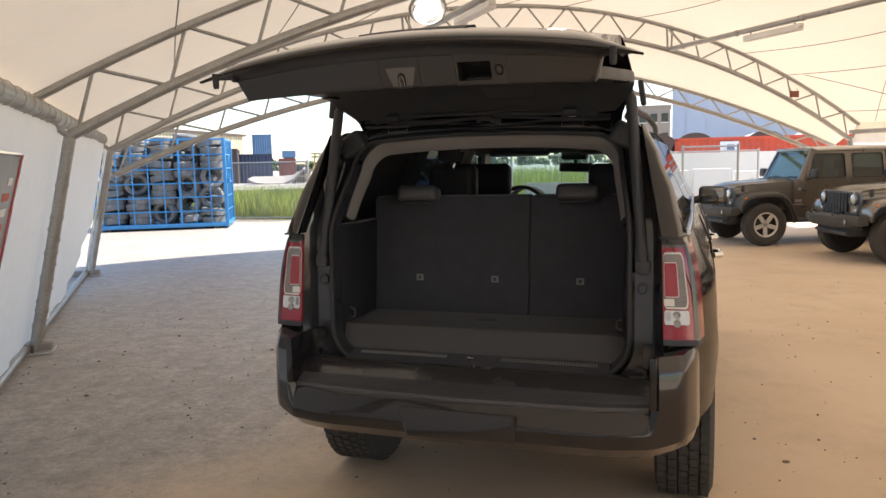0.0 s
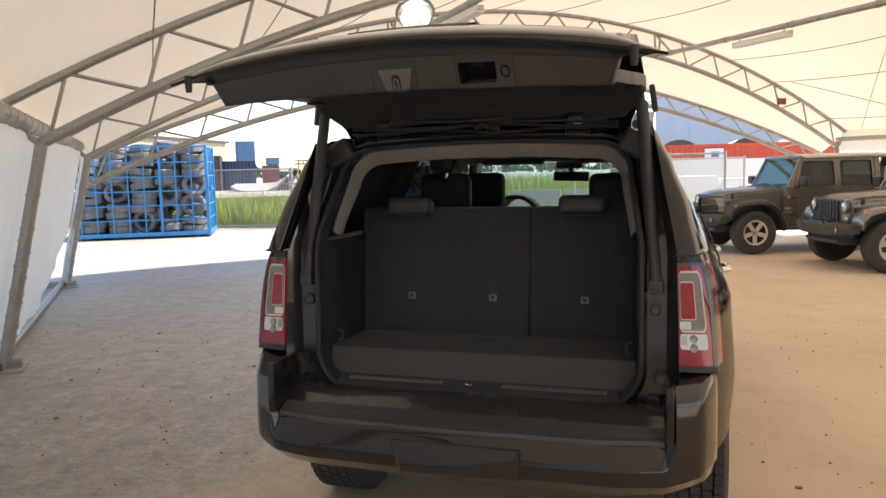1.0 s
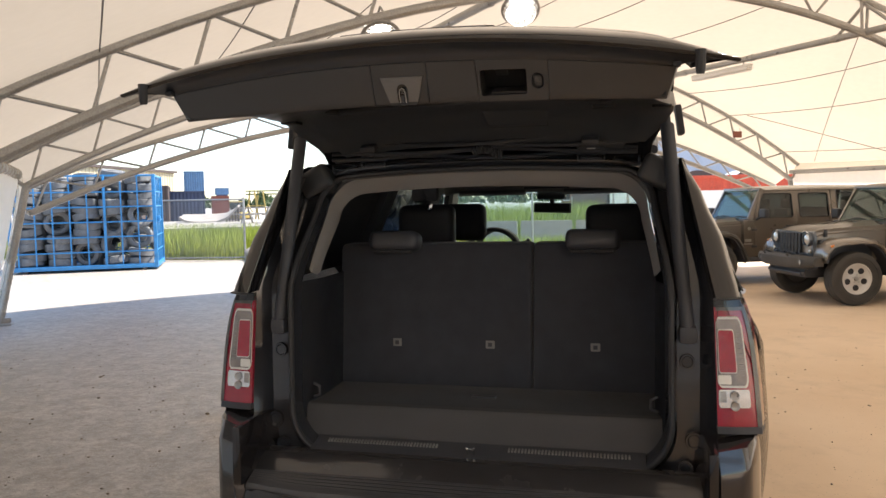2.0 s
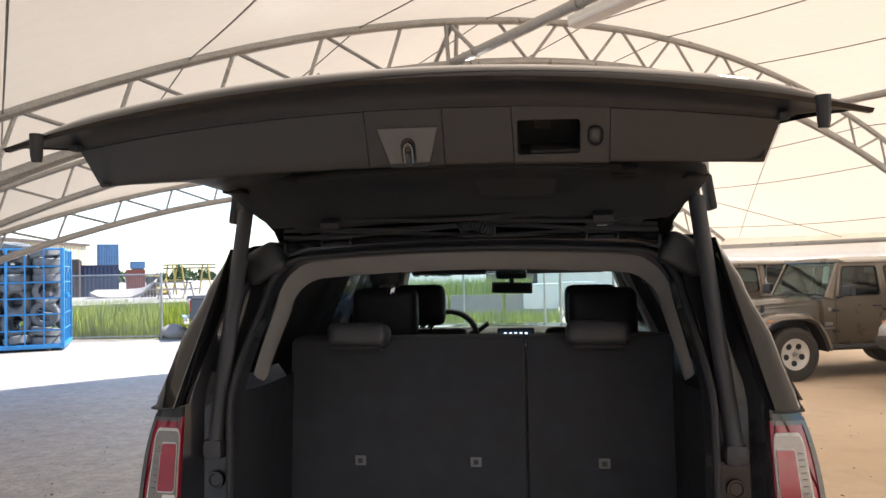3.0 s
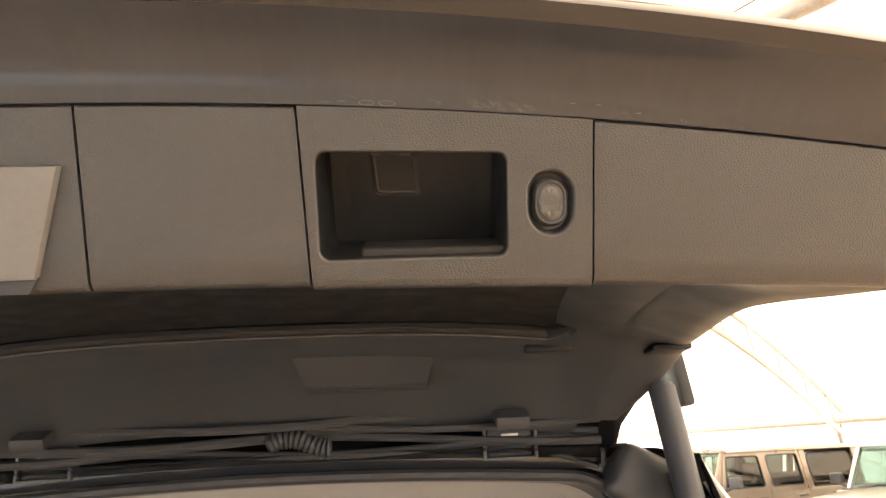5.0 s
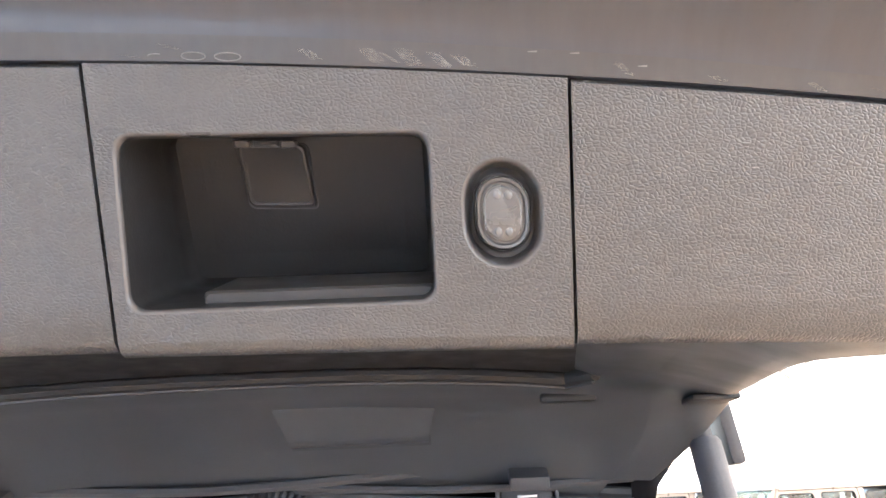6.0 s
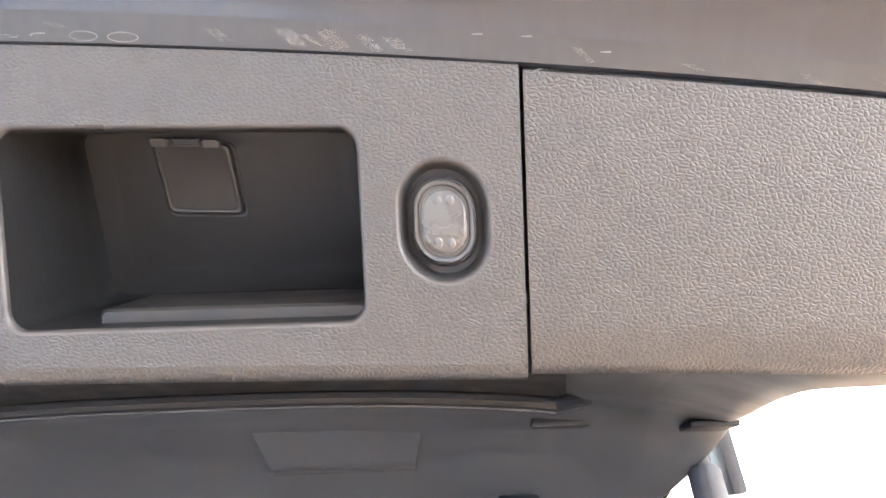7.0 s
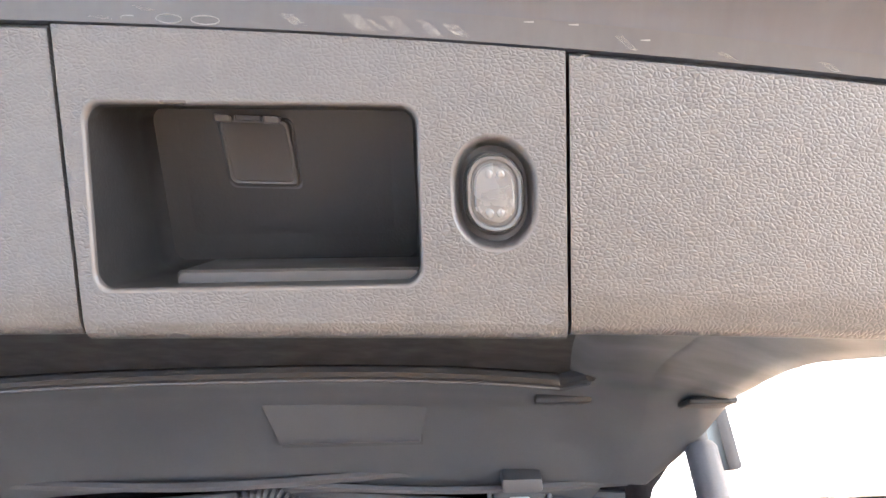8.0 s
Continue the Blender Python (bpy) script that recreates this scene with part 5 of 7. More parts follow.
# the sign on the button: a car seen from the side with its rear gate up
for stroke in ([(-0.0052, -0.0004), (-0.0046, 0.0004), (-0.0022, 0.0006), (-0.0004, 0.0018), (0.0026, 0.0020), (0.0054, 0.0032), (0.0058, 0.0026), (0.0034, 0.0012)],
               [(-0.0052, -0.0004), (-0.0053, -0.0016), (-0.0042, -0.0018), (-0.0038, -0.0010), (-0.0028, -0.0010), (-0.0022, -0.0019), (0.0012, -0.0018), (0.0018, -0.0010), (0.0028, -0.0010), (0.0033, -0.0018), (0.0038, -0.0016), (0.0034, 0.0012)]):
    part("button_glyph", tube_bm([plate_uv(BTX + a, BTZ + b, 0.0001) for a, b in stroke], 0.00016, 5), M["mark"], plate, "fine car outline on the button")

# trapezoid latch housing
tz = [(-0.1005, 2.0165), (0.0155, 2.0160), (-0.0040, 1.9575), (-0.0810, 1.9570)]


def dense(poly, n=8):
    return [(lerp(a[0], b[0], i / n), lerp(a[1], b[1], i / n)) for a, b in zip(poly, poly[1:] + poly[:1]) for i in range(n)]


def shrink(poly, k, cz=0.0):
    cx = sum(p[0] for p in poly) / len(poly)
    cc = sum(p[1] for p in poly) / len(poly)
    return [(cx + (x - cx) * k, cc + (z - cc) * k + cz) for x, z in poly]


def latch_uv(px, pv, out=0.0):
    return plate_uv(px + 0.0065, pv, out)


o = dense(tz)
latch = part("latch_housing", loft_bm([[latch_uv(x, z, d) for x, z in shrink(o, k, dz)] for k, d, dz in ((1.0, -0.006, 0), (1.0, 0.004, 0), (0.985, 0.006, 0), (0.9, 0.0065, 0), (0.5, 0.007, 0))]), M["trim_smooth"], SUV_GATE, "smooth grey trapezoid latch cover")
sl = round_rect(-0.0428, 1.9760, 0.0285, 0.048, 0.0140, 6)
part("latch_slot", loft_bm([[latch_uv(x, z, d) for x, z in shrink(sl, k)] for k, d in ((1.02, 0.0066), (1.0, 0.0078), (0.90, 0.0076), (0.84, 0.0071))]), M["gloss"], latch, "dark latch slot")
part("latch_jaw", tube_bm([latch_uv(-0.0508, 1.958, 0.0085), latch_uv(-0.0513, 1.980, 0.010), latch_uv(-0.0483, 1.9885, 0.0105), latch_uv(-0.0428, 1.9915, 0.0105), latch_uv(-0.0373, 1.9885, 0.0105), latch_uv(-0.0348, 1.980, 0.010), latch_uv(-0.0353, 1.958, 0.0085)], 0.0013, 7), M["tag"], latch, "grey metal latch jaw")
on_plate("latch_pawl", round_rect(-0.0388, 1.9660, 0.006, 0.016, 0.002, 3), 0.006, 0.0098, "black", latch)
for k in range(3):
    on_plate("latch_tooth", round_rect(-0.0363, 1.9865 - 0.0036 * k, 0.009, 0.0014, 0.0005, 2), 0.006, 0.0090, "trim_smooth", latch)
part("latch_lip", loft_bm([[latch_uv(x, z, d) for x, z in ((-0.0818, 1.9585), (-0.0032, 1.9585), (-0.0092, 1.9500), (-0.0758, 1.9500))] for d in (-0.004, 0.004)]), M["rubber"], latch, "black lip below the latch cover")

# dried marks and pale glints on the painted flange, close above the trim
def ring(x, r):
    return tube_bm([flange(x + r * math.cos(k * 0.393), 0.055 + 0.040 * math.sin(k * 0.393)) + Vector((0, -0.0002, -0.0003)) for k in range(16)], 0.00022, 4, ring=True)


marks = part("water_mark", ring(0.2217, 0.0040), M["mark"], SUV_GATE, "dried white water mark")
part("water_ring", ring(0.2330, 0.0044), M["mark"], marks)
part("water_arc", tube_bm([flange(0.2096 + 0.003 * math.cos(k * 0.4), 0.05 + 0.02 * math.sin(k * 0.4)) + Vector((0, -0.0002, -0.0003)) for k in range(3, 9)], 0.0002, 4), M["mark"], marks)
# wiped smears: leaning bands of dried dust
for x, w0, w1, wd in ((0.2605, 0.05, 0.15, 0.0022), (0.2813, 0.03, 0.18, 0.0026), (0.2870, 0.05, 0.14, 0.0012), (0.2935, 0.02, 0.19, 0.0030), (0.3038, 0.02, 0.17, 0.0022), (0.3122, 0.04, 0.15, 0.0024), (0.3670, 0.04, 0.17, 0.0016),
                      (0.4005, 0.04, 0.10, 0.0020), (0.4360, 0.02, 0.11, 0.0018), (0.4580, 0.08, 0.12, 0.0012), (0.2005, 0.03, 0.06, 0.0022), (0.2138, 0.12, 0.17, 0.0020)):
    part("streak", loft_bm([[flange(x + sgn * wd - 0.0048 * (k / 5 - 0.5), lerp(w0, w1, k / 5)) + Vector((0, -0.0003, -0.0004)) for sgn in (-1, -0.3, 0.3, 1)] for k in range(6)], closed=False), M["scuff"], marks)
# small pale dashes: bright glints put into the colour
for x, w in ((0.3355, 0.23), (0.3500, 0.24), (0.3735, 0.15)):
    part("painted_glint", loft_bm([[flange(x + a * 0.0016, w + b * 0.014 + 0.006 * a * b + 0.004 * a) + Vector((0, -0.0003, -0.0004)) for a in (-1, -0.4, 0.3, 1)] for b in (-0.5, 0.1, 0.5)], closed=False), M["mark"], marks)
part("worn_edge", tube_bm([tr(lerp(0.3495, 0.3550, k / 6), 0.985 - 0.008 * math.sin(k * 0.9), 0.0001) for k in range(7)], [0.00012 + 0.00022 * math.sin(k * 0.5) for k in range(7)], 5), M["mark"], marks, "worn pale trim corner")

# rubber stops and number plate garnish outside
for sg in (-1, 1):
    p = Vector((sg * 0.673, -0.830, 2.006))
    part("gate_clip", box_bm(flange(sg * 0.628, 0.35) + Vector((0, 0, -0.006)), (0.018, 0.022, 0.012), 0.004), M["rubber"], SUV_GATE)
    part("gate_stop", tube_bm([p, p + Vector((0, 0.0, -0.040)), p + Vector((0, 0.001, -0.051))], [0.012, 0.0105, 0.0085], 10), M["rubber"], SUV_GATE, "rubber bump stop")
part("plate_garnish", loft_bm([[Vector((x, -0.74, 2.085 - 0.10 * x * x)), Vector((x, -0.69, 2.126 - 0.11 * x * x)), Vector((x, -0.58, 2.150 - 0.11 * x * x)), Vector((x, -0.56, 2.14 - 0.11 * x * x))] for x in [lerp(-0.19, 0.19, i / 10) for i in range(11)]], closed=False), M["black"], SUV_GATE)

WING = ((-0.14, 0.605, -0.745, 1.921), (0, 0.558, -0.688, 1.925), (0.12, 0.545, -0.600, 1.937), (0.2, 0.552, -0.514, 1.948), (0.4, 0.593, -0.351, 1.963), (0.6, 0.625, -0.207, 1.970), (0.8, 0.651, -0.092, 1.976), (0.94, 0.668, -0.016, 1.976), (1.02, 0.668, 0.023, 1.967), (1.12, 0.645, 0.071, 1.934), (1.28, 0.578, 0.138, 1.874))


def glide(keys, v):
    """Point at v on an even curve through rows (v, x, y, z)."""
    i = max(k for k in range(len(keys) - 1) if k == 0 or keys[k][0] <= v)
    q = [Vector(keys[k][1:]) for k in range(len(keys))]

    def slope(k):
        lo, hi = max(0, k - 1), min(len(keys) - 1, k + 1)
        return (q[hi] - q[lo]) / (keys[hi][0] - keys[lo][0])
    h = keys[i + 1][0] - keys[i][0]
    t = (v - keys[i][0]) / h
    return q[i] * (2 * t ** 3 - 3 * t * t + 1) + slope(i) * h * (t ** 3 - 2 * t * t + t) + q[i + 1] * (3 * t * t - 2 * t ** 3) + slope(i + 1) * h * (t ** 3 - t * t)


# inner frame round the rear glass, painted, with the dark glass in it
INNER = ((0, 0.555, 1.971, 0), (0.15, 0.564, 2.004, 0), (0.5, 0.603, 2.027, 0), (0.7, 0.631, 2.025, 0), (0.79, 0.645, 2.006, 0), (0.88, 0.643, 1.966, 0), (1, 0.583, 1.893, 0))


def gate_in(u, v):
    """Inner face of the gate: u across, v from the trim (0) to the hinges (1)."""
    y = lerp(-0.71, 0.166, v) + 0.20 * u * u * 0.35 * (1 - v)
    hw, z, _ = glide(INNER, v)
    return Vector((u * hw, y, z - 0.045 * abs(u) ** 3))


US = [i / 14 - 1 for i in range(29)]
VS = [i / 24 for i in range(25)]
bm = loft_bm([[gate_in(u * 0.87, v) + Vector((0, 0, 0.022 * (abs(u) < 0.83) * (0.13 < v < 0.74))) for u in US] for v in VS], closed=False)
part("gate_frame", bm, M["panel"], SUV_GATE, "dark painted inner gate frame", sharp=40)
part("rear_glass", loft_bm([[gate_in(u * 0.74, v) + Vector((0, 0, 0.010)) for u in US] for v in [lerp(0.12, 0.745, k / 10) for k in range(11)]], closed=False), M["cup"], SUV_GATE, "dark tinted rear glass")
lip = [gate_in(u * 0.755, 0.722 + 0.012 * u * u - 0.05 * max(0.0, abs(u) - 0.93) / 0.07) + Vector((0, -0.006, 0.004)) for u in [k / 40 - 1 for k in range(81)]]
part("glass_lip", tube_bm(lip, 0.0105, 10), M["cup"], SUV_GATE, "rounded black lip along the glass")
part("glass_seal", tube_bm([p + Vector((0, 0.016, -0.008)) for p in lip], 0.0045, 8), M["rubber"], SUV_GATE)
# moulded brake lamp cover on the upper panel
part("brake_lamp_cover", loft_bm([[gate_in(0, v) + Vector((x, 0, dz)) for x in [lerp(0.045 + e, 0.275 - e, i / 12) for i in range(13)]]
                                  for v, dz, e in ((0.79, 0.010, 0.0), (0.81, 0.001, 0.0), (0.83, -0.003, 0.004), (0.872, -0.013, 0.014), (0.884, -0.015, 0.016), (0.890, -0.013, 0.016), (0.892, 0.004, 0.014), (0.892, 0.02, 0.014))], closed=False), M["panel"], SUV_GATE, "black moulded lamp cover on the gate")
# shade below the cover's edge, added as a dark strip
part("cover_edge_shade", loft_bm([[gate_in(0, v) + Vector((x, 0, -0.003)) for x in [lerp(0.060, 0.262, i / 12) for i in range(13)]] for v in (0.889, 0.900, 0.912)], closed=False), M["rubber"], SUV_GATE, "dark strip painted as shade beside the lamp cover")
part("glass_clip", box_bm(gate_in(0.70, 0.785), (0.075, 0.02, 0.014), 0.005), M["cup"], SUV_GATE)
for sg in (-1, 1):
    # painted wings that run from the trim's lower corners to the strut ball
    rows = []
    for k in range(41):
        v = (k - 4) / 28.6
        a = gate_in(sg * 0.85, min(0.98, v * 0.86 if v < 1 else 0.86 + 0.42 * (v - 1)) if v > 0 else 0.0) + Vector((0, 0, 0.002))
        if v < 0:
            a = lerp(a, tr(sg * 0.50, 0.0, -0.03), min(1.0, -v / 0.14))
        b = glide(WING, v)
        b.x *= sg
        rows.append([a] + [lerp(a, b, f) for f in (0.25, 0.5, 0.75, 0.93)] + [b + Vector((0, 0, 0.003)), b + Vector((sg * 0.002, 0, 0.012)), b + Vector((0, 0, 0.045))])
    part("gate_wing", loft_bm(rows, closed=False), M["panel"], SUV_GATE, "painted side flange of the liftgate")
    p = glide(WING, 0.86)
    # flat black piece added for the shaded tip of the wing
    part("corner_shade", box_bm(Vector((sg * (p.x - 0.030), p.y + 0.01, p.z + 0.001)), (0.060, 0.055, 0.009), 0.004, seg=3), M["cup"], SUV_GATE, "black patch added as shade at the gate's corner")
    # strut bracket and gas strut
    p = Vector((sg * 0.694, 0.115, 1.948))
    part("strut_bracket", box_bm(p, (0.022, 0.07, 0.10), 0.008, Matrix.Rotation(sg * radians(-8), 4, "Y")), M["rubber"], SUV_GATE)
    top, low = Vector((sg * 0.650, 0.08, 1.960)), Vector((sg * 0.711, -0.028, 1.262))
    st = part("gas_strut", tube_bm([lerp(top, low, 0.035), lerp(top, low, 0.045), low], [0.018, 0.0225, 0.0225], 16), M["black"], SUV, "black power strut")
    part("strut_rod", tube_bm([top, lerp(top, low, 0.05)], 0.013, 12), M["lip"], st, "grey strut end")
    part("strut_foot", box_bm(low + Vector((0, 0.005, -0.01)), (0.06, 0.06, 0.06), 0.02), M["black"], st)
    # hinges and the ridge beside them
    x = sg * 0.402
    hg = part("hinge", box_bm((x, 0.195, 1.862), (0.082, 0.05, 0.064), 0.010), M["rubber"], SUV, "black hinge box")
    part("hinge_arm", box_bm((x, 0.145, 1.905), (0.058, 0.10, 0.022), 0.006, Matrix.Rotation(radians(25), 4, "X")), M["rubber"], hg)
    for dx, dz, w, h in ((-0.045, 0, 0.006, 0.070), (0.045, 0, 0.006, 0.070), (0, 0.034, 0.094, 0.005), (0, -0.034, 0.094, 0.005)):
        part("hinge_edge", box_bm((x + dx, 0.170, 1.862 + dz), (w, 0.012, h), 0.002), M["panel"], hg, "dull bright hinge edge")
    part("hinge_bolt", box_bm((x, 0.168, 1.868), (0.030, 0.006, 0.004), 0.0015), M["satin"], hg, "bright hinge pin")
    # pressed rib and drain lip running from the hinge to the roof's corner
    part("roof_rib", tube_bm([(sg * 0.455, 0.185, 1.838), (sg * 0.50, 0.183, 1.826), (sg * 0.555, 0.180, 1.805), (sg * 0.566, 0.176, 1.812), (sg * 0.566, 0.172, 1.835)], 0.0045, 7), M["panel"], SUV)
    part("roof_corner", box_bm((sg * 0.630, 0.190, 1.778), (0.13, 0.12, 0.100), 0.026, Matrix.Rotation(sg * radians(28), 4, "Y"), 4), M["panel"], SUV, sharp=80)
# wiring loom and washer hose across the hinge line
for k, (z, y, ph, r) in enumerate(((1.882, 0.17, 0.0, 0.009), (1.870, 0.165, 1.3, 0.0075), (1.895, 0.155, 2.6, 0.0065), (1.858, 0.175, 4.0, 0.0075), (1.906, 0.15, 5.2, 0.008))):
    pts = [(x, y + 0.012 * math.sin(5 * x + ph), z + 0.010 * math.sin(7 * x + ph) - 0.03 * x * x) for x in [lerp(-0.56, 0.56, i / 30) for i in range(31)]]
    part("loom", tube_bm(pts, r, 7), M["rubber"], SUV, "black wiring loom")
part("loom_bellows", tube_bm([(lerp(-0.02, 0.09, i / 24), 0.16, 1.868 + 0.01 * math.sin(i * 0.2)) for i in range(25)], [0.014 + 0.004 * (i % 2) for i in range(25)], 10), M["rubber"], SUV)


# ---- cabin of the SUV ----
def seat_back(name, x0, x1, mat_lab):
    """Folding third-row back seen from behind: padded slab with a stitched edge, leaning forward at the top."""
    def q(x, z, d):
        return Vector((x, lerp(0.355, 0.425, (z - 0.94) / 0.58) + d, z))
    o = round_rect((x0 + x1) / 2, 1.230, x1 - x0 - 0.002, 0.585, 0.02, 6)
    rows = []
    for k, d in ((0.965, 0.0), (0.99, 0.006), (1.0, 0.02), (1.0, 0.11), (0.97, 0.13)):
        cx = (x0 + x1) / 2
        rows.append([q(cx + (x - cx) * (1 - (1 - k) * 0.35 / (x1 - x0)), 1.230 + (z - 1.230) * k, d) for x, z in o])
    return part(name, loft_bm(rows), M["cloth"], SUV, mat_lab)


for x0, x1, tags in ((-0.640, 0.1620, (-0.388, -0.004)), (0.1630, 0.640, (0.405,))):
    sb = seat_back("rear_seat_back", x0, x1, "black cloth third-row seat back")
    for x in tags:
        y = lerp(0.355, 0.425, (1.122 - 0.94) / 0.58)
        part("tether_tag", box_bm((x, y - 0.004, 1.122), (0.036, 0.007, 0.032), 0.003), M["tag"], sb, "small grey anchor tag")
        part("tag_mark", box_bm((x, y - 0.0085, 1.122), (0.016, 0.002, 0.016), 0.001), M["black"], sb)
for x in (-0.392, 0.396):
    hr = part("head_restraint", box_bm((x, 0.400, 1.532), (0.205, 0.115, 0.080), 0.035, Matrix.Rotation(radians(-12), 4, "X"), 4), M["hide"], SUV, "folded black leather head restraint")
    part("restraint_edge", tube_bm([(x - 0.08, 0.358, 1.494), (x + 0.08, 0.358, 1.494)], 0.008, 8), M["rubber"], hr)


def bucket(name, x, y, w, top, base, hr_w, hr_z, lab):
    """Seat with cushioned back, side bolsters, cushion and head restraint on posts."""
    back = part(name, box_bm((x, y, (top + base) / 2), (w, 0.15, top - base), 0.06, Matrix.Rotation(radians(-12), 4, "X"), 4), M["hide"], SUV, lab)
    part("seat_cushion", box_bm((x, y + 0.30, base - 0.02), (w, 0.52, 0.16), 0.06, None, 4), M["hide"], back)
    for sg in (-1, 1):
        part("bolster", box_bm((x + sg * (w / 2 - 0.04), y + 0.06, (top + base) / 2 - 0.04), (0.10, 0.17, top - base - 0.16), 0.045, Matrix.Rotation(radians(-12), 4, "X"), 3), M["hide"], back)
        part("post", tube_bm([(x + sg * 0.06, y - 0.07, top - 0.05), (x + sg * 0.06, y - 0.085, hr_z)], 0.007, 8), M["chrome"], back, "chrome post")
    part("head_rest", box_bm((x, y - 0.075, hr_z), (hr_w, 0.13, 0.23), 0.055, Matrix.Rotation(radians(-4), 4, "X"), 4), M["hide"], back, "black leather head restraint")
    return back


bucket("second_row_seat", -0.485, 1.33, 0.52, 1.46, 0.85, 0.295, 1.560, "black leather second-row seat")
bucket("second_row_seat", 0.475, 1.33, 0.52, 1.46, 0.85, 0.295, 1.545, "black leather second-row seat")
bucket("front_seat", -0.470, 2.17, 0.52, 1.42, 0.80, 0.285, 1.555, "black leather front seat")
bucket("front_seat", 0.475, 2.17, 0.52, 1.42, 0.80, 0.285, 1.540, "black leather front seat")
# seat belt tongue hanging beside the second row
part("belt", tube_bm([(-0.60, 1.02, 1.80), (-0.45, 1.00, 1.77), (-0.415, 1.00, 1.70)], 0.012, 6), M["black"], SUV, "black seat belt")
part("belt_tongue", box_bm((-0.405, 0.995, 1.668), (0.030, 0.006, 0.045), 0.004, Matrix.Rotation(radians(14), 4, "Y")), M["chrome"], SUV, "chrome belt tongue")
part("belt_guide", box_bm((-0.43, 1.02, 1.735), (0.13, 0.06, 0.085), 0.02), M["black"], SUV)

# dashboard
rows = []
for i in range(21):
    x = lerp(-0.80, 0.80, i / 20)
    k = 1 - (x / 0.8) ** 4 * 0.4
    rows.append([Vector((x, 2.96, 1.05)), Vector((x, 2.93, 1.24)), Vector((x, 2.965, 1.325 * 1.0)), Vector((x, 3.02, 1.355)), Vector((x, 3.25, 1.345)), Vector((x, 3.44, 1.295))])
part("dashboard", loft_bm(rows, closed=False), M["dash"], SUV, "pale grey dashboard top")
part("dash_fascia", box_bm((0.0, 2.93, 1.13), (1.52, 0.06, 0.22), 0.03), M["black"], SUV, "black dashboard fascia")
part("cluster_hood", lathe_bm([(0.17, -0.10), (0.185, 0.0), (0.175, 0.04), (0.16, 0.0), (0.155, -0.10)], Matrix.Translation((-0.40, 2.98, 1.30)) @ Matrix.Rotation(radians(90), 4, "X"), 28, True), M["black"], SUV)
scr = part("display_bezel", box_bm((0.03, 2.905, 1.285), (0.245, 0.03, 0.155), 0.012), M["black"], SUV, "centre display in a black bezel")
part("display", box_bm((0.03, 2.887, 1.289), (0.218, 0.004, 0.118), 0.002), M["screen"], scr, "lit blue-black display")
for k in range(5):
    part("display_icon", box_bm((-0.038 + 0.034 * k, 2.8835, 1.327), (0.018, 0.002, 0.012), 0.0008), M["icon"], scr)
    part("display_icon", box_bm((-0.045 + 0.037 * k, 2.8835, 1.248), (0.020, 0.002, 0.014), 0.0008), M["icon"], scr)
part("display_line", box_bm((0.0, 2.8835, 1.288), (0.07, 0.002, 0.006), 0.0005), M["icon"], scr)
for sg in (-1, 1):
    part("stack_strip", slab_bm([(0.03 + sg * 0.135, 2.90, 1.335), (0.03 + sg * 0.165, 2.91, 1.345), (0.03 + sg * 0.125, 2.90, 1.13), (0.03 + sg * 0.105, 2.895, 1.13)], (0, -0.012, 0)), M["satin"], SUV, "satin silver console strip")
    vent = part("air_vent", box_bm((0.03 + sg * 0.225, 2.905, 1.255), (0.095, 0.03, 0.075), 0.012), M["black"], SUV)
    for k in range(3):
        part("vent_slat", box_bm((0.03 + sg * 0.225, 2.888, 1.235 + 0.02 * k), (0.085, 0.006, 0.004), 0.001), M["satin"], vent)
    part("climate_knob", lathe_bm([(0.0, 0.02), (0.017, 0.02), (0.02, 0.0), (0.0, 0.0)], Matrix.Translation((0.03 + sg * 0.085, 2.89, 1.155)) @ Matrix.Rotation(radians(90), 4, "X"), 18), M["chrome"], SUV)
part("centre_console", box_bm((0.0, 2.55, 0.86), (0.28, 0.80, 0.40), 0.05), M["black"], SUV)
# steering wheel
c = Vector((-0.392, 2.66, 1.305))
m = Matrix.Translation(c) @ Matrix.Rotation(radians(68), 4, "X")
whl = part("steering_wheel", tube_bm([m @ Vector((0.190 * math.cos(k * math.pi / 20), 0.190 * math.sin(k * math.pi / 20), 0)) for k in range(40)], 0.017, 10, ring=True), M["hide"], SUV, "black leather steering wheel")
part("wheel_hub", lathe_bm([(0.0, 0.03), (0.06, 0.025), (0.075, 0.0), (0.06, -0.03), (0.0, -0.03)], m, 24), M["hide"], whl)
for an in (20, 160, 270):
    u = Vector((math.cos(radians(an)), math.sin(radians(an)), 0))
    part("wheel_spoke", tube_bm([m @ (u * 0.06), m @ (u * 0.185)], [0.022, 0.014], 8), M["satin"], whl, "satin spoke")
part("column_stalk", tube_bm([c + Vector((0.12, 0.10, 0.0)), c + Vector((0.255, 0.08, 0.10))], [0.012, 0.016], 8), M["black"], SUV)
# rear-view mirror and overhead console
part("overhead_console", box_bm((0.012, 2.62, 1.765), (0.34, 0.26, 0.05), 0.02), M["black"], SUV)
rv = part("rear_view_mirror", box_bm((0.012, 2.90, 1.626), (0.268, 0.03, 0.074), 0.028, Matrix.Rotation(radians(2), 4, "Y"), 4), M["black"], SUV, "black rear-view mirror")
part("mirror_face", box_bm((0.012, 2.883, 1.626), (0.245, 0.004, 0.056), 0.002), M["cup"], rv)
part("mirror_arm", tube_bm([(0.012, 2.91, 1.655), (0.012, 2.80, 1.73)], 0.016, 8), M["black"], rv)
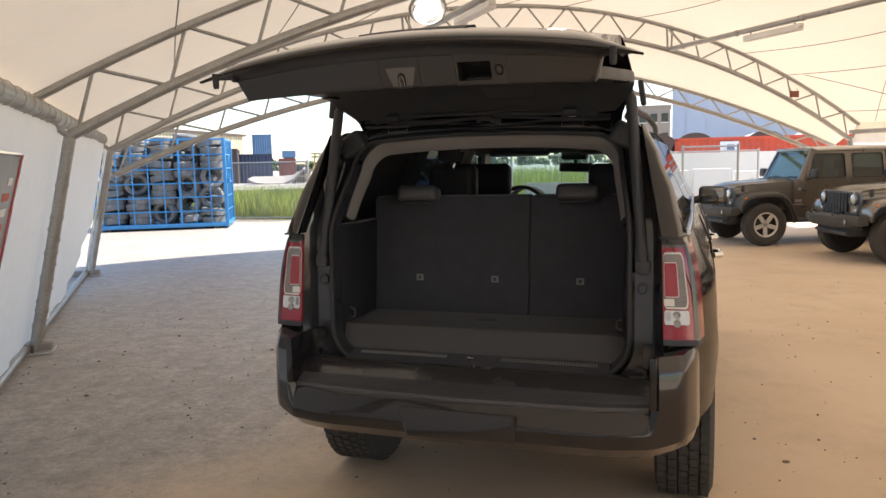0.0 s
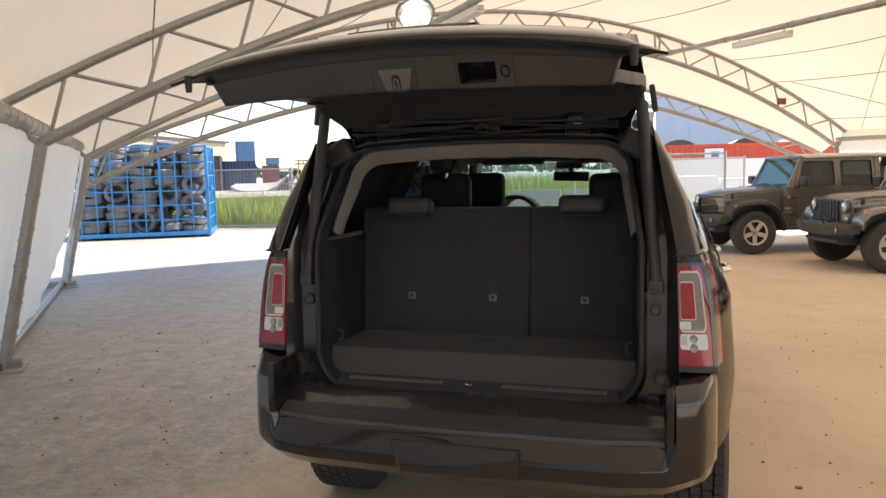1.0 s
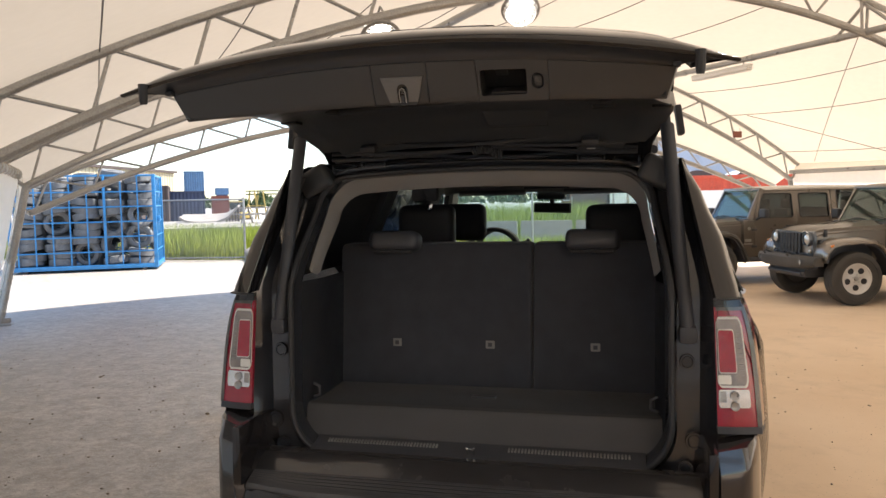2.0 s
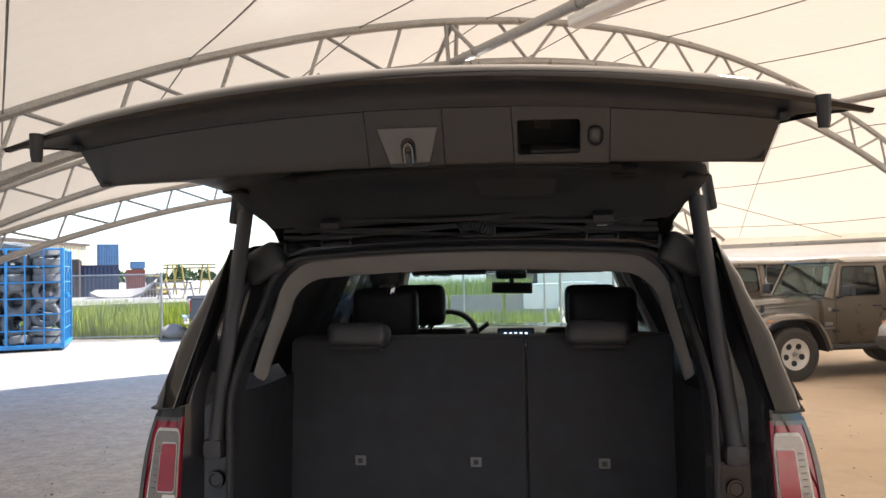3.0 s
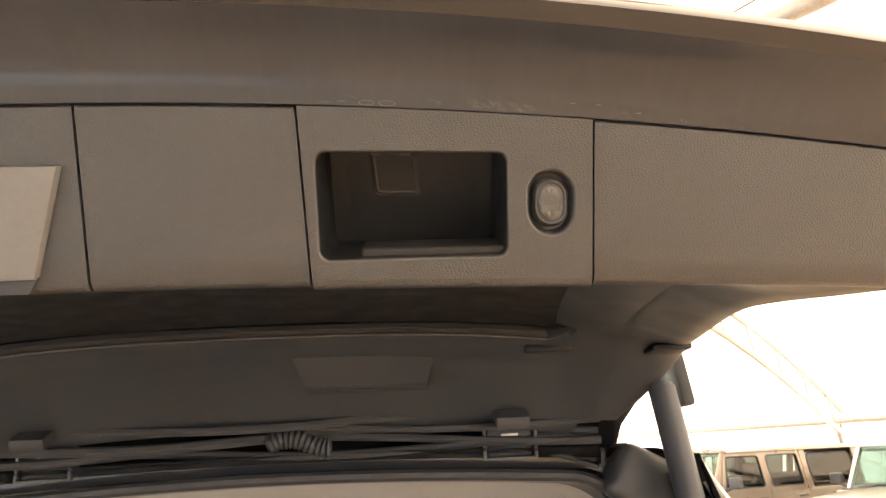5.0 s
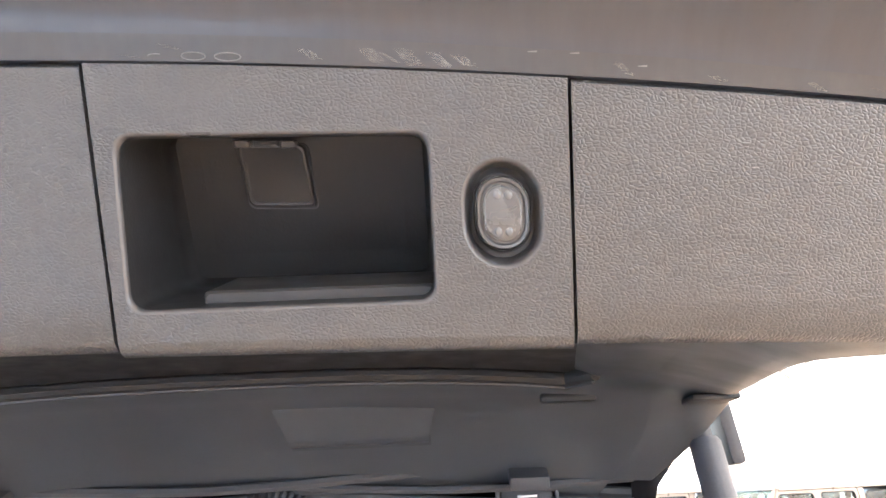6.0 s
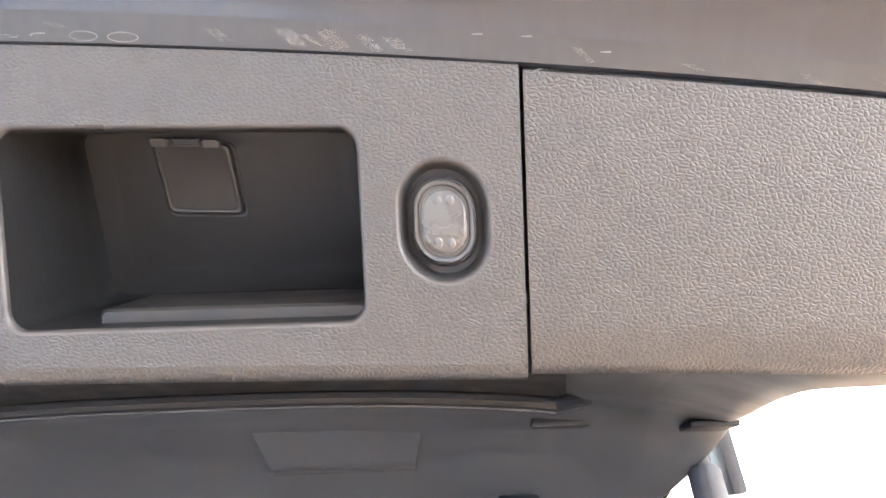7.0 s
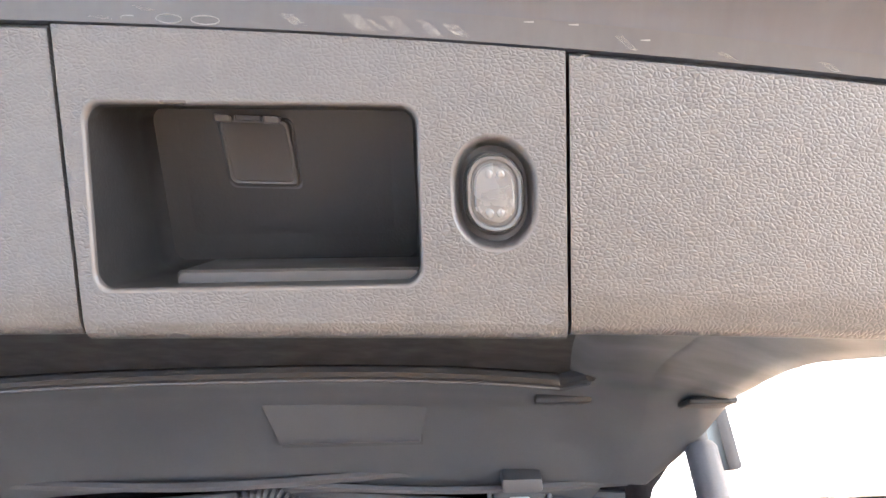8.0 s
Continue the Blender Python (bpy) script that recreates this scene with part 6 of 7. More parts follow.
part("sensor_cover", box_bm((0.012, 2.82, 1.715), (0.20, 0.10, 0.06), 0.02), M["black"], SUV)
part("warning_card", box_bm((-0.66, 3.22, 1.40), (0.16, 0.06, 0.05), 0.008), M["yellow"], SUV, "yellow card on the dashboard")

# silver uprights beside the centre display
for sg in (-1, 1):
    part("display_upright", box_bm((0.03 + sg * 0.150, 2.895, 1.255), (0.028, 0.035, 0.17), 0.008, Matrix.Rotation(radians(sg * 9), 4, "Y")), M["alloy"], SUV, "silver trim beside the display")


# ---- parked off-road cars ----
def offroad_car(front_axle, heading, paint, grille_paint, flare_paint, label, holes=False, bumper_silver=False):
    """Boxy four-door off-road car; local x forward, origin on the ground under the front axle."""
    t = thing("offroad_car", (*front_axle, 0), label, "car", "parked off-road cars", turn=heading)

    def add(name, bm, mat, lab="", par=None, sharp=35):
        return part(name, bm, M[mat], par or t, lab, sharp, local=True)

    def B(c, s, bev=0.03, m=None, seg=2):
        return box_bm(c, s, bev, m, seg)

    def side_y(z):
        """Half width of the tub and cabin at a height: slightly barrelled, then leaning in above the belt."""
        return spline([(0.5, 0.755), (0.7, 0.785), (1.0, 0.790), (1.2, 0.775), (1.8, 0.665)], z)
    # tub with rounded shoulders, open where the rear wheels stand
    rows = []
    for x in [lerp(-0.58, -3.64, i / 18) for i in range(19)]:
        low = 0.50
        if abs(x + 2.95) < 0.50:
            low = max(low, 0.42 + math.sqrt(0.50 ** 2 - (x + 2.95) ** 2))
        zs = [lerp(low, 1.16, k / 7) for k in range(8)]
        half = [Vector((x, side_y(z), z)) for z in zs] + [Vector((x, 0.765, 1.195)), Vector((x, 0.735, 1.205))]
        rows.append(half + [Vector((p.x, -p.y, p.z)) for p in reversed(half)])
    add("body_tub", loft_bm(rows), paint)
    # engine bay sides and the bonnet: narrow nose, crowned, rolled edges
    rows = []
    for i in range(9):
        u = i / 8
        x, hw, z = lerp(0.50, -0.66, u), lerp(0.53, 0.70, u), lerp(1.105, 1.19, u ** 0.8)
        rows.append([Vector((x, -hw, 0.66)), Vector((x, -hw, z - 0.03)), Vector((x, hw, z - 0.03)), Vector((x, hw, 0.66))])
    add("engine_box", loft_bm(rows), paint)
    rows = []
    for i in range(13):
        u = i / 12
        x, hw = lerp(0.535, -0.68, u), lerp(0.545, 0.715, u)
        z = lerp(1.105, 1.19, u ** 0.8) - (0.05 if i == 0 else 0.012 if i == 1 else 0.0)
        rows.append([Vector((x - 0.05 * y * y * (1 - u), y * hw, z + 0.045 * (1 - y * y) + 0.012 * (abs(y) < 0.62) * min(1, 4 * u) - (0.07 if abs(y) > 0.99 else 0.015 if abs(y) > 0.9 else 0))) for y in [j / 10 - 1 for j in range(21)]])
    bm = loft_bm(rows, closed=False)
    bmesh.ops.solidify(bm, geom=bm.faces[:], thickness=0.02)
    bon = add("bonnet", bm, paint)
    for sy in (-1, 1):
        add("bonnet_catch", B((0.30, sy * 0.575, 1.075), (0.05, 0.03, 0.12), 0.012), "black", "", bon)
        add("washer_jet", B((-0.30, sy * 0.34, 1.232), (0.05, 0.03, 0.015), 0.005), "black", "", bon)
    # upright grille with seven slots and round lamps
    o = round_rect(0, 0.905, 1.17, 0.40, 0.09, 5)
    g = add("grille", loft_bm([[Vector((0.44, y, z)) for y, z in o], [Vector((0.525 - 0.05 * (y / 0.6) ** 2, y, z)) for y, z in o], [Vector((0.545 - 0.05 * (y / 0.6) ** 2, y * 0.975, 0.905 + (z - 0.905) * 0.95)) for y, z in o]]), grille_paint)
    for k in range(7):
        y = (k - 3) * 0.088
        so = round_rect(y, 0.92, 0.050, 0.30, 0.02, 4)
        add("grille_slot", loft_bm([[Vector((0.50, a, z)) for a, z in so], [Vector((0.548 - 0.05 * (y / 0.6) ** 2, a, z)) for a, z in so]]), "rubber", "dark grille slot", g)
        add("slot_rim", tube_bm([Vector((0.547 - 0.05 * (y / 0.6) ** 2, a, z)) for a, z in so], 0.005, 5, ring=True), grille_paint, "", g)
    for sy in (-1, 1):
        m = Matrix.Translation((0.505, sy * 0.455, 0.985)) @ Matrix.Rotation(math.pi / 2, 4, "Y")
        add("headlamp_ring", lathe_bm([(0.090, 0.0), (0.092, 0.036), (0.104, 0.036), (0.108, 0.0)], m, 28, True), grille_paint, "", g)
        add("headlamp", lathe_bm([(0.0, 0.045), (0.05, 0.040), (0.082, 0.026), (0.090, 0.014), (0.09, -0.01), (0.0, -0.01)], m, 28), "lamp_glass", "round clear headlamp", g)
        m = Matrix.Translation((0.512, sy * 0.515, 0.80)) @ Matrix.Rotation(math.pi / 2, 4, "Y")
        add("indicator", lathe_bm([(0.0, 0.02), (0.026, 0.016), (0.034, 0.004), (0.0, 0.0)], m, 16), "lamp_glass", "", g)
        # front wing: angled nose, long flat top, tail that sweeps down to the sill
        arc = ((0.50, 0.74), (0.47, 0.86), (0.38, 0.955), (0.22, 0.995), (-0.05, 1.01), (-0.25, 1.0), (-0.38, 0.94), (-0.48, 0.82), (-0.56, 0.66), (-0.61, 0.52))
        fl = []
        for x, z in arc:
            k = (x + 0.05) / 0.55
            fl.append([Vector((x * 0.97, sy * 0.54, z + 0.012)), Vector((x, sy * 0.80, z + 0.006)), Vector((x, sy * 0.885, z - 0.008)), Vector((x * 0.995, sy * 0.925, z - 0.035)), Vector((x * 0.99, sy * 0.932, z - 0.075)), Vector((x * 0.96, sy * 0.915, z - 0.085)), Vector((x * 0.94, sy * 0.56, z - 0.05))])
        add("front_wing", loft_bm(fl), flare_paint)
        add("wing_liner", loft_bm([[Vector((x * 0.93, sy * 0.58, z - 0.055)), Vector((x * 0.93, sy * 0.90, z - 0.085)), Vector((x * 0.90, sy * 0.90, z - 0.10)), Vector((x * 0.90, sy * 0.58, z - 0.08))] for x, z in arc]), "black")
        add("side_marker", B((0.40, sy * 0.915, 0.905), (0.05, 0.03, 0.032), 0.008, Matrix.Rotation(radians(28), 4, "Y")), "amber", "amber side marker")
        fl = []
        for i in range(15):
            an = radians(lerp(-6, 186, i / 14))
            x, z = -2.95 + math.cos(an) * 0.55, 0.44 + max(-0.02, math.sin(an)) ** 0.7 * 0.50 if math.sin(an) > 0 else 0.43
            fl.append([Vector((x, sy * 0.74, z)), Vector((x, sy * 0.90, z - 0.012)), Vector((x, sy * 0.925, z - 0.05)), Vector((x, sy * 0.90, z - 0.085)), Vector((x, sy * 0.74, z - 0.06))])
        add("rear_wing", loft_bm(fl), flare_paint)
        add("inner_wing", B((0.0, sy * 0.60, 0.80), (0.84, 0.12, 0.36), 0.03), "black")
        # doors, windows, handles, hinges
        for x1, x0, nm in ((-0.78, -1.63, "front_door"), (-1.65, -2.38, "rear_door")):
            zs = (0.54, 0.62, 0.8, 1.0, 1.12, 1.175)
            d = add(nm, loft_bm([[Vector((x, sy * (side_y(z) + 0.012), z)) for z in zs] + [Vector((x, sy * (side_y(z) - 0.02), z)) for z in reversed(zs)] for x in (x0 + 0.008, x0 + 0.016, x1 - 0.016, x1 - 0.008)]), paint)
            fr = round_rect((x0 + x1) / 2, 1.465, x1 - x0 - 0.014, 0.575, 0.05, 4)
            inn = round_rect((x0 + x1) / 2 - (0.0 if nm == "rear_door" else 0.01), 1.470, x1 - x0 - 0.125, 0.445, 0.045, 4)
            if nm == "front_door":
                fr, inn = [[(x - 0.34 * max(0.0, z - 1.22) * max(0.0, (x - x0) / (x1 - x0)) ** 2, z) for x, z in o] for o in (fr, inn)]

            def lean(z, e=0.0):
                return sy * (side_y(z) + 0.006 + e)
            add("window_frame", loft_bm([[Vector((x, lean(z, -0.03), z)) for x, z in inn], [Vector((x, lean(z), z)) for x, z in inn], [Vector((x, lean(z), z)) for x, z in fr], [Vector((x, lean(z, -0.03), z)) for x, z in fr]], cap=False, ring=True), paint, "", d)
            add("window_seal", tube_bm([Vector((x, lean(z, 0.001), z)) for x, z in inn], 0.009, 5, ring=True), "rubber", "", d)
            add("window_pane", slab_bm([(x, lean(z, -0.02), z) for x, z in inn], (0, sy * 0.005, 0)), "jeep_glass", "smoked window pane", d)
            add("door_handle", tube_bm([(x0 + 0.07, sy * 0.795, 1.09), (x0 + 0.09, sy * 0.83, 1.09), (x0 + 0.19, sy * 0.83, 1.09), (x0 + 0.21, sy * 0.795, 1.09)], 0.013, 7), "black", "", d)
            for z in (0.72, 1.03):
                add("hinge", B((x1 + 0.01, sy * 0.812, z), (0.10, 0.024, 0.045), 0.008), "black", "", d)
        ro = round_rect(-2.93, 1.475, 0.86, 0.42, 0.06, 4)
        add("rear_side_pane", slab_bm([(x, sy * (side_y(z) + 0.004), z) for x, z in ro], (0, sy * 0.006, 0)), "jeep_glass", "smoked rear side window")
        add("pane_seal", tube_bm([Vector((x, sy * (side_y(z) + 0.008), z)) for x, z in ro], 0.010, 5, ring=True), "rubber")
        add("door_mirror", B((-0.86, sy * 0.985, 1.335), (0.10, 0.21, 0.17), 0.045, None, 3), "black", "black door mirror")
        add("mirror_arm", tube_bm([(-0.83, sy * 0.78, 1.22), (-0.85, sy * 0.93, 1.28)], 0.024, 8), "black")
        add("rocker_guard", tube_bm([(-0.64, sy * 0.80, 0.475), (-2.42, sy * 0.80, 0.475)], 0.045, 8), "black")
        add("trail_badge", lathe_bm([(0.0, 0.006), (0.03, 0.006), (0.032, 0.0), (0.0, 0.0)], Matrix.Translation((-0.68, sy * (side_y(1.05) + 0.001), 1.05)) @ Matrix.Rotation(-sy * math.pi / 2, 4, "X"), 18), "satin", "round silver badge")
        add("side_print", B((-0.66, sy * (side_y(0.80) + 0.002), 0.83), (0.13, 0.006, 0.05), 0.001), "satin", "plain silver lettering bars")
        add("side_print", B((-0.66, sy * (side_y(0.76) + 0.002), 0.765), (0.18, 0.006, 0.018), 0.001), "satin")
    # hard top with rounded rim and gutters, pillars, windscreen frame
    top = []
    for x, dz in ((-0.99, -0.05), (-1.03, -0.012), (-1.25, 0.0), (-2.2, 0.018), (-3.35, 0.0), (-3.58, -0.02), (-3.64, -0.07)):
        top.append([Vector((x, y * 0.675, 1.835 + dz - 0.03 * abs(y) ** 2 - 0.035 * abs(y) ** 8)) for y in [j / 8 - 1 for j in range(17)]] + [Vector((x, y * 0.69, 1.745 + dz * 0.4)) for y in [1 - j / 8 for j in range(17)]])
    add("hard_top", loft_bm(top), paint)
    for sy in (-1, 1):
        add("roof_gutter", tube_bm([(-1.0, sy * 0.69, 1.752), (-3.6, sy * 0.69, 1.752)], 0.012, 6), paint)
        for x in (-1.64, -2.44, -3.50):
            add("top_pillar", slab_bm([(x - 0.055, sy * (side_y(1.19) + 0.002), 1.19), (x + 0.055, sy * (side_y(1.19) + 0.002), 1.19), (x + 0.05, sy * (side_y(1.76) + 0.002), 1.76), (x - 0.05, sy * (side_y(1.76) + 0.002), 1.76)], (0, -sy * 0.05, 0)), paint)
        add("screen_pillar", slab_bm([(-0.68, sy * 0.70, 1.19), (-0.80, sy * 0.74, 1.19), (-1.06, sy * 0.665, 1.78), (-0.97, sy * 0.645, 1.78)], (0, -sy * 0.05, 0)), paint)
    add("screen_header", B((-1.0, 0, 1.765), (0.10, 1.32, 0.06), 0.02, Matrix.Rotation(radians(-24), 4, "Y")), paint)
    add("cowl", B((-0.70, 0, 1.195), (0.16, 1.44, 0.06), 0.02), "black")
    add("windscreen", slab_bm([(-0.705, -0.665, 1.215), (-0.705, 0.665, 1.215), (-0.985, 0.61, 1.755), (-0.985, -0.61, 1.755)], (0.005, 0, 0.003)), "clear", "clear windscreen")
    for sy in (-0.45, 0.15):
        add("wiper", tube_bm([(-0.67, sy, 1.23), (-0.715, sy + 0.25, 1.275), (-0.70, sy + 0.50, 1.255)], 0.009, 6), "black")
    add("rear_wall", B((-3.60, 0, 1.47), (0.04, 1.36, 0.58), 0.02), paint)
    for sy in (-1, 1):
        add("cabin_seat", B((-1.60, sy * 0.36, 1.10), (0.16, 0.46, 0.62), 0.06, Matrix.Rotation(radians(-10), 4, "Y"), 3), "hide")
        add("cabin_headrest", B((-1.69, sy * 0.36, 1.50), (0.10, 0.25, 0.18), 0.05, None, 3), "hide")
    add("rear_bench", B((-2.55, 0, 1.12), (0.16, 1.1, 0.60), 0.06, Matrix.Rotation(radians(-10), 4, "Y"), 3), "hide")
    add("roll_bar", tube_bm([(-1.80, -0.62, 1.10), (-1.80, -0.58, 1.72), (-1.80, 0.58, 1.72), (-1.80, 0.62, 1.10)], 0.035, 8), "black")
    add("fascia", B((-0.92, 0, 1.17), (0.25, 1.30, 0.14), 0.04), "black")
    add("cabin_wheel", tube_bm([Vector((-1.12 + 0.07 * math.sin(k * 0.3927), 0.36 + 0.18 * math.cos(k * 0.3927), 1.26 + 0.17 * math.sin(k * 0.3927))) for k in range(16)], 0.015, 6, ring=True), "black")
    # broad bumper whose ends taper back, on two frame horns
    rows = []
    for i in range(17):
        y = lerp(-0.82, 0.82, i / 16)
        k = max(0.0, (abs(y) - 0.42) / 0.40)
        x, zt, zb = 0.735 - 0.10 * k ** 1.6, 0.745 - 0.02 * k, 0.545 + 0.05 * k
        rows.append([Vector((x - 0.16, y, zb)), Vector((x - 0.02, y, zb)), Vector((x, y, zb + 0.03)), Vector((x, y, zt - 0.04)), Vector((x - 0.03, y, zt)), Vector((x - 0.16, y, zt))])
    bp = add("front_bumper", loft_bm(rows), "flare", "worn grey plastic bumper")
    if bumper_silver:
        o = round_rect(0, 0.645, 0.64, 0.175, 0.03, 4)
        add("bumper_centre", loft_bm([[Vector((0.70, y, z)) for y, z in o], [Vector((0.748, y, z)) for y, z in o], [Vector((0.756, y * 0.98, 0.645 + (z - 0.645) * 0.93)) for y, z in o]]), "jeep_silver", "silver bumper centre", bp)
    for sy in (-1, 1):
        m = Matrix.Translation((0.755 if bumper_silver else 0.70, sy * (0.235 if bumper_silver else 0.56), 0.648)) @ Matrix.Rotation(math.pi / 2, 4, "Y")
        add("fog_lamp", lathe_bm([(0.0, 0.010), (0.05, 0.008), (0.062, 0.016), (0.07, 0.0), (0.0, 0.0)], m, 20), "black", "", bp)
        add("fog_lens", lathe_bm([(0.0, 0.016), (0.042, 0.012), (0.045, 0.0), (0.0, 0.0)], m, 16), "lamp_glass", "", bp)
        add("tow_hook", tube_bm([(0.66, sy * 0.34, 0.74), (0.76, sy * 0.34, 0.79), (0.79, sy * 0.34, 0.76), (0.76, sy * 0.34, 0.73)], 0.016, 8), "black", "", bp)
        add("frame_horn", B((0.45, sy * 0.34, 0.62), (0.40, 0.09, 0.11), 0.02), "black")
    add("lower_valance", B((0.50, 0, 0.60), (0.16, 1.2, 0.16), 0.03), "black")
    add("skid_bar", tube_bm([(0.60, -0.50, 0.46), (0.62, 0.50, 0.46)], 0.03, 8), "black")
    add("chassis", B((-1.5, 0, 0.47), (4.1, 0.9, 0.16), 0.04), "black")
    for x in (0.0, -2.95):
        add("axle", tube_bm([(x, -0.70, 0.40), (x, 0.70, 0.40)], 0.05, 8), "black")
        for sy in (-1, 1):
            m = Matrix.Translation((x, sy * 0.795, 0.405)) @ Matrix.Rotation(-sy * math.pi / 2, 4, "X")
            rim = add("wheel", lathe_bm([(0.0, 0.02), (0.06, 0.02), (0.20, -0.01), (0.215, 0.085), (0.235, 0.096), (0.24, 0.085), (0.225, -0.10), (0.0, -0.10)], m, 30), "flare")
            add("tyre", lathe_bm([(0.232, -0.105), (0.28, -0.125), (0.35, -0.125), (0.392, -0.105), (0.404, -0.06), (0.396, -0.03), (0.406, 0.0), (0.396, 0.03), (0.404, 0.06), (0.392, 0.105), (0.35, 0.125), (0.318, 0.128), (0.314, 0.122), (0.28, 0.125), (0.232, 0.105)], m, 48, True), "tyre", "dusty all-terrain tyre", rim, 30)
            if holes:
                add("rim_face", lathe_bm([(0.0, 0.075), (0.05, 0.078), (0.09, 0.060), (0.175, 0.070), (0.205, 0.092), (0.222, 0.094), (0.218, 0.06), (0.0, 0.045)], m, 36), "alloy", "silver rim face with five round holes", rim)
            for k in range(5):
                mm = m @ Matrix.Rotation((k + 0.25) * 2 * math.pi / 5, 4, "Z")
                if holes:
                    add("rim_hole", lathe_bm([(0.0, 0.004), (0.034, 0.004), (0.040, 0.010), (0.046, 0.006), (0.046, -0.01), (0.0, -0.01)], mm @ Matrix.Translation((0.138, 0, 0.066)), 16), "rubber", "dark round hole", rim)
                else:
                    add("spoke", box_bm((0, 0, 0), (0.19, 0.080, 0.035), 0.014, mm @ Matrix.Translation((0.125, 0, 0.072)) @ Matrix.Rotation(radians(-5), 4, "Y")), "alloy", "silver spoke", rim)
                add("lug_nut", lathe_bm([(0.0, 0.012), (0.008, 0.012), (0.010, 0.0), (0.0, 0.0)], mm @ Matrix.Rotation(0.6, 4, "Z") @ Matrix.Translation((0.058, 0, 0.082)), 8), "satin", "", rim)
            add("rim_lip", lathe_bm([(0.200, 0.085), (0.218, 0.104), (0.238, 0.106), (0.243, 0.09), (0.222, 0.07)], m, 30, True), "alloy", "silver rim lip", rim)
            add("hub_cap", lathe_bm([(0.0, 0.10), (0.030, 0.098), (0.040, 0.07), (0.0, 0.07)], m, 16), "satin", "", rim)
    return t


JEEP_TURN = radians(180 + 16.5)
# slate grilles: the sky's reflection is given as their colour
offroad_car((2.29, 12.56), JEEP_TURN + radians(3.5), "jeep_dark", "jeep_slate", "flare", "dark grey-brown off-road car parked in a row under the tent")
offroad_car((3.96, 10.21), JEEP_TURN, "jeep_tan", "jeep_slate", "jeep_tan", "tan-grey off-road car in a row, its grille coloured slate blue as sky reflection", holes=True)
offroad_car((5.90, 8.12), JEEP_TURN, "jeep_silver", "jeep_silver", "jeep_silver", "silver off-road car with silver grille parked in a row", bumper_silver=True)


# ---- tyre rack outside the open end ----
RX = Vector((-3.0, -1.57, 0)).normalized()       # along the rack's front, toward its far end
RY = Vector((-RX.y, RX.x, 0)) * -1                # away from the tent
if RY.y < 0:
    RY = -RY
R0 = Vector((-11.05, 15.15, 0))
RL, RD, RH, CELL = 3.45, 2.0, 2.47, 0.41
rack = thing("tyre_rack", R0 + RX * RL / 2 + RY * RD / 2, "blue welded steel cage filled with old tyres", "tyre rack")
RM = Matrix(((RX.x, RY.x, 0), (RX.y, RY.y, 0), (0, 0, 1))).to_4x4()


def rk(u, v, z):
    return R0 + RX * u + RY * v + Vector((0, 0, z))


def bar(name, a, b, w):
    part(name, tube_bm([a, b], w, 6), M["blue"], rack)


for u in (0, RL):
    for v in (0, RD):
        part("corner_post", box_bm(rk(u, v, RH / 2 + 0.05), (0.09, 0.09, RH), 0.01, RM), M["blue"], rack)
part("mid_post", box_bm(rk(1.22, 0, RH / 2 + 0.05), (0.06, 0.06, RH), 0.01, RM), M["blue"], rack)
for z, w in ((0.12, 0.07), (RH + 0.02, 0.03)):
    for v in (0, RD):
        part("rail", box_bm(rk(RL / 2, v, z), (RL, w * 1.2, w * 1.6), 0.01, RM), M["blue"], rack)
    for u in (0, RL):
        part("rail", box_bm(rk(u, RD / 2, z), (w * 1.2, RD, w * 1.6), 0.01, RM), M["blue"], rack)
for k in range(1, 9):
    bar("upright_bar", rk(k * CELL, 0, 0.15), rk(k * CELL, 0, RH), 0.019)
    bar("upright_bar", rk(k * CELL, RD, 0.15), rk(k * CELL, RD, RH), 0.019)
for k in range(1, 6):
    z = 0.12 + k * 0.39
    bar("cross_bar", rk(0, 0, z), rk(RL, 0, z), 0.019)
    bar("cross_bar", rk(0, RD, z), rk(RL, RD, z), 0.019)
    for u in (0, RL):
        bar("cross_bar", rk(u, 0, z), rk(u, RD, z), 0.019)
for k in range(1, 5):
    for u in (0, RL):
        bar("upright_bar", rk(u, k * CELL, 0.15), rk(u, k * CELL, RH), 0.019)
part("rack_floor", box_bm(rk(RL / 2, RD / 2, 0.10), (RL, RD, 0.04), 0.005, RM), M["blue"], rack)
for u in (0.3, RL - 0.3):
    part("skid", box_bm(rk(u, RD / 2, 0.04), (0.12, RD, 0.08), 0.01, RM), M["brown"], rack)
part("hitch_lug", box_bm(rk(-0.08, 0.1, 1.35), (0.10, 0.10, 0.14), 0.02, RM), M["blue"], rack)

prof = [(0.20, -0.075), (0.235, -0.10), (0.29, -0.105), (0.325, -0.085), (0.333, -0.04), (0.326, -0.02), (0.335, 0.0), (0.326, 0.02), (0.333, 0.04), (0.325, 0.085), (0.29, 0.105), (0.235, 0.10), (0.20, 0.075), (0.215, 0.05), (0.25, 0.06), (0.28, 0.0), (0.25, -0.06), (0.215, -0.05)]
rng = random.Random(11)
first = solo("tyre", lathe_bm(prof, Matrix(), 26, True), M["old_tyre"], "worn grey-black car tyre piled in the blue rack", "tyre", "tyres in the rack", origin=(0, 0, 0), sharp=50)
spots = []
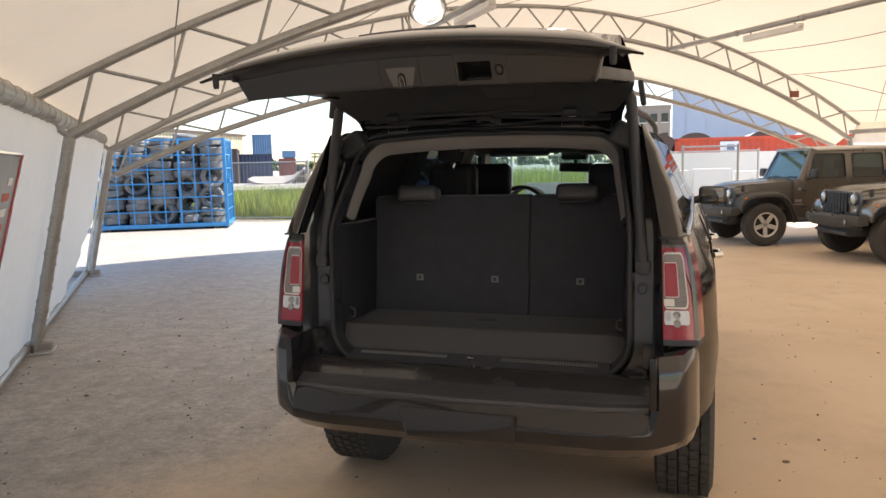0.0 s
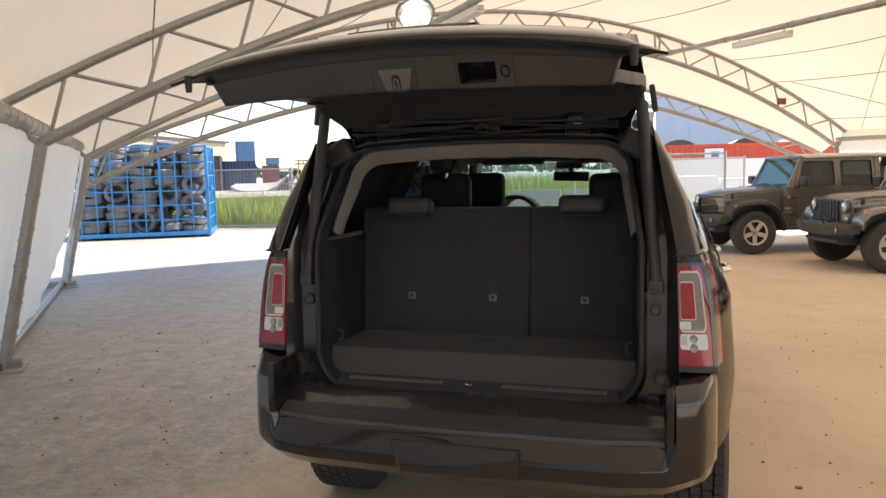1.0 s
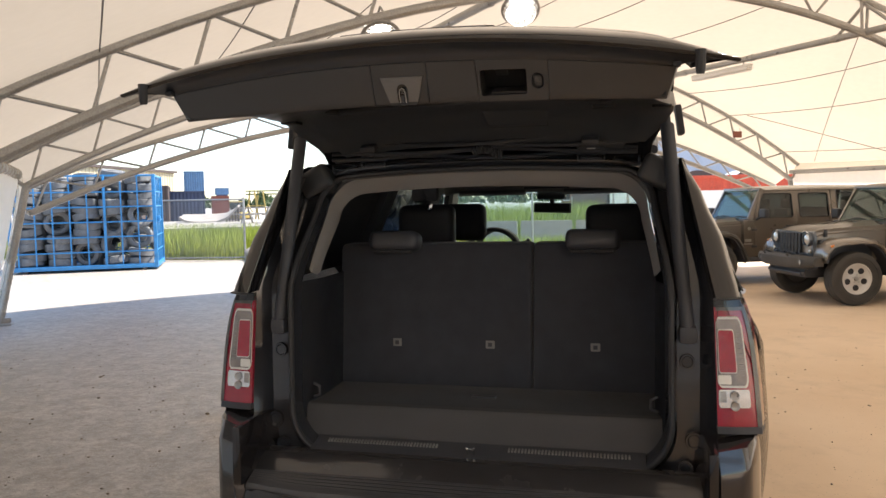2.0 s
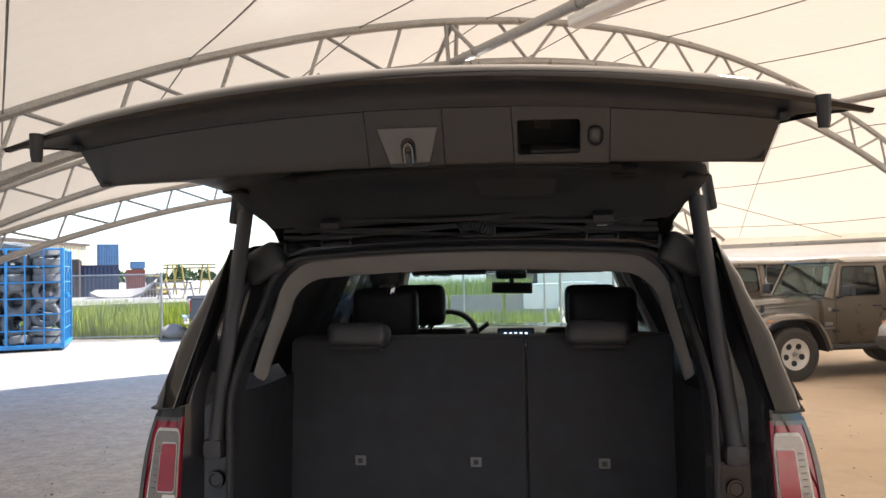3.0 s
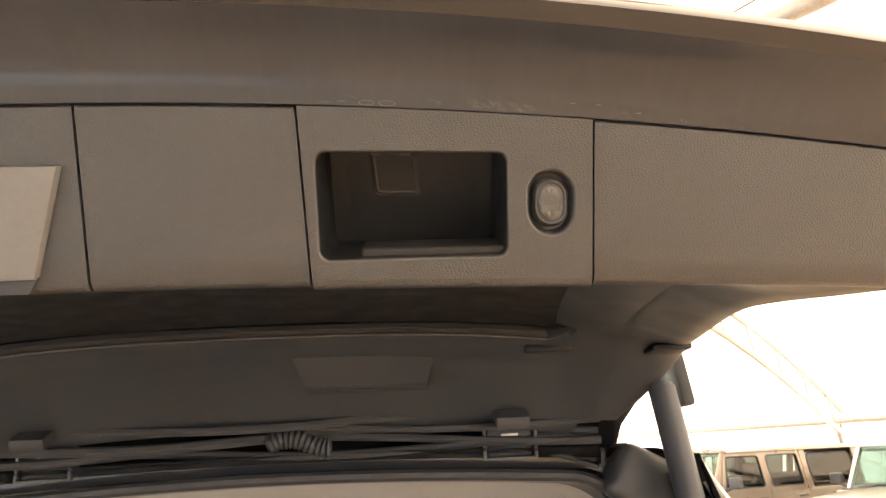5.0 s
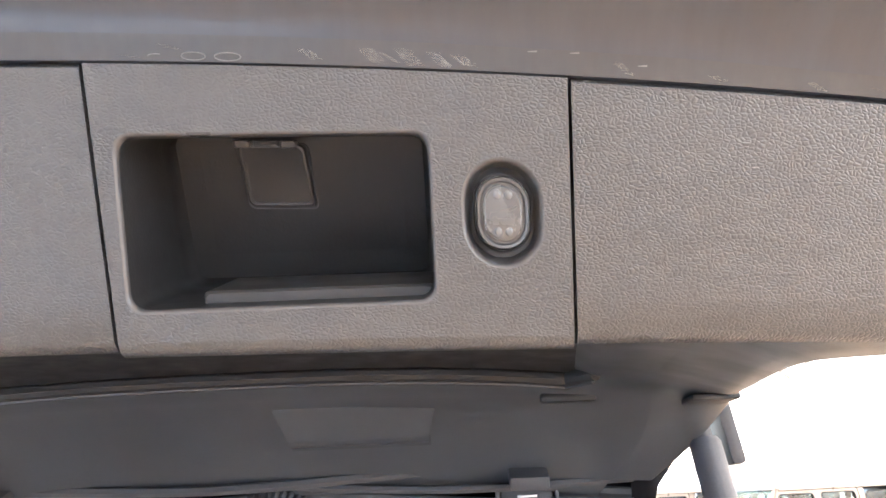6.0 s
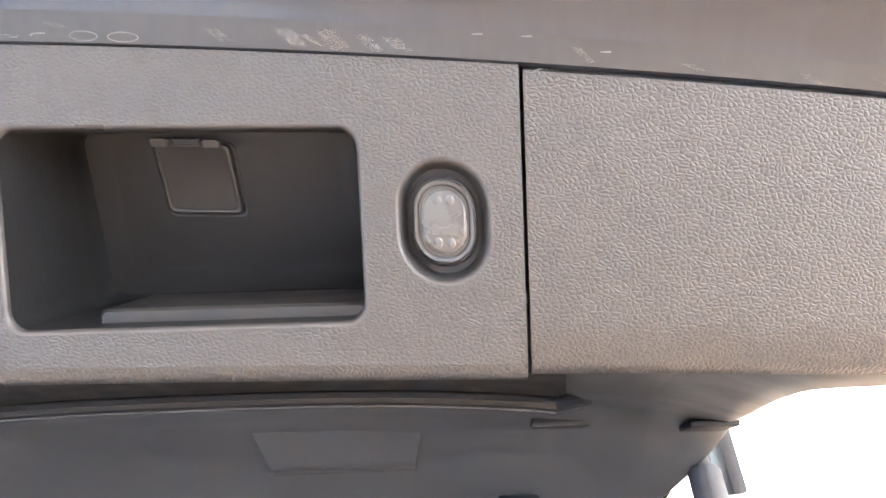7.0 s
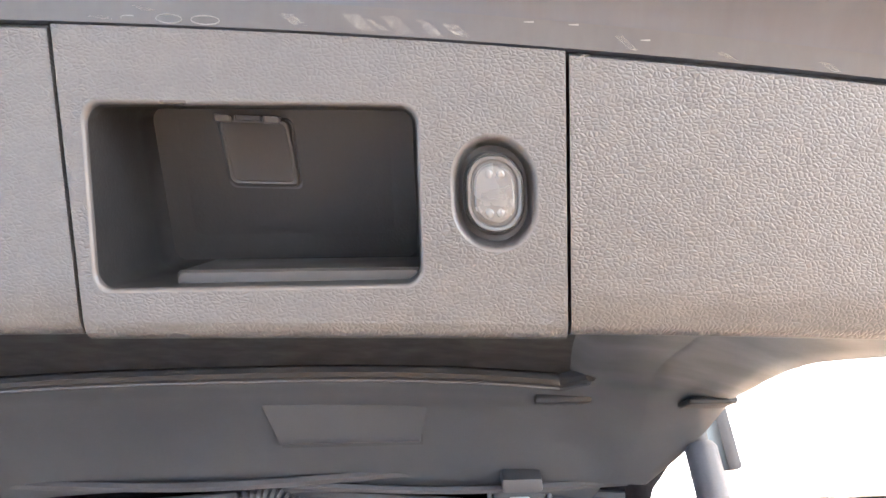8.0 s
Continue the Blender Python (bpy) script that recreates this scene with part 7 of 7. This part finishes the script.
for col in range(5):
    for row in range(3):
        z, n = 0.24, 0
        while z < (2.62 if rng.random() < 0.6 else 2.42):
            upright = rng.random() < 0.24 and z < 2.0
            u, v = 0.38 + col * 0.67 + rng.uniform(-0.05, 0.05), 0.36 + row * 0.64 + rng.uniform(-0.03, 0.03)
            if upright:
                rot = Matrix.Rotation(rng.uniform(-0.5, 0.5), 4, "Z") @ Matrix.Rotation(math.pi / 2 + rng.uniform(-0.25, 0.25), 4, "X")
                spots.append((rk(u, v, z + 0.24), rot))
                z += 0.56
            else:
                rot = Matrix.Rotation(rng.uniform(-0.16, 0.16), 4, "X") @ Matrix.Rotation(rng.uniform(-0.16, 0.16), 4, "Y")
                spots.append((rk(u, v, z + rng.uniform(-0.01, 0.02)), rot))
                z += 0.205
for p, rot in spots[1:]:
    c = copy_thing(first, Matrix.Translation(p) @ RM @ rot)
first.matrix_world = Matrix.Translation(spots[0][0]) @ RM @ spots[0][1]

# ---- chain-link fences ----
def fence(p0, p1, height, label, posts):
    p0, p1 = Vector((*p0, 0)), Vector((*p1, 0))
    d = (p1 - p0)
    ln = d.length
    d.normalize()
    t = thing("chain_link_fence", (p0 + p1) / 2, label, "fence", "fences")
    for k in range(posts):
        q = lerp(p0, p1, k / (posts - 1))
        part("post", tube_bm([q, q + Vector((0, 0, height + 0.05))], 0.032, 8), M["steel"], t)
    for z in (height, 0.08):
        part("rail", tube_bm([p0 + Vector((0, 0, z)), p1 + Vector((0, 0, z))], 0.022, 8), M["steel"], t)
    bm = bmesh.new()
    s = -height
    while s < ln:
        for flip in (0, 1):
            a, b = (s, 0.08), (s + height, height)
            lo, hi = max(0.0, a[0]), min(ln, b[0])
            if hi - lo > 0.05:
                z0, z1 = 0.08 + (lo - s) * (height - 0.08) / height, 0.08 + (hi - s) * (height - 0.08) / height
                if flip:
                    z0, z1 = height + 0.08 - z0, height + 0.08 - z1
                add_tube(bm, [p0 + d * lo + Vector((0, 0, z0)), p0 + d * hi + Vector((0, 0, z1))], 0.0032, 3, False)
        s += 0.085
    m = part("wire_mesh", bm, M["steel"], t)
    m["kind"] = "stuff"
    return t


fence((-24.0, 16.6), (-9.95, 18.05), 1.83, "galvanised chain-link fence along the grass verge", 6)
fence((-6.6, 21.2), (3.4, 20.9), 1.85, "temporary chain-link fence panels on the yard edge", 5)
fence((1.2, 17.4), (2.55, 17.35), 1.95, "chain-link gate leaf standing on the yard", 2)

# ---- grass verge ----
def grass(name, regions, label, seed):
    r = random.Random(seed)
    vs, fs = [], []
    for (x0, x1, y0, y1, n, h) in regions:
        for _ in range(n):
            x, y = r.uniform(x0, x1), r.uniform(y0, y1)
            hh = h * r.uniform(0.45, 1.1)
            an, ln = r.uniform(0, math.pi), r.uniform(-0.22, 0.22)
            dx, dy = math.cos(an) * 0.013, math.sin(an) * 0.013
            bx, by = ln * hh, r.uniform(-0.2, 0.2) * hh
            i = len(vs)
            vs += [(x - dx, y - dy, 0), (x + dx, y + dy, 0), (x + dx * 0.7 + bx * 0.4, y + dy * 0.7 + by * 0.4, hh * 0.6), (x - dx * 0.7 + bx * 0.4, y - dy * 0.7 + by * 0.4, hh * 0.6), (x + bx, y + by, hh)]
            fs += [(i, i + 1, i + 2, i + 3), (i + 3, i + 2, i + 4)]
    me = bpy.data.meshes.new(name)
    me.from_pydata(vs, [], fs)
    me.materials.append(M["grass"])
    return tagged(new(name, me), label, "grass", kind="stuff")


grass("grass", [(-24, -10.05, 18.2, 20.5, 14500, 0.85), (-26, -9, 20.5, 27, 15000, 0.95)], "tall sunlit green and yellow grass behind the fence", 3)
grass("grass", [(-9, 0.5, 27.5, 34, 11000, 1.5), (-5, 1.5, 22, 24, 2500, 0.45)], "tall green weeds beyond the yard", 5)

# ---- yard clutter, containers and buildings beyond ----
def polar(az, dist, z=0.0):
    a = radians(az)
    return Vector((0.85 + dist * math.sin(a), -3.29 + dist * math.cos(a), z))


def container(c, length, turn, mat, label, z=0.0, w=2.44, h=2.6, name="shipping_container"):
    """Corrugated steel box with corner posts and rails."""
    m = Matrix.Translation((c.x, c.y, z)) @ Matrix.Rotation(turn, 4, "Z")
    t = thing(name, (c.x, c.y, z), label, "container", "shipping containers", turn=turn)
    for sy in (-1, 1):
        n = int(length / 0.28)
        pts = []
        for i in range(n):
            x = -length / 2 + 0.1 + (length - 0.2) * i / n
            q = (length - 0.2) / n
            pts += [(x, 0), (x + q * 0.3, 0), (x + q * 0.5, 0.04), (x + q * 0.8, 0.04)]
        rows = [[Vector((x, sy * (w / 2 - 0.05 - o * 0.9), zz)) for x, o in pts] for zz in (0.12, h - 0.1)]
        part("side_wall", loft_bm(rows, closed=False), M[mat], t, local=True)
    for sx in (-1, 1):
        n = 8
        pts = []
        for i in range(n):
            y = -w / 2 + 0.1 + (w - 0.2) * i / n
            q = (w - 0.2) / n
            pts += [(y, 0), (y + q * 0.3, 0), (y + q * 0.5, 0.04), (y + q * 0.8, 0.04)]
        part("end_wall", loft_bm([[Vector((sx * (length / 2 - 0.05 - o), y, zz)) for y, o in pts] for zz in (0.12, h - 0.1)], closed=False), M[mat], t, local=True)
        for sy in (-1, 1):
            part("corner_post", box_bm((sx * (length / 2 - 0.06), sy * (w / 2 - 0.06), h / 2), (0.13, 0.13, h), 0.01), M[mat], t, local=True)
    for zz in (0.08, h - 0.06):
        for sy in (-1, 1):
            part("rail", box_bm((0, sy * (w / 2 - 0.05), zz), (length, 0.11, 0.14), 0.01), M[mat], t, local=True)
        for sx in (-1, 1):
            part("rail", box_bm((sx * (length / 2 - 0.05), 0, zz), (0.11, w, 0.14), 0.01), M[mat], t, local=True)
    part("top_sheet", box_bm((0, 0, h - 0.05), (length - 0.1, w - 0.1, 0.03), 0.0), M[mat], t, local=True)
    return t


red = container(Vector((7.3, 36.2, 0)), 12.2, radians(-4), "red", "faded red shipping container behind a white wall")
part("sign_plate", box_bm((-3.6, -1.235, 2.05), (0.85, 0.03, 0.70), 0.01), M["sign"], red, "white sign with a plain blue mark", local=True)
part("sign_mark", box_bm((-3.55, -1.255, 2.12), (0.34, 0.01, 0.26), 0.004), M["midblue"], red, local=True)
END = radians(120)                          # seen end on from the tent
container(polar(-30.75, 75), 6.1, END, "navy", "navy shipping container in the far yard", w=2.7, h=2.9)
container(polar(-30.1, 104), 6.1, END, "navy", "navy shipping container under a blue one", h=3.4)
container(polar(-30.1, 104), 6.1, END, "midblue", "blue shipping container stacked above another", z=3.4, h=2.5)
container(polar(-32.8, 70), 6.1, END, "brown", "dark brown steel container in the far yard", h=3.3)
container(polar(-28.35, 120), 6.1, END, "rust", "rust-red shipping container in the far yard", h=2.9)
container(polar(-28.2, 190), 6.1, END, "navy", "navy shipping container far across the yard", h=3.9)
container(polar(-28.2, 190), 6.1, END, "midblue", "blue shipping container far across the yard", z=3.9, w=3.1, h=1.6)
container(polar(-34.6, 62), 6.1, END, "brown", "dark brown steel skip in the far yard", h=2.2)

# long beige shed with ribbed cladding
c0, d0 = polar(-31.45, 92), (polar(-37.2, 75.7) - polar(-31.45, 92)).normalized()
n0 = Vector((-d0.y, d0.x, 0))
if n0.dot(c0) < 0:
    n0 = -n0
shed = thing("industrial_shed", c0 + d0 * 12, "long beige industrial shed with ribbed cladding", "building")
for a, b, nm in ((c0, c0 + d0 * 26, "long_wall"), (c0 + n0 * 0.01, c0 + n0 * 12, "end_wall")):
    dd = (b - a).normalized()
    nn = Vector((-dd.y, dd.x, 0))
    n = int((b - a).length / 0.6)
    pts = []
    for i in range(n):
        s = (b - a).length * i / n
        pts += [(s, 0), (s + 0.4, 0), (s + 0.45, 0.06), (s + 0.55, 0.06)]
    part(nm, loft_bm([[a + dd * s + nn * o + Vector((0, 0, z)) for s, o in pts] for z in (0, 5.3)], closed=False), M["beige"], shed)
part("roof", slab_bm([c0 - d0 * 0.3 - n0 * 0.3 + Vector((0, 0, 5.3)), c0 + d0 * 26 - n0 * 0.3 + Vector((0, 0, 5.3)), c0 + d0 * 26 + n0 * 12 + Vector((0, 0, 5.3)), c0 - d0 * 0.3 + n0 * 12 + Vector((0, 0, 5.3))], (0, 0, 0.25)), M["brown"], shed)
part("shed_door", box_bm(c0 + d0 * 9 + Vector((0, -0.1, 1.6)), (3.4, 0.1, 3.2), 0.02, Matrix.Rotation(math.atan2(d0.y, d0.x), 4, "Z")), M["brown"], shed)

# curved skate ramp standing on a long low platform
rows = []
for i in range(25):
    u = i / 24
    p = lerp(polar(-31.27, 42.2), polar(-27.19, 42.2), u)
    near = spline([(0, 1.06), (0.15, 0.84), (0.33, 0.78), (0.62, 0.78), (0.80, 0.98), (0.92, 1.30), (1.0, 1.60)], u)
    far = spline([(0, 1.16), (0.55, 1.16), (0.75, 1.20), (0.9, 1.42), (1.0, 1.68)], u)
    rows.append([p + Vector((0, 0, near)), p + Vector((-0.5, 1.1, lerp(near, far, 0.35))), p + Vector((-1.0, 2.2, far)), p + Vector((-1.0, 2.25, far - 0.12)), p + Vector((0, 0.02, max(0.74, near - 0.14)))])
ramp = thing("skate_ramp", polar(-31.27, 42.2, 0.75), "pale curved skate ramp standing on a platform", "ramp")
part("riding_surface", loft_bm(rows), M["concrete"], ramp)
for k in range(5):
    p = lerp(polar(-31.27, 42.2), polar(-27.19, 42.2), 0.80 + 0.05 * k) + Vector((0, 0.06, 0))
    z = spline([(0.80, 0.98), (0.92, 1.30), (1.0, 1.60)], 0.80 + 0.05 * k) - 0.1
    part("side_post", box_bm(p + Vector((0, 0, (z + 0.75) / 2)), (0.10, 0.08, z - 0.75), 0.01), M["brown"], ramp, "dark ramp frame post")
solo("concrete_ledge", slab_bm([polar(-42, 33), polar(-21, 33), polar(-21, 47), polar(-42, 47)], (0, 0, 0.75)), M["concrete"], "long low concrete platform behind the grass", "ledge")
for k, x in enumerate((-4.6, -2.5, -0.4)):
    bm = slab_bm([(x, 26.0, 0), (x, 26.55, 0), (x, 26.38, 0.45), (x, 26.36, 0.82), (x, 26.19, 0.82), (x, 26.17, 0.45)], (1.95, 0, 0))
    solo("concrete_barrier", bm, M["concrete"], "pale concrete road barrier on the yard", "barrier", "concrete barriers")

# white wall, white bins and rounded white shelters behind the parked cars
solo("yard_wall", slab_bm([(0.95, 33.4, 0), (14.0, 31.9, 0), (14.0, 32.2, 0), (0.95, 33.7, 0)], (0, 0, 1.88)), M["white"], "white painted yard wall", "wall")
for x, y, w, h in ((0.9, 26.6, 1.3, 1.15), (2.35, 26.4, 1.25, 1.2), (3.75, 26.2, 1.2, 1.1)):
    t = thing("white_bin", (x, y, 0), "white plastic pallet bin on the yard", "bin", "white bins")
    part("tub", box_bm((x, y, h / 2 + 0.06), (w, 1.0, h - 0.1), 0.05), M["white"], t)
    part("lid", box_bm((x, y, h + 0.02), (w + 0.05, 1.05, 0.06), 0.02), M["white"], t)
    for k in (-1, 0, 1):
        part("foot", box_bm((x + k * w * 0.4, y, 0.04), (0.14, 0.9, 0.08), 0.01), M["concrete"], t)
for x, y, r in ((0.2, 46.0, 1.45), (2.4, 46.0, 1.45), (9.6, 45.2, 1.5), (6.6, 47.5, 1.5)):
    t = thing("arched_shelter", (x, y, 0), "white arched storage shelter with a dark end", "shelter", "arched shelters")
    o = [(math.cos(radians(180 * i / 16)), math.sin(radians(180 * i / 16))) for i in range(17)]
    part("cover", loft_bm([[Vector((x + c * r, y + yy, 1.75 + s * r)) for c, s in o] for yy in (0.1, 6.0)], closed=False), M["white"], t)
    part("end_panel", slab_bm([(x + c * r, y, 1.75 + s * r) for c, s in o] + [(x - r, y, 0), (x + r, y, 0)], (0, 0.06, 0)), M["brown"], t)
    for sx in (-1, 1):
        part("side_sheet", box_bm((x + sx * r, y + 3.0, 0.875), (0.05, 6.0, 1.75), 0.0), M["white"], t)

hall = thing("grey_hall", (12, 82, 0), "large plain grey-blue industrial hall", "building")
part("front_wall", box_bm((16.0, 84, 6.0), (29.6, 0.4, 12.0), 0.0), M["grey_blue"], hall)
part("side_wall", box_bm((1.4, 92, 6.0), (0.4, 16, 12.0), 0.0), M["grey_blue"], hall)
part("roof", box_bm((16.0, 92, 12.1), (30.2, 17, 0.3), 0.02), M["white"], hall)
for k in range(14):
    part("wall_rib", box_bm((2.6 + 2.1 * k, 83.77, 6.0), (0.08, 0.06, 12.0), 0.0), M["grey_blue"], hall)
flats = thing("apartment_block", (-1.0, 118, 0), "brick and grey apartment block with rows of windows", "building")
part("upper_walls", box_bm((-2.2, 120, 7.2), (6.4, 8, 4.4), 0.0), M["concrete"], flats)
part("lower_walls", box_bm((-2.2, 120, 2.5), (6.4, 8, 5.0), 0.0), M["brick"], flats)
part("parapet", box_bm((-2.2, 120, 9.5), (6.7, 8.3, 0.25), 0.0), M["concrete"], flats)
for fl_ in range(3):
    for k in range(4):
        wn_ = part("window", box_bm((-4.6 + 1.6 * k, 115.96, 1.9 + 2.9 * fl_), (1.0, 0.10, 1.3), 0.0), M["tint"], flats, "dark window")
        part("frame", box_bm((-4.6 + 1.6 * k, 115.93, 1.22 + 2.9 * fl_), (1.16, 0.14, 0.10), 0.0), M["white"], wn_)

# yellow loader and steel gantry on the far yard
c = polar(-27.08, 63.2)
t = thing("yellow_machine", c, "yellow loader far across the yard", "machine")
part("chassis", box_bm(c + Vector((0, 0, 0.75)), (1.3, 1.9, 0.5), 0.1), M["yellow"], t)
part("cab", box_bm(c + Vector((-0.2, 0, 1.4)), (0.7, 0.9, 0.8), 0.08), M["tint"], t)
part("cab_roof", box_bm(c + Vector((-0.2, 0, 1.85)), (0.8, 1.0, 0.08), 0.03), M["yellow"], t)
part("boom", tube_bm([c + Vector((0.4, 0, 1.0)), c + Vector((0.8, 0, 1.6)), c + Vector((1.2, 0, 1.0))], 0.06, 8), M["yellow"], t)
for sx in (-0.45, 0.45):
    for sy in (-1, 1):
        part("wheel", lathe_bm([(0.0, -0.12), (0.4, -0.12), (0.45, 0.0), (0.4, 0.12), (0.0, 0.12)], Matrix.Translation(c + Vector((sx, sy * 0.7, 0.45))) @ Matrix.Rotation(math.pi / 2, 4, "X"), 16), M["old_tyre"], t)
a, b = polar(-26.1, 65.2), polar(-23.74, 65.2)
t = thing("steel_gantry", a, "yellow and green steel gantry far across the yard", "gantry")
for p in (a, lerp(a, b, 0.25), b):
    for e in (-0.35, 0.35):
        part("post", tube_bm([p + Vector((e * 1.6, 0, 0)), p + Vector((e * 0.6, 0, 2.7))], 0.07, 6), M["yellow"], t, "yellow gantry post")
    part("cross_bar", tube_bm([p + Vector((-0.4, 0, 1.5)), p + Vector((0.4, 0, 1.5))], 0.05, 6), M["yellow"], t)
for z in (2.72, 2.45):
    part("beam", tube_bm([lerp(a, b, -0.2) + Vector((0, 0, z)), lerp(a, b, 1.3) + Vector((0, 0, z))], 0.05, 6), M["leaf"], t, "dark green beam")

# picnic table by the ledge
c = polar(-25.78, 38.2, 0.75)
t = thing("picnic_table", c, "weathered wooden picnic table on the platform", "table")
for k in range(4):
    part("board", box_bm(c + Vector((0, -0.3 + 0.2 * k, 0.74)), (1.8, 0.18, 0.05), 0.01), M["concrete"], t)
for sy in (-0.75, 0.75):
    part("bench", box_bm(c + Vector((0, sy, 0.44)), (1.8, 0.26, 0.05), 0.01), M["concrete"], t)
for sx in (-0.6, 0.6):
    for sy in (-1, 1):
        part("leg", tube_bm([c + Vector((sx, sy * 0.6, 0)), c + Vector((sx, sy * 0.15, 0.72))], 0.04, 6), M["concrete"], t)
    part("brace", tube_bm([c + Vector((sx, -0.78, 0.41)), c + Vector((sx, 0.78, 0.41))], 0.035, 6), M["concrete"], t)

# pale boulder by the fence end
rng = random.Random(8)
bm = bmesh.new()
bmesh.ops.create_icosphere(bm, subdivisions=3, radius=0.38)
for v in bm.verts:
    v.co = Vector((v.co.x * 1.0, v.co.y, v.co.z * 0.62)) * (1 + 0.22 * noise.noise(v.co * 3.1)) + Vector((-9.63, 18.2, 0.17))
solo("boulder", bm, M["concrete"], "pale rough boulder at the end of the fence", "rock")

# ---- pickup truck outside ----
PT = radians(28)
pk = thing("pickup_truck", (-6.9, 19.4, 0), "blue and silver pickup truck parked outside", "car", turn=PT)


def pk_part(name, bm, mat, lab="", par=None):
    return part(name, bm, M[mat], par or pk, lab, local=True)


pk_part("bed", slab_bm([(-2.6, -0.92, 0.55), (-0.6, -0.92, 0.50), (-0.6, -0.92, 1.12), (-2.6, -0.92, 1.12)], (0, 1.84, 0)), "jeep_slate")
pk_part("cab_lower", slab_bm([(-0.6, -0.93, 0.45), (2.6, -0.93, 0.48), (2.7, -0.93, 0.9), (2.5, -0.93, 1.12), (1.3, -0.93, 1.18), (-0.6, -0.93, 1.15)], (0, 1.86, 0)), "midblue")
pk_part("cab_roof", box_bm((0.3, 0, 1.80), (1.5, 1.35, 0.07), 0.03), "midblue")
for sy in (-1, 1):
    pk_part("side_window", slab_bm([(-0.5, sy * 0.88, 1.17), (1.15, sy * 0.88, 1.17), (0.85, sy * 0.70, 1.77), (-0.45, sy * 0.70, 1.77)], (0, sy * 0.01, 0)), "jeep_glass", "smoked side window")
    pk_part("bed_rail", tube_bm([(-2.6, sy * 0.90, 1.14), (-0.6, sy * 0.90, 1.14)], 0.04, 8), "black")
    pk_part("tail_lamp", box_bm((-2.61, sy * 0.84, 0.95), (0.05, 0.14, 0.34), 0.02), "red_lens", "red tail lamp")
    for x in (-1.65, 1.75):
        m = Matrix.Translation((x, sy * 0.85, 0.38)) @ Matrix.Rotation(-sy * math.pi / 2, 4, "X")
        w = pk_part("wheel", lathe_bm([(0.0, 0.05), (0.05, 0.06), (0.2, 0.03), (0.24, 0.09), (0.24, -0.1), (0.0, -0.1)], m, 24), "satin")
        pk_part("tyre", lathe_bm([(0.24, -0.11), (0.33, -0.12), (0.375, -0.08), (0.38, 0.08), (0.33, 0.12), (0.24, 0.11)], m, 28, True), "tyre", "", w)
pk_part("tailgate", box_bm((-2.61, 0, 0.86), (0.05, 1.55, 0.50), 0.02), "jeep_slate")
pk_part("rear_bumper", box_bm((-2.72, 0, 0.55), (0.16, 1.8, 0.20), 0.04), "chrome", "chrome rear bumper")
pk_part("windscreen", slab_bm([(1.25, -0.80, 1.18), (1.25, 0.80, 1.18), (0.92, 0.66, 1.77), (0.92, -0.66, 1.77)], (0.01, 0, 0.01)), "jeep_glass")
pk_part("rear_window", slab_bm([(-0.58, -0.75, 1.17), (-0.58, 0.75, 1.17), (-0.48, 0.64, 1.77), (-0.48, -0.64, 1.77)], (-0.01, 0, 0)), "jeep_glass")

# ---- far tree line ----
rng = random.Random(21)
vs, fs = [], []
for k in range(150):
    az = rng.uniform(-70, 25)
    c = polar(az, rng.uniform(260, 420))
    hh, rr = rng.uniform(2.5, 6.0), rng.uniform(2.5, 6)
    for _ in range(70):
        u, v, w = rng.gauss(0, 0.45), rng.gauss(0, 0.45), rng.random() ** 0.8
        p = c + Vector((u * rr, v * rr, w * hh * (1 - 0.5 * min(1, u * u + v * v))))
        e = rng.uniform(0.4, 1.0)
        a = rng.uniform(0, math.pi)
        i = len(vs)
        du, dv = Vector((math.cos(a), math.sin(a), rng.uniform(-0.4, 0.4))) * e, Vector((rng.uniform(-0.4, 0.4), rng.uniform(-0.4, 0.4), 1)) * e
        vs += [p - du - dv, p + du - dv * 0.6, p + dv, p - du * 0.8 + dv * 0.5]
        fs.append((i, i + 1, i + 2, i + 3))
me = bpy.data.meshes.new("far_trees")
me.from_pydata([tuple(v) for v in vs], [], fs)
me.materials.append(M["leaf"])
tagged(new("far_trees", me), "low dark green tree line on the horizon", "trees", kind="stuff")


# ---- loose pebbles on the tent floor ----
rng = random.Random(29)
bm = bmesh.new()
for i in range(900):
    far = rng.random()
    x, y, r = rng.uniform(-6.0, 7.0), rng.uniform(-1.8, 9.0) * (0.35 + 0.65 * far), rng.uniform(0.003, 0.010) * (1.7 if rng.random() < 0.06 else 1.0)
    g = bmesh.ops.create_icosphere(bm, subdivisions=1, radius=r)
    sx, sy, sz = rng.uniform(0.7, 1.3), rng.uniform(0.7, 1.3), rng.uniform(0.4, 0.8)
    for v in g["verts"]:
        v.co = Vector((x + v.co.x * sx, y + v.co.y * sy, r * 0.3 + v.co.z * sz))
solo("pebbles", bm, M["pebble"], "loose dark pebbles scattered on the dirt floor", "pebbles", kind="stuff", origin=(0, 0, 0))
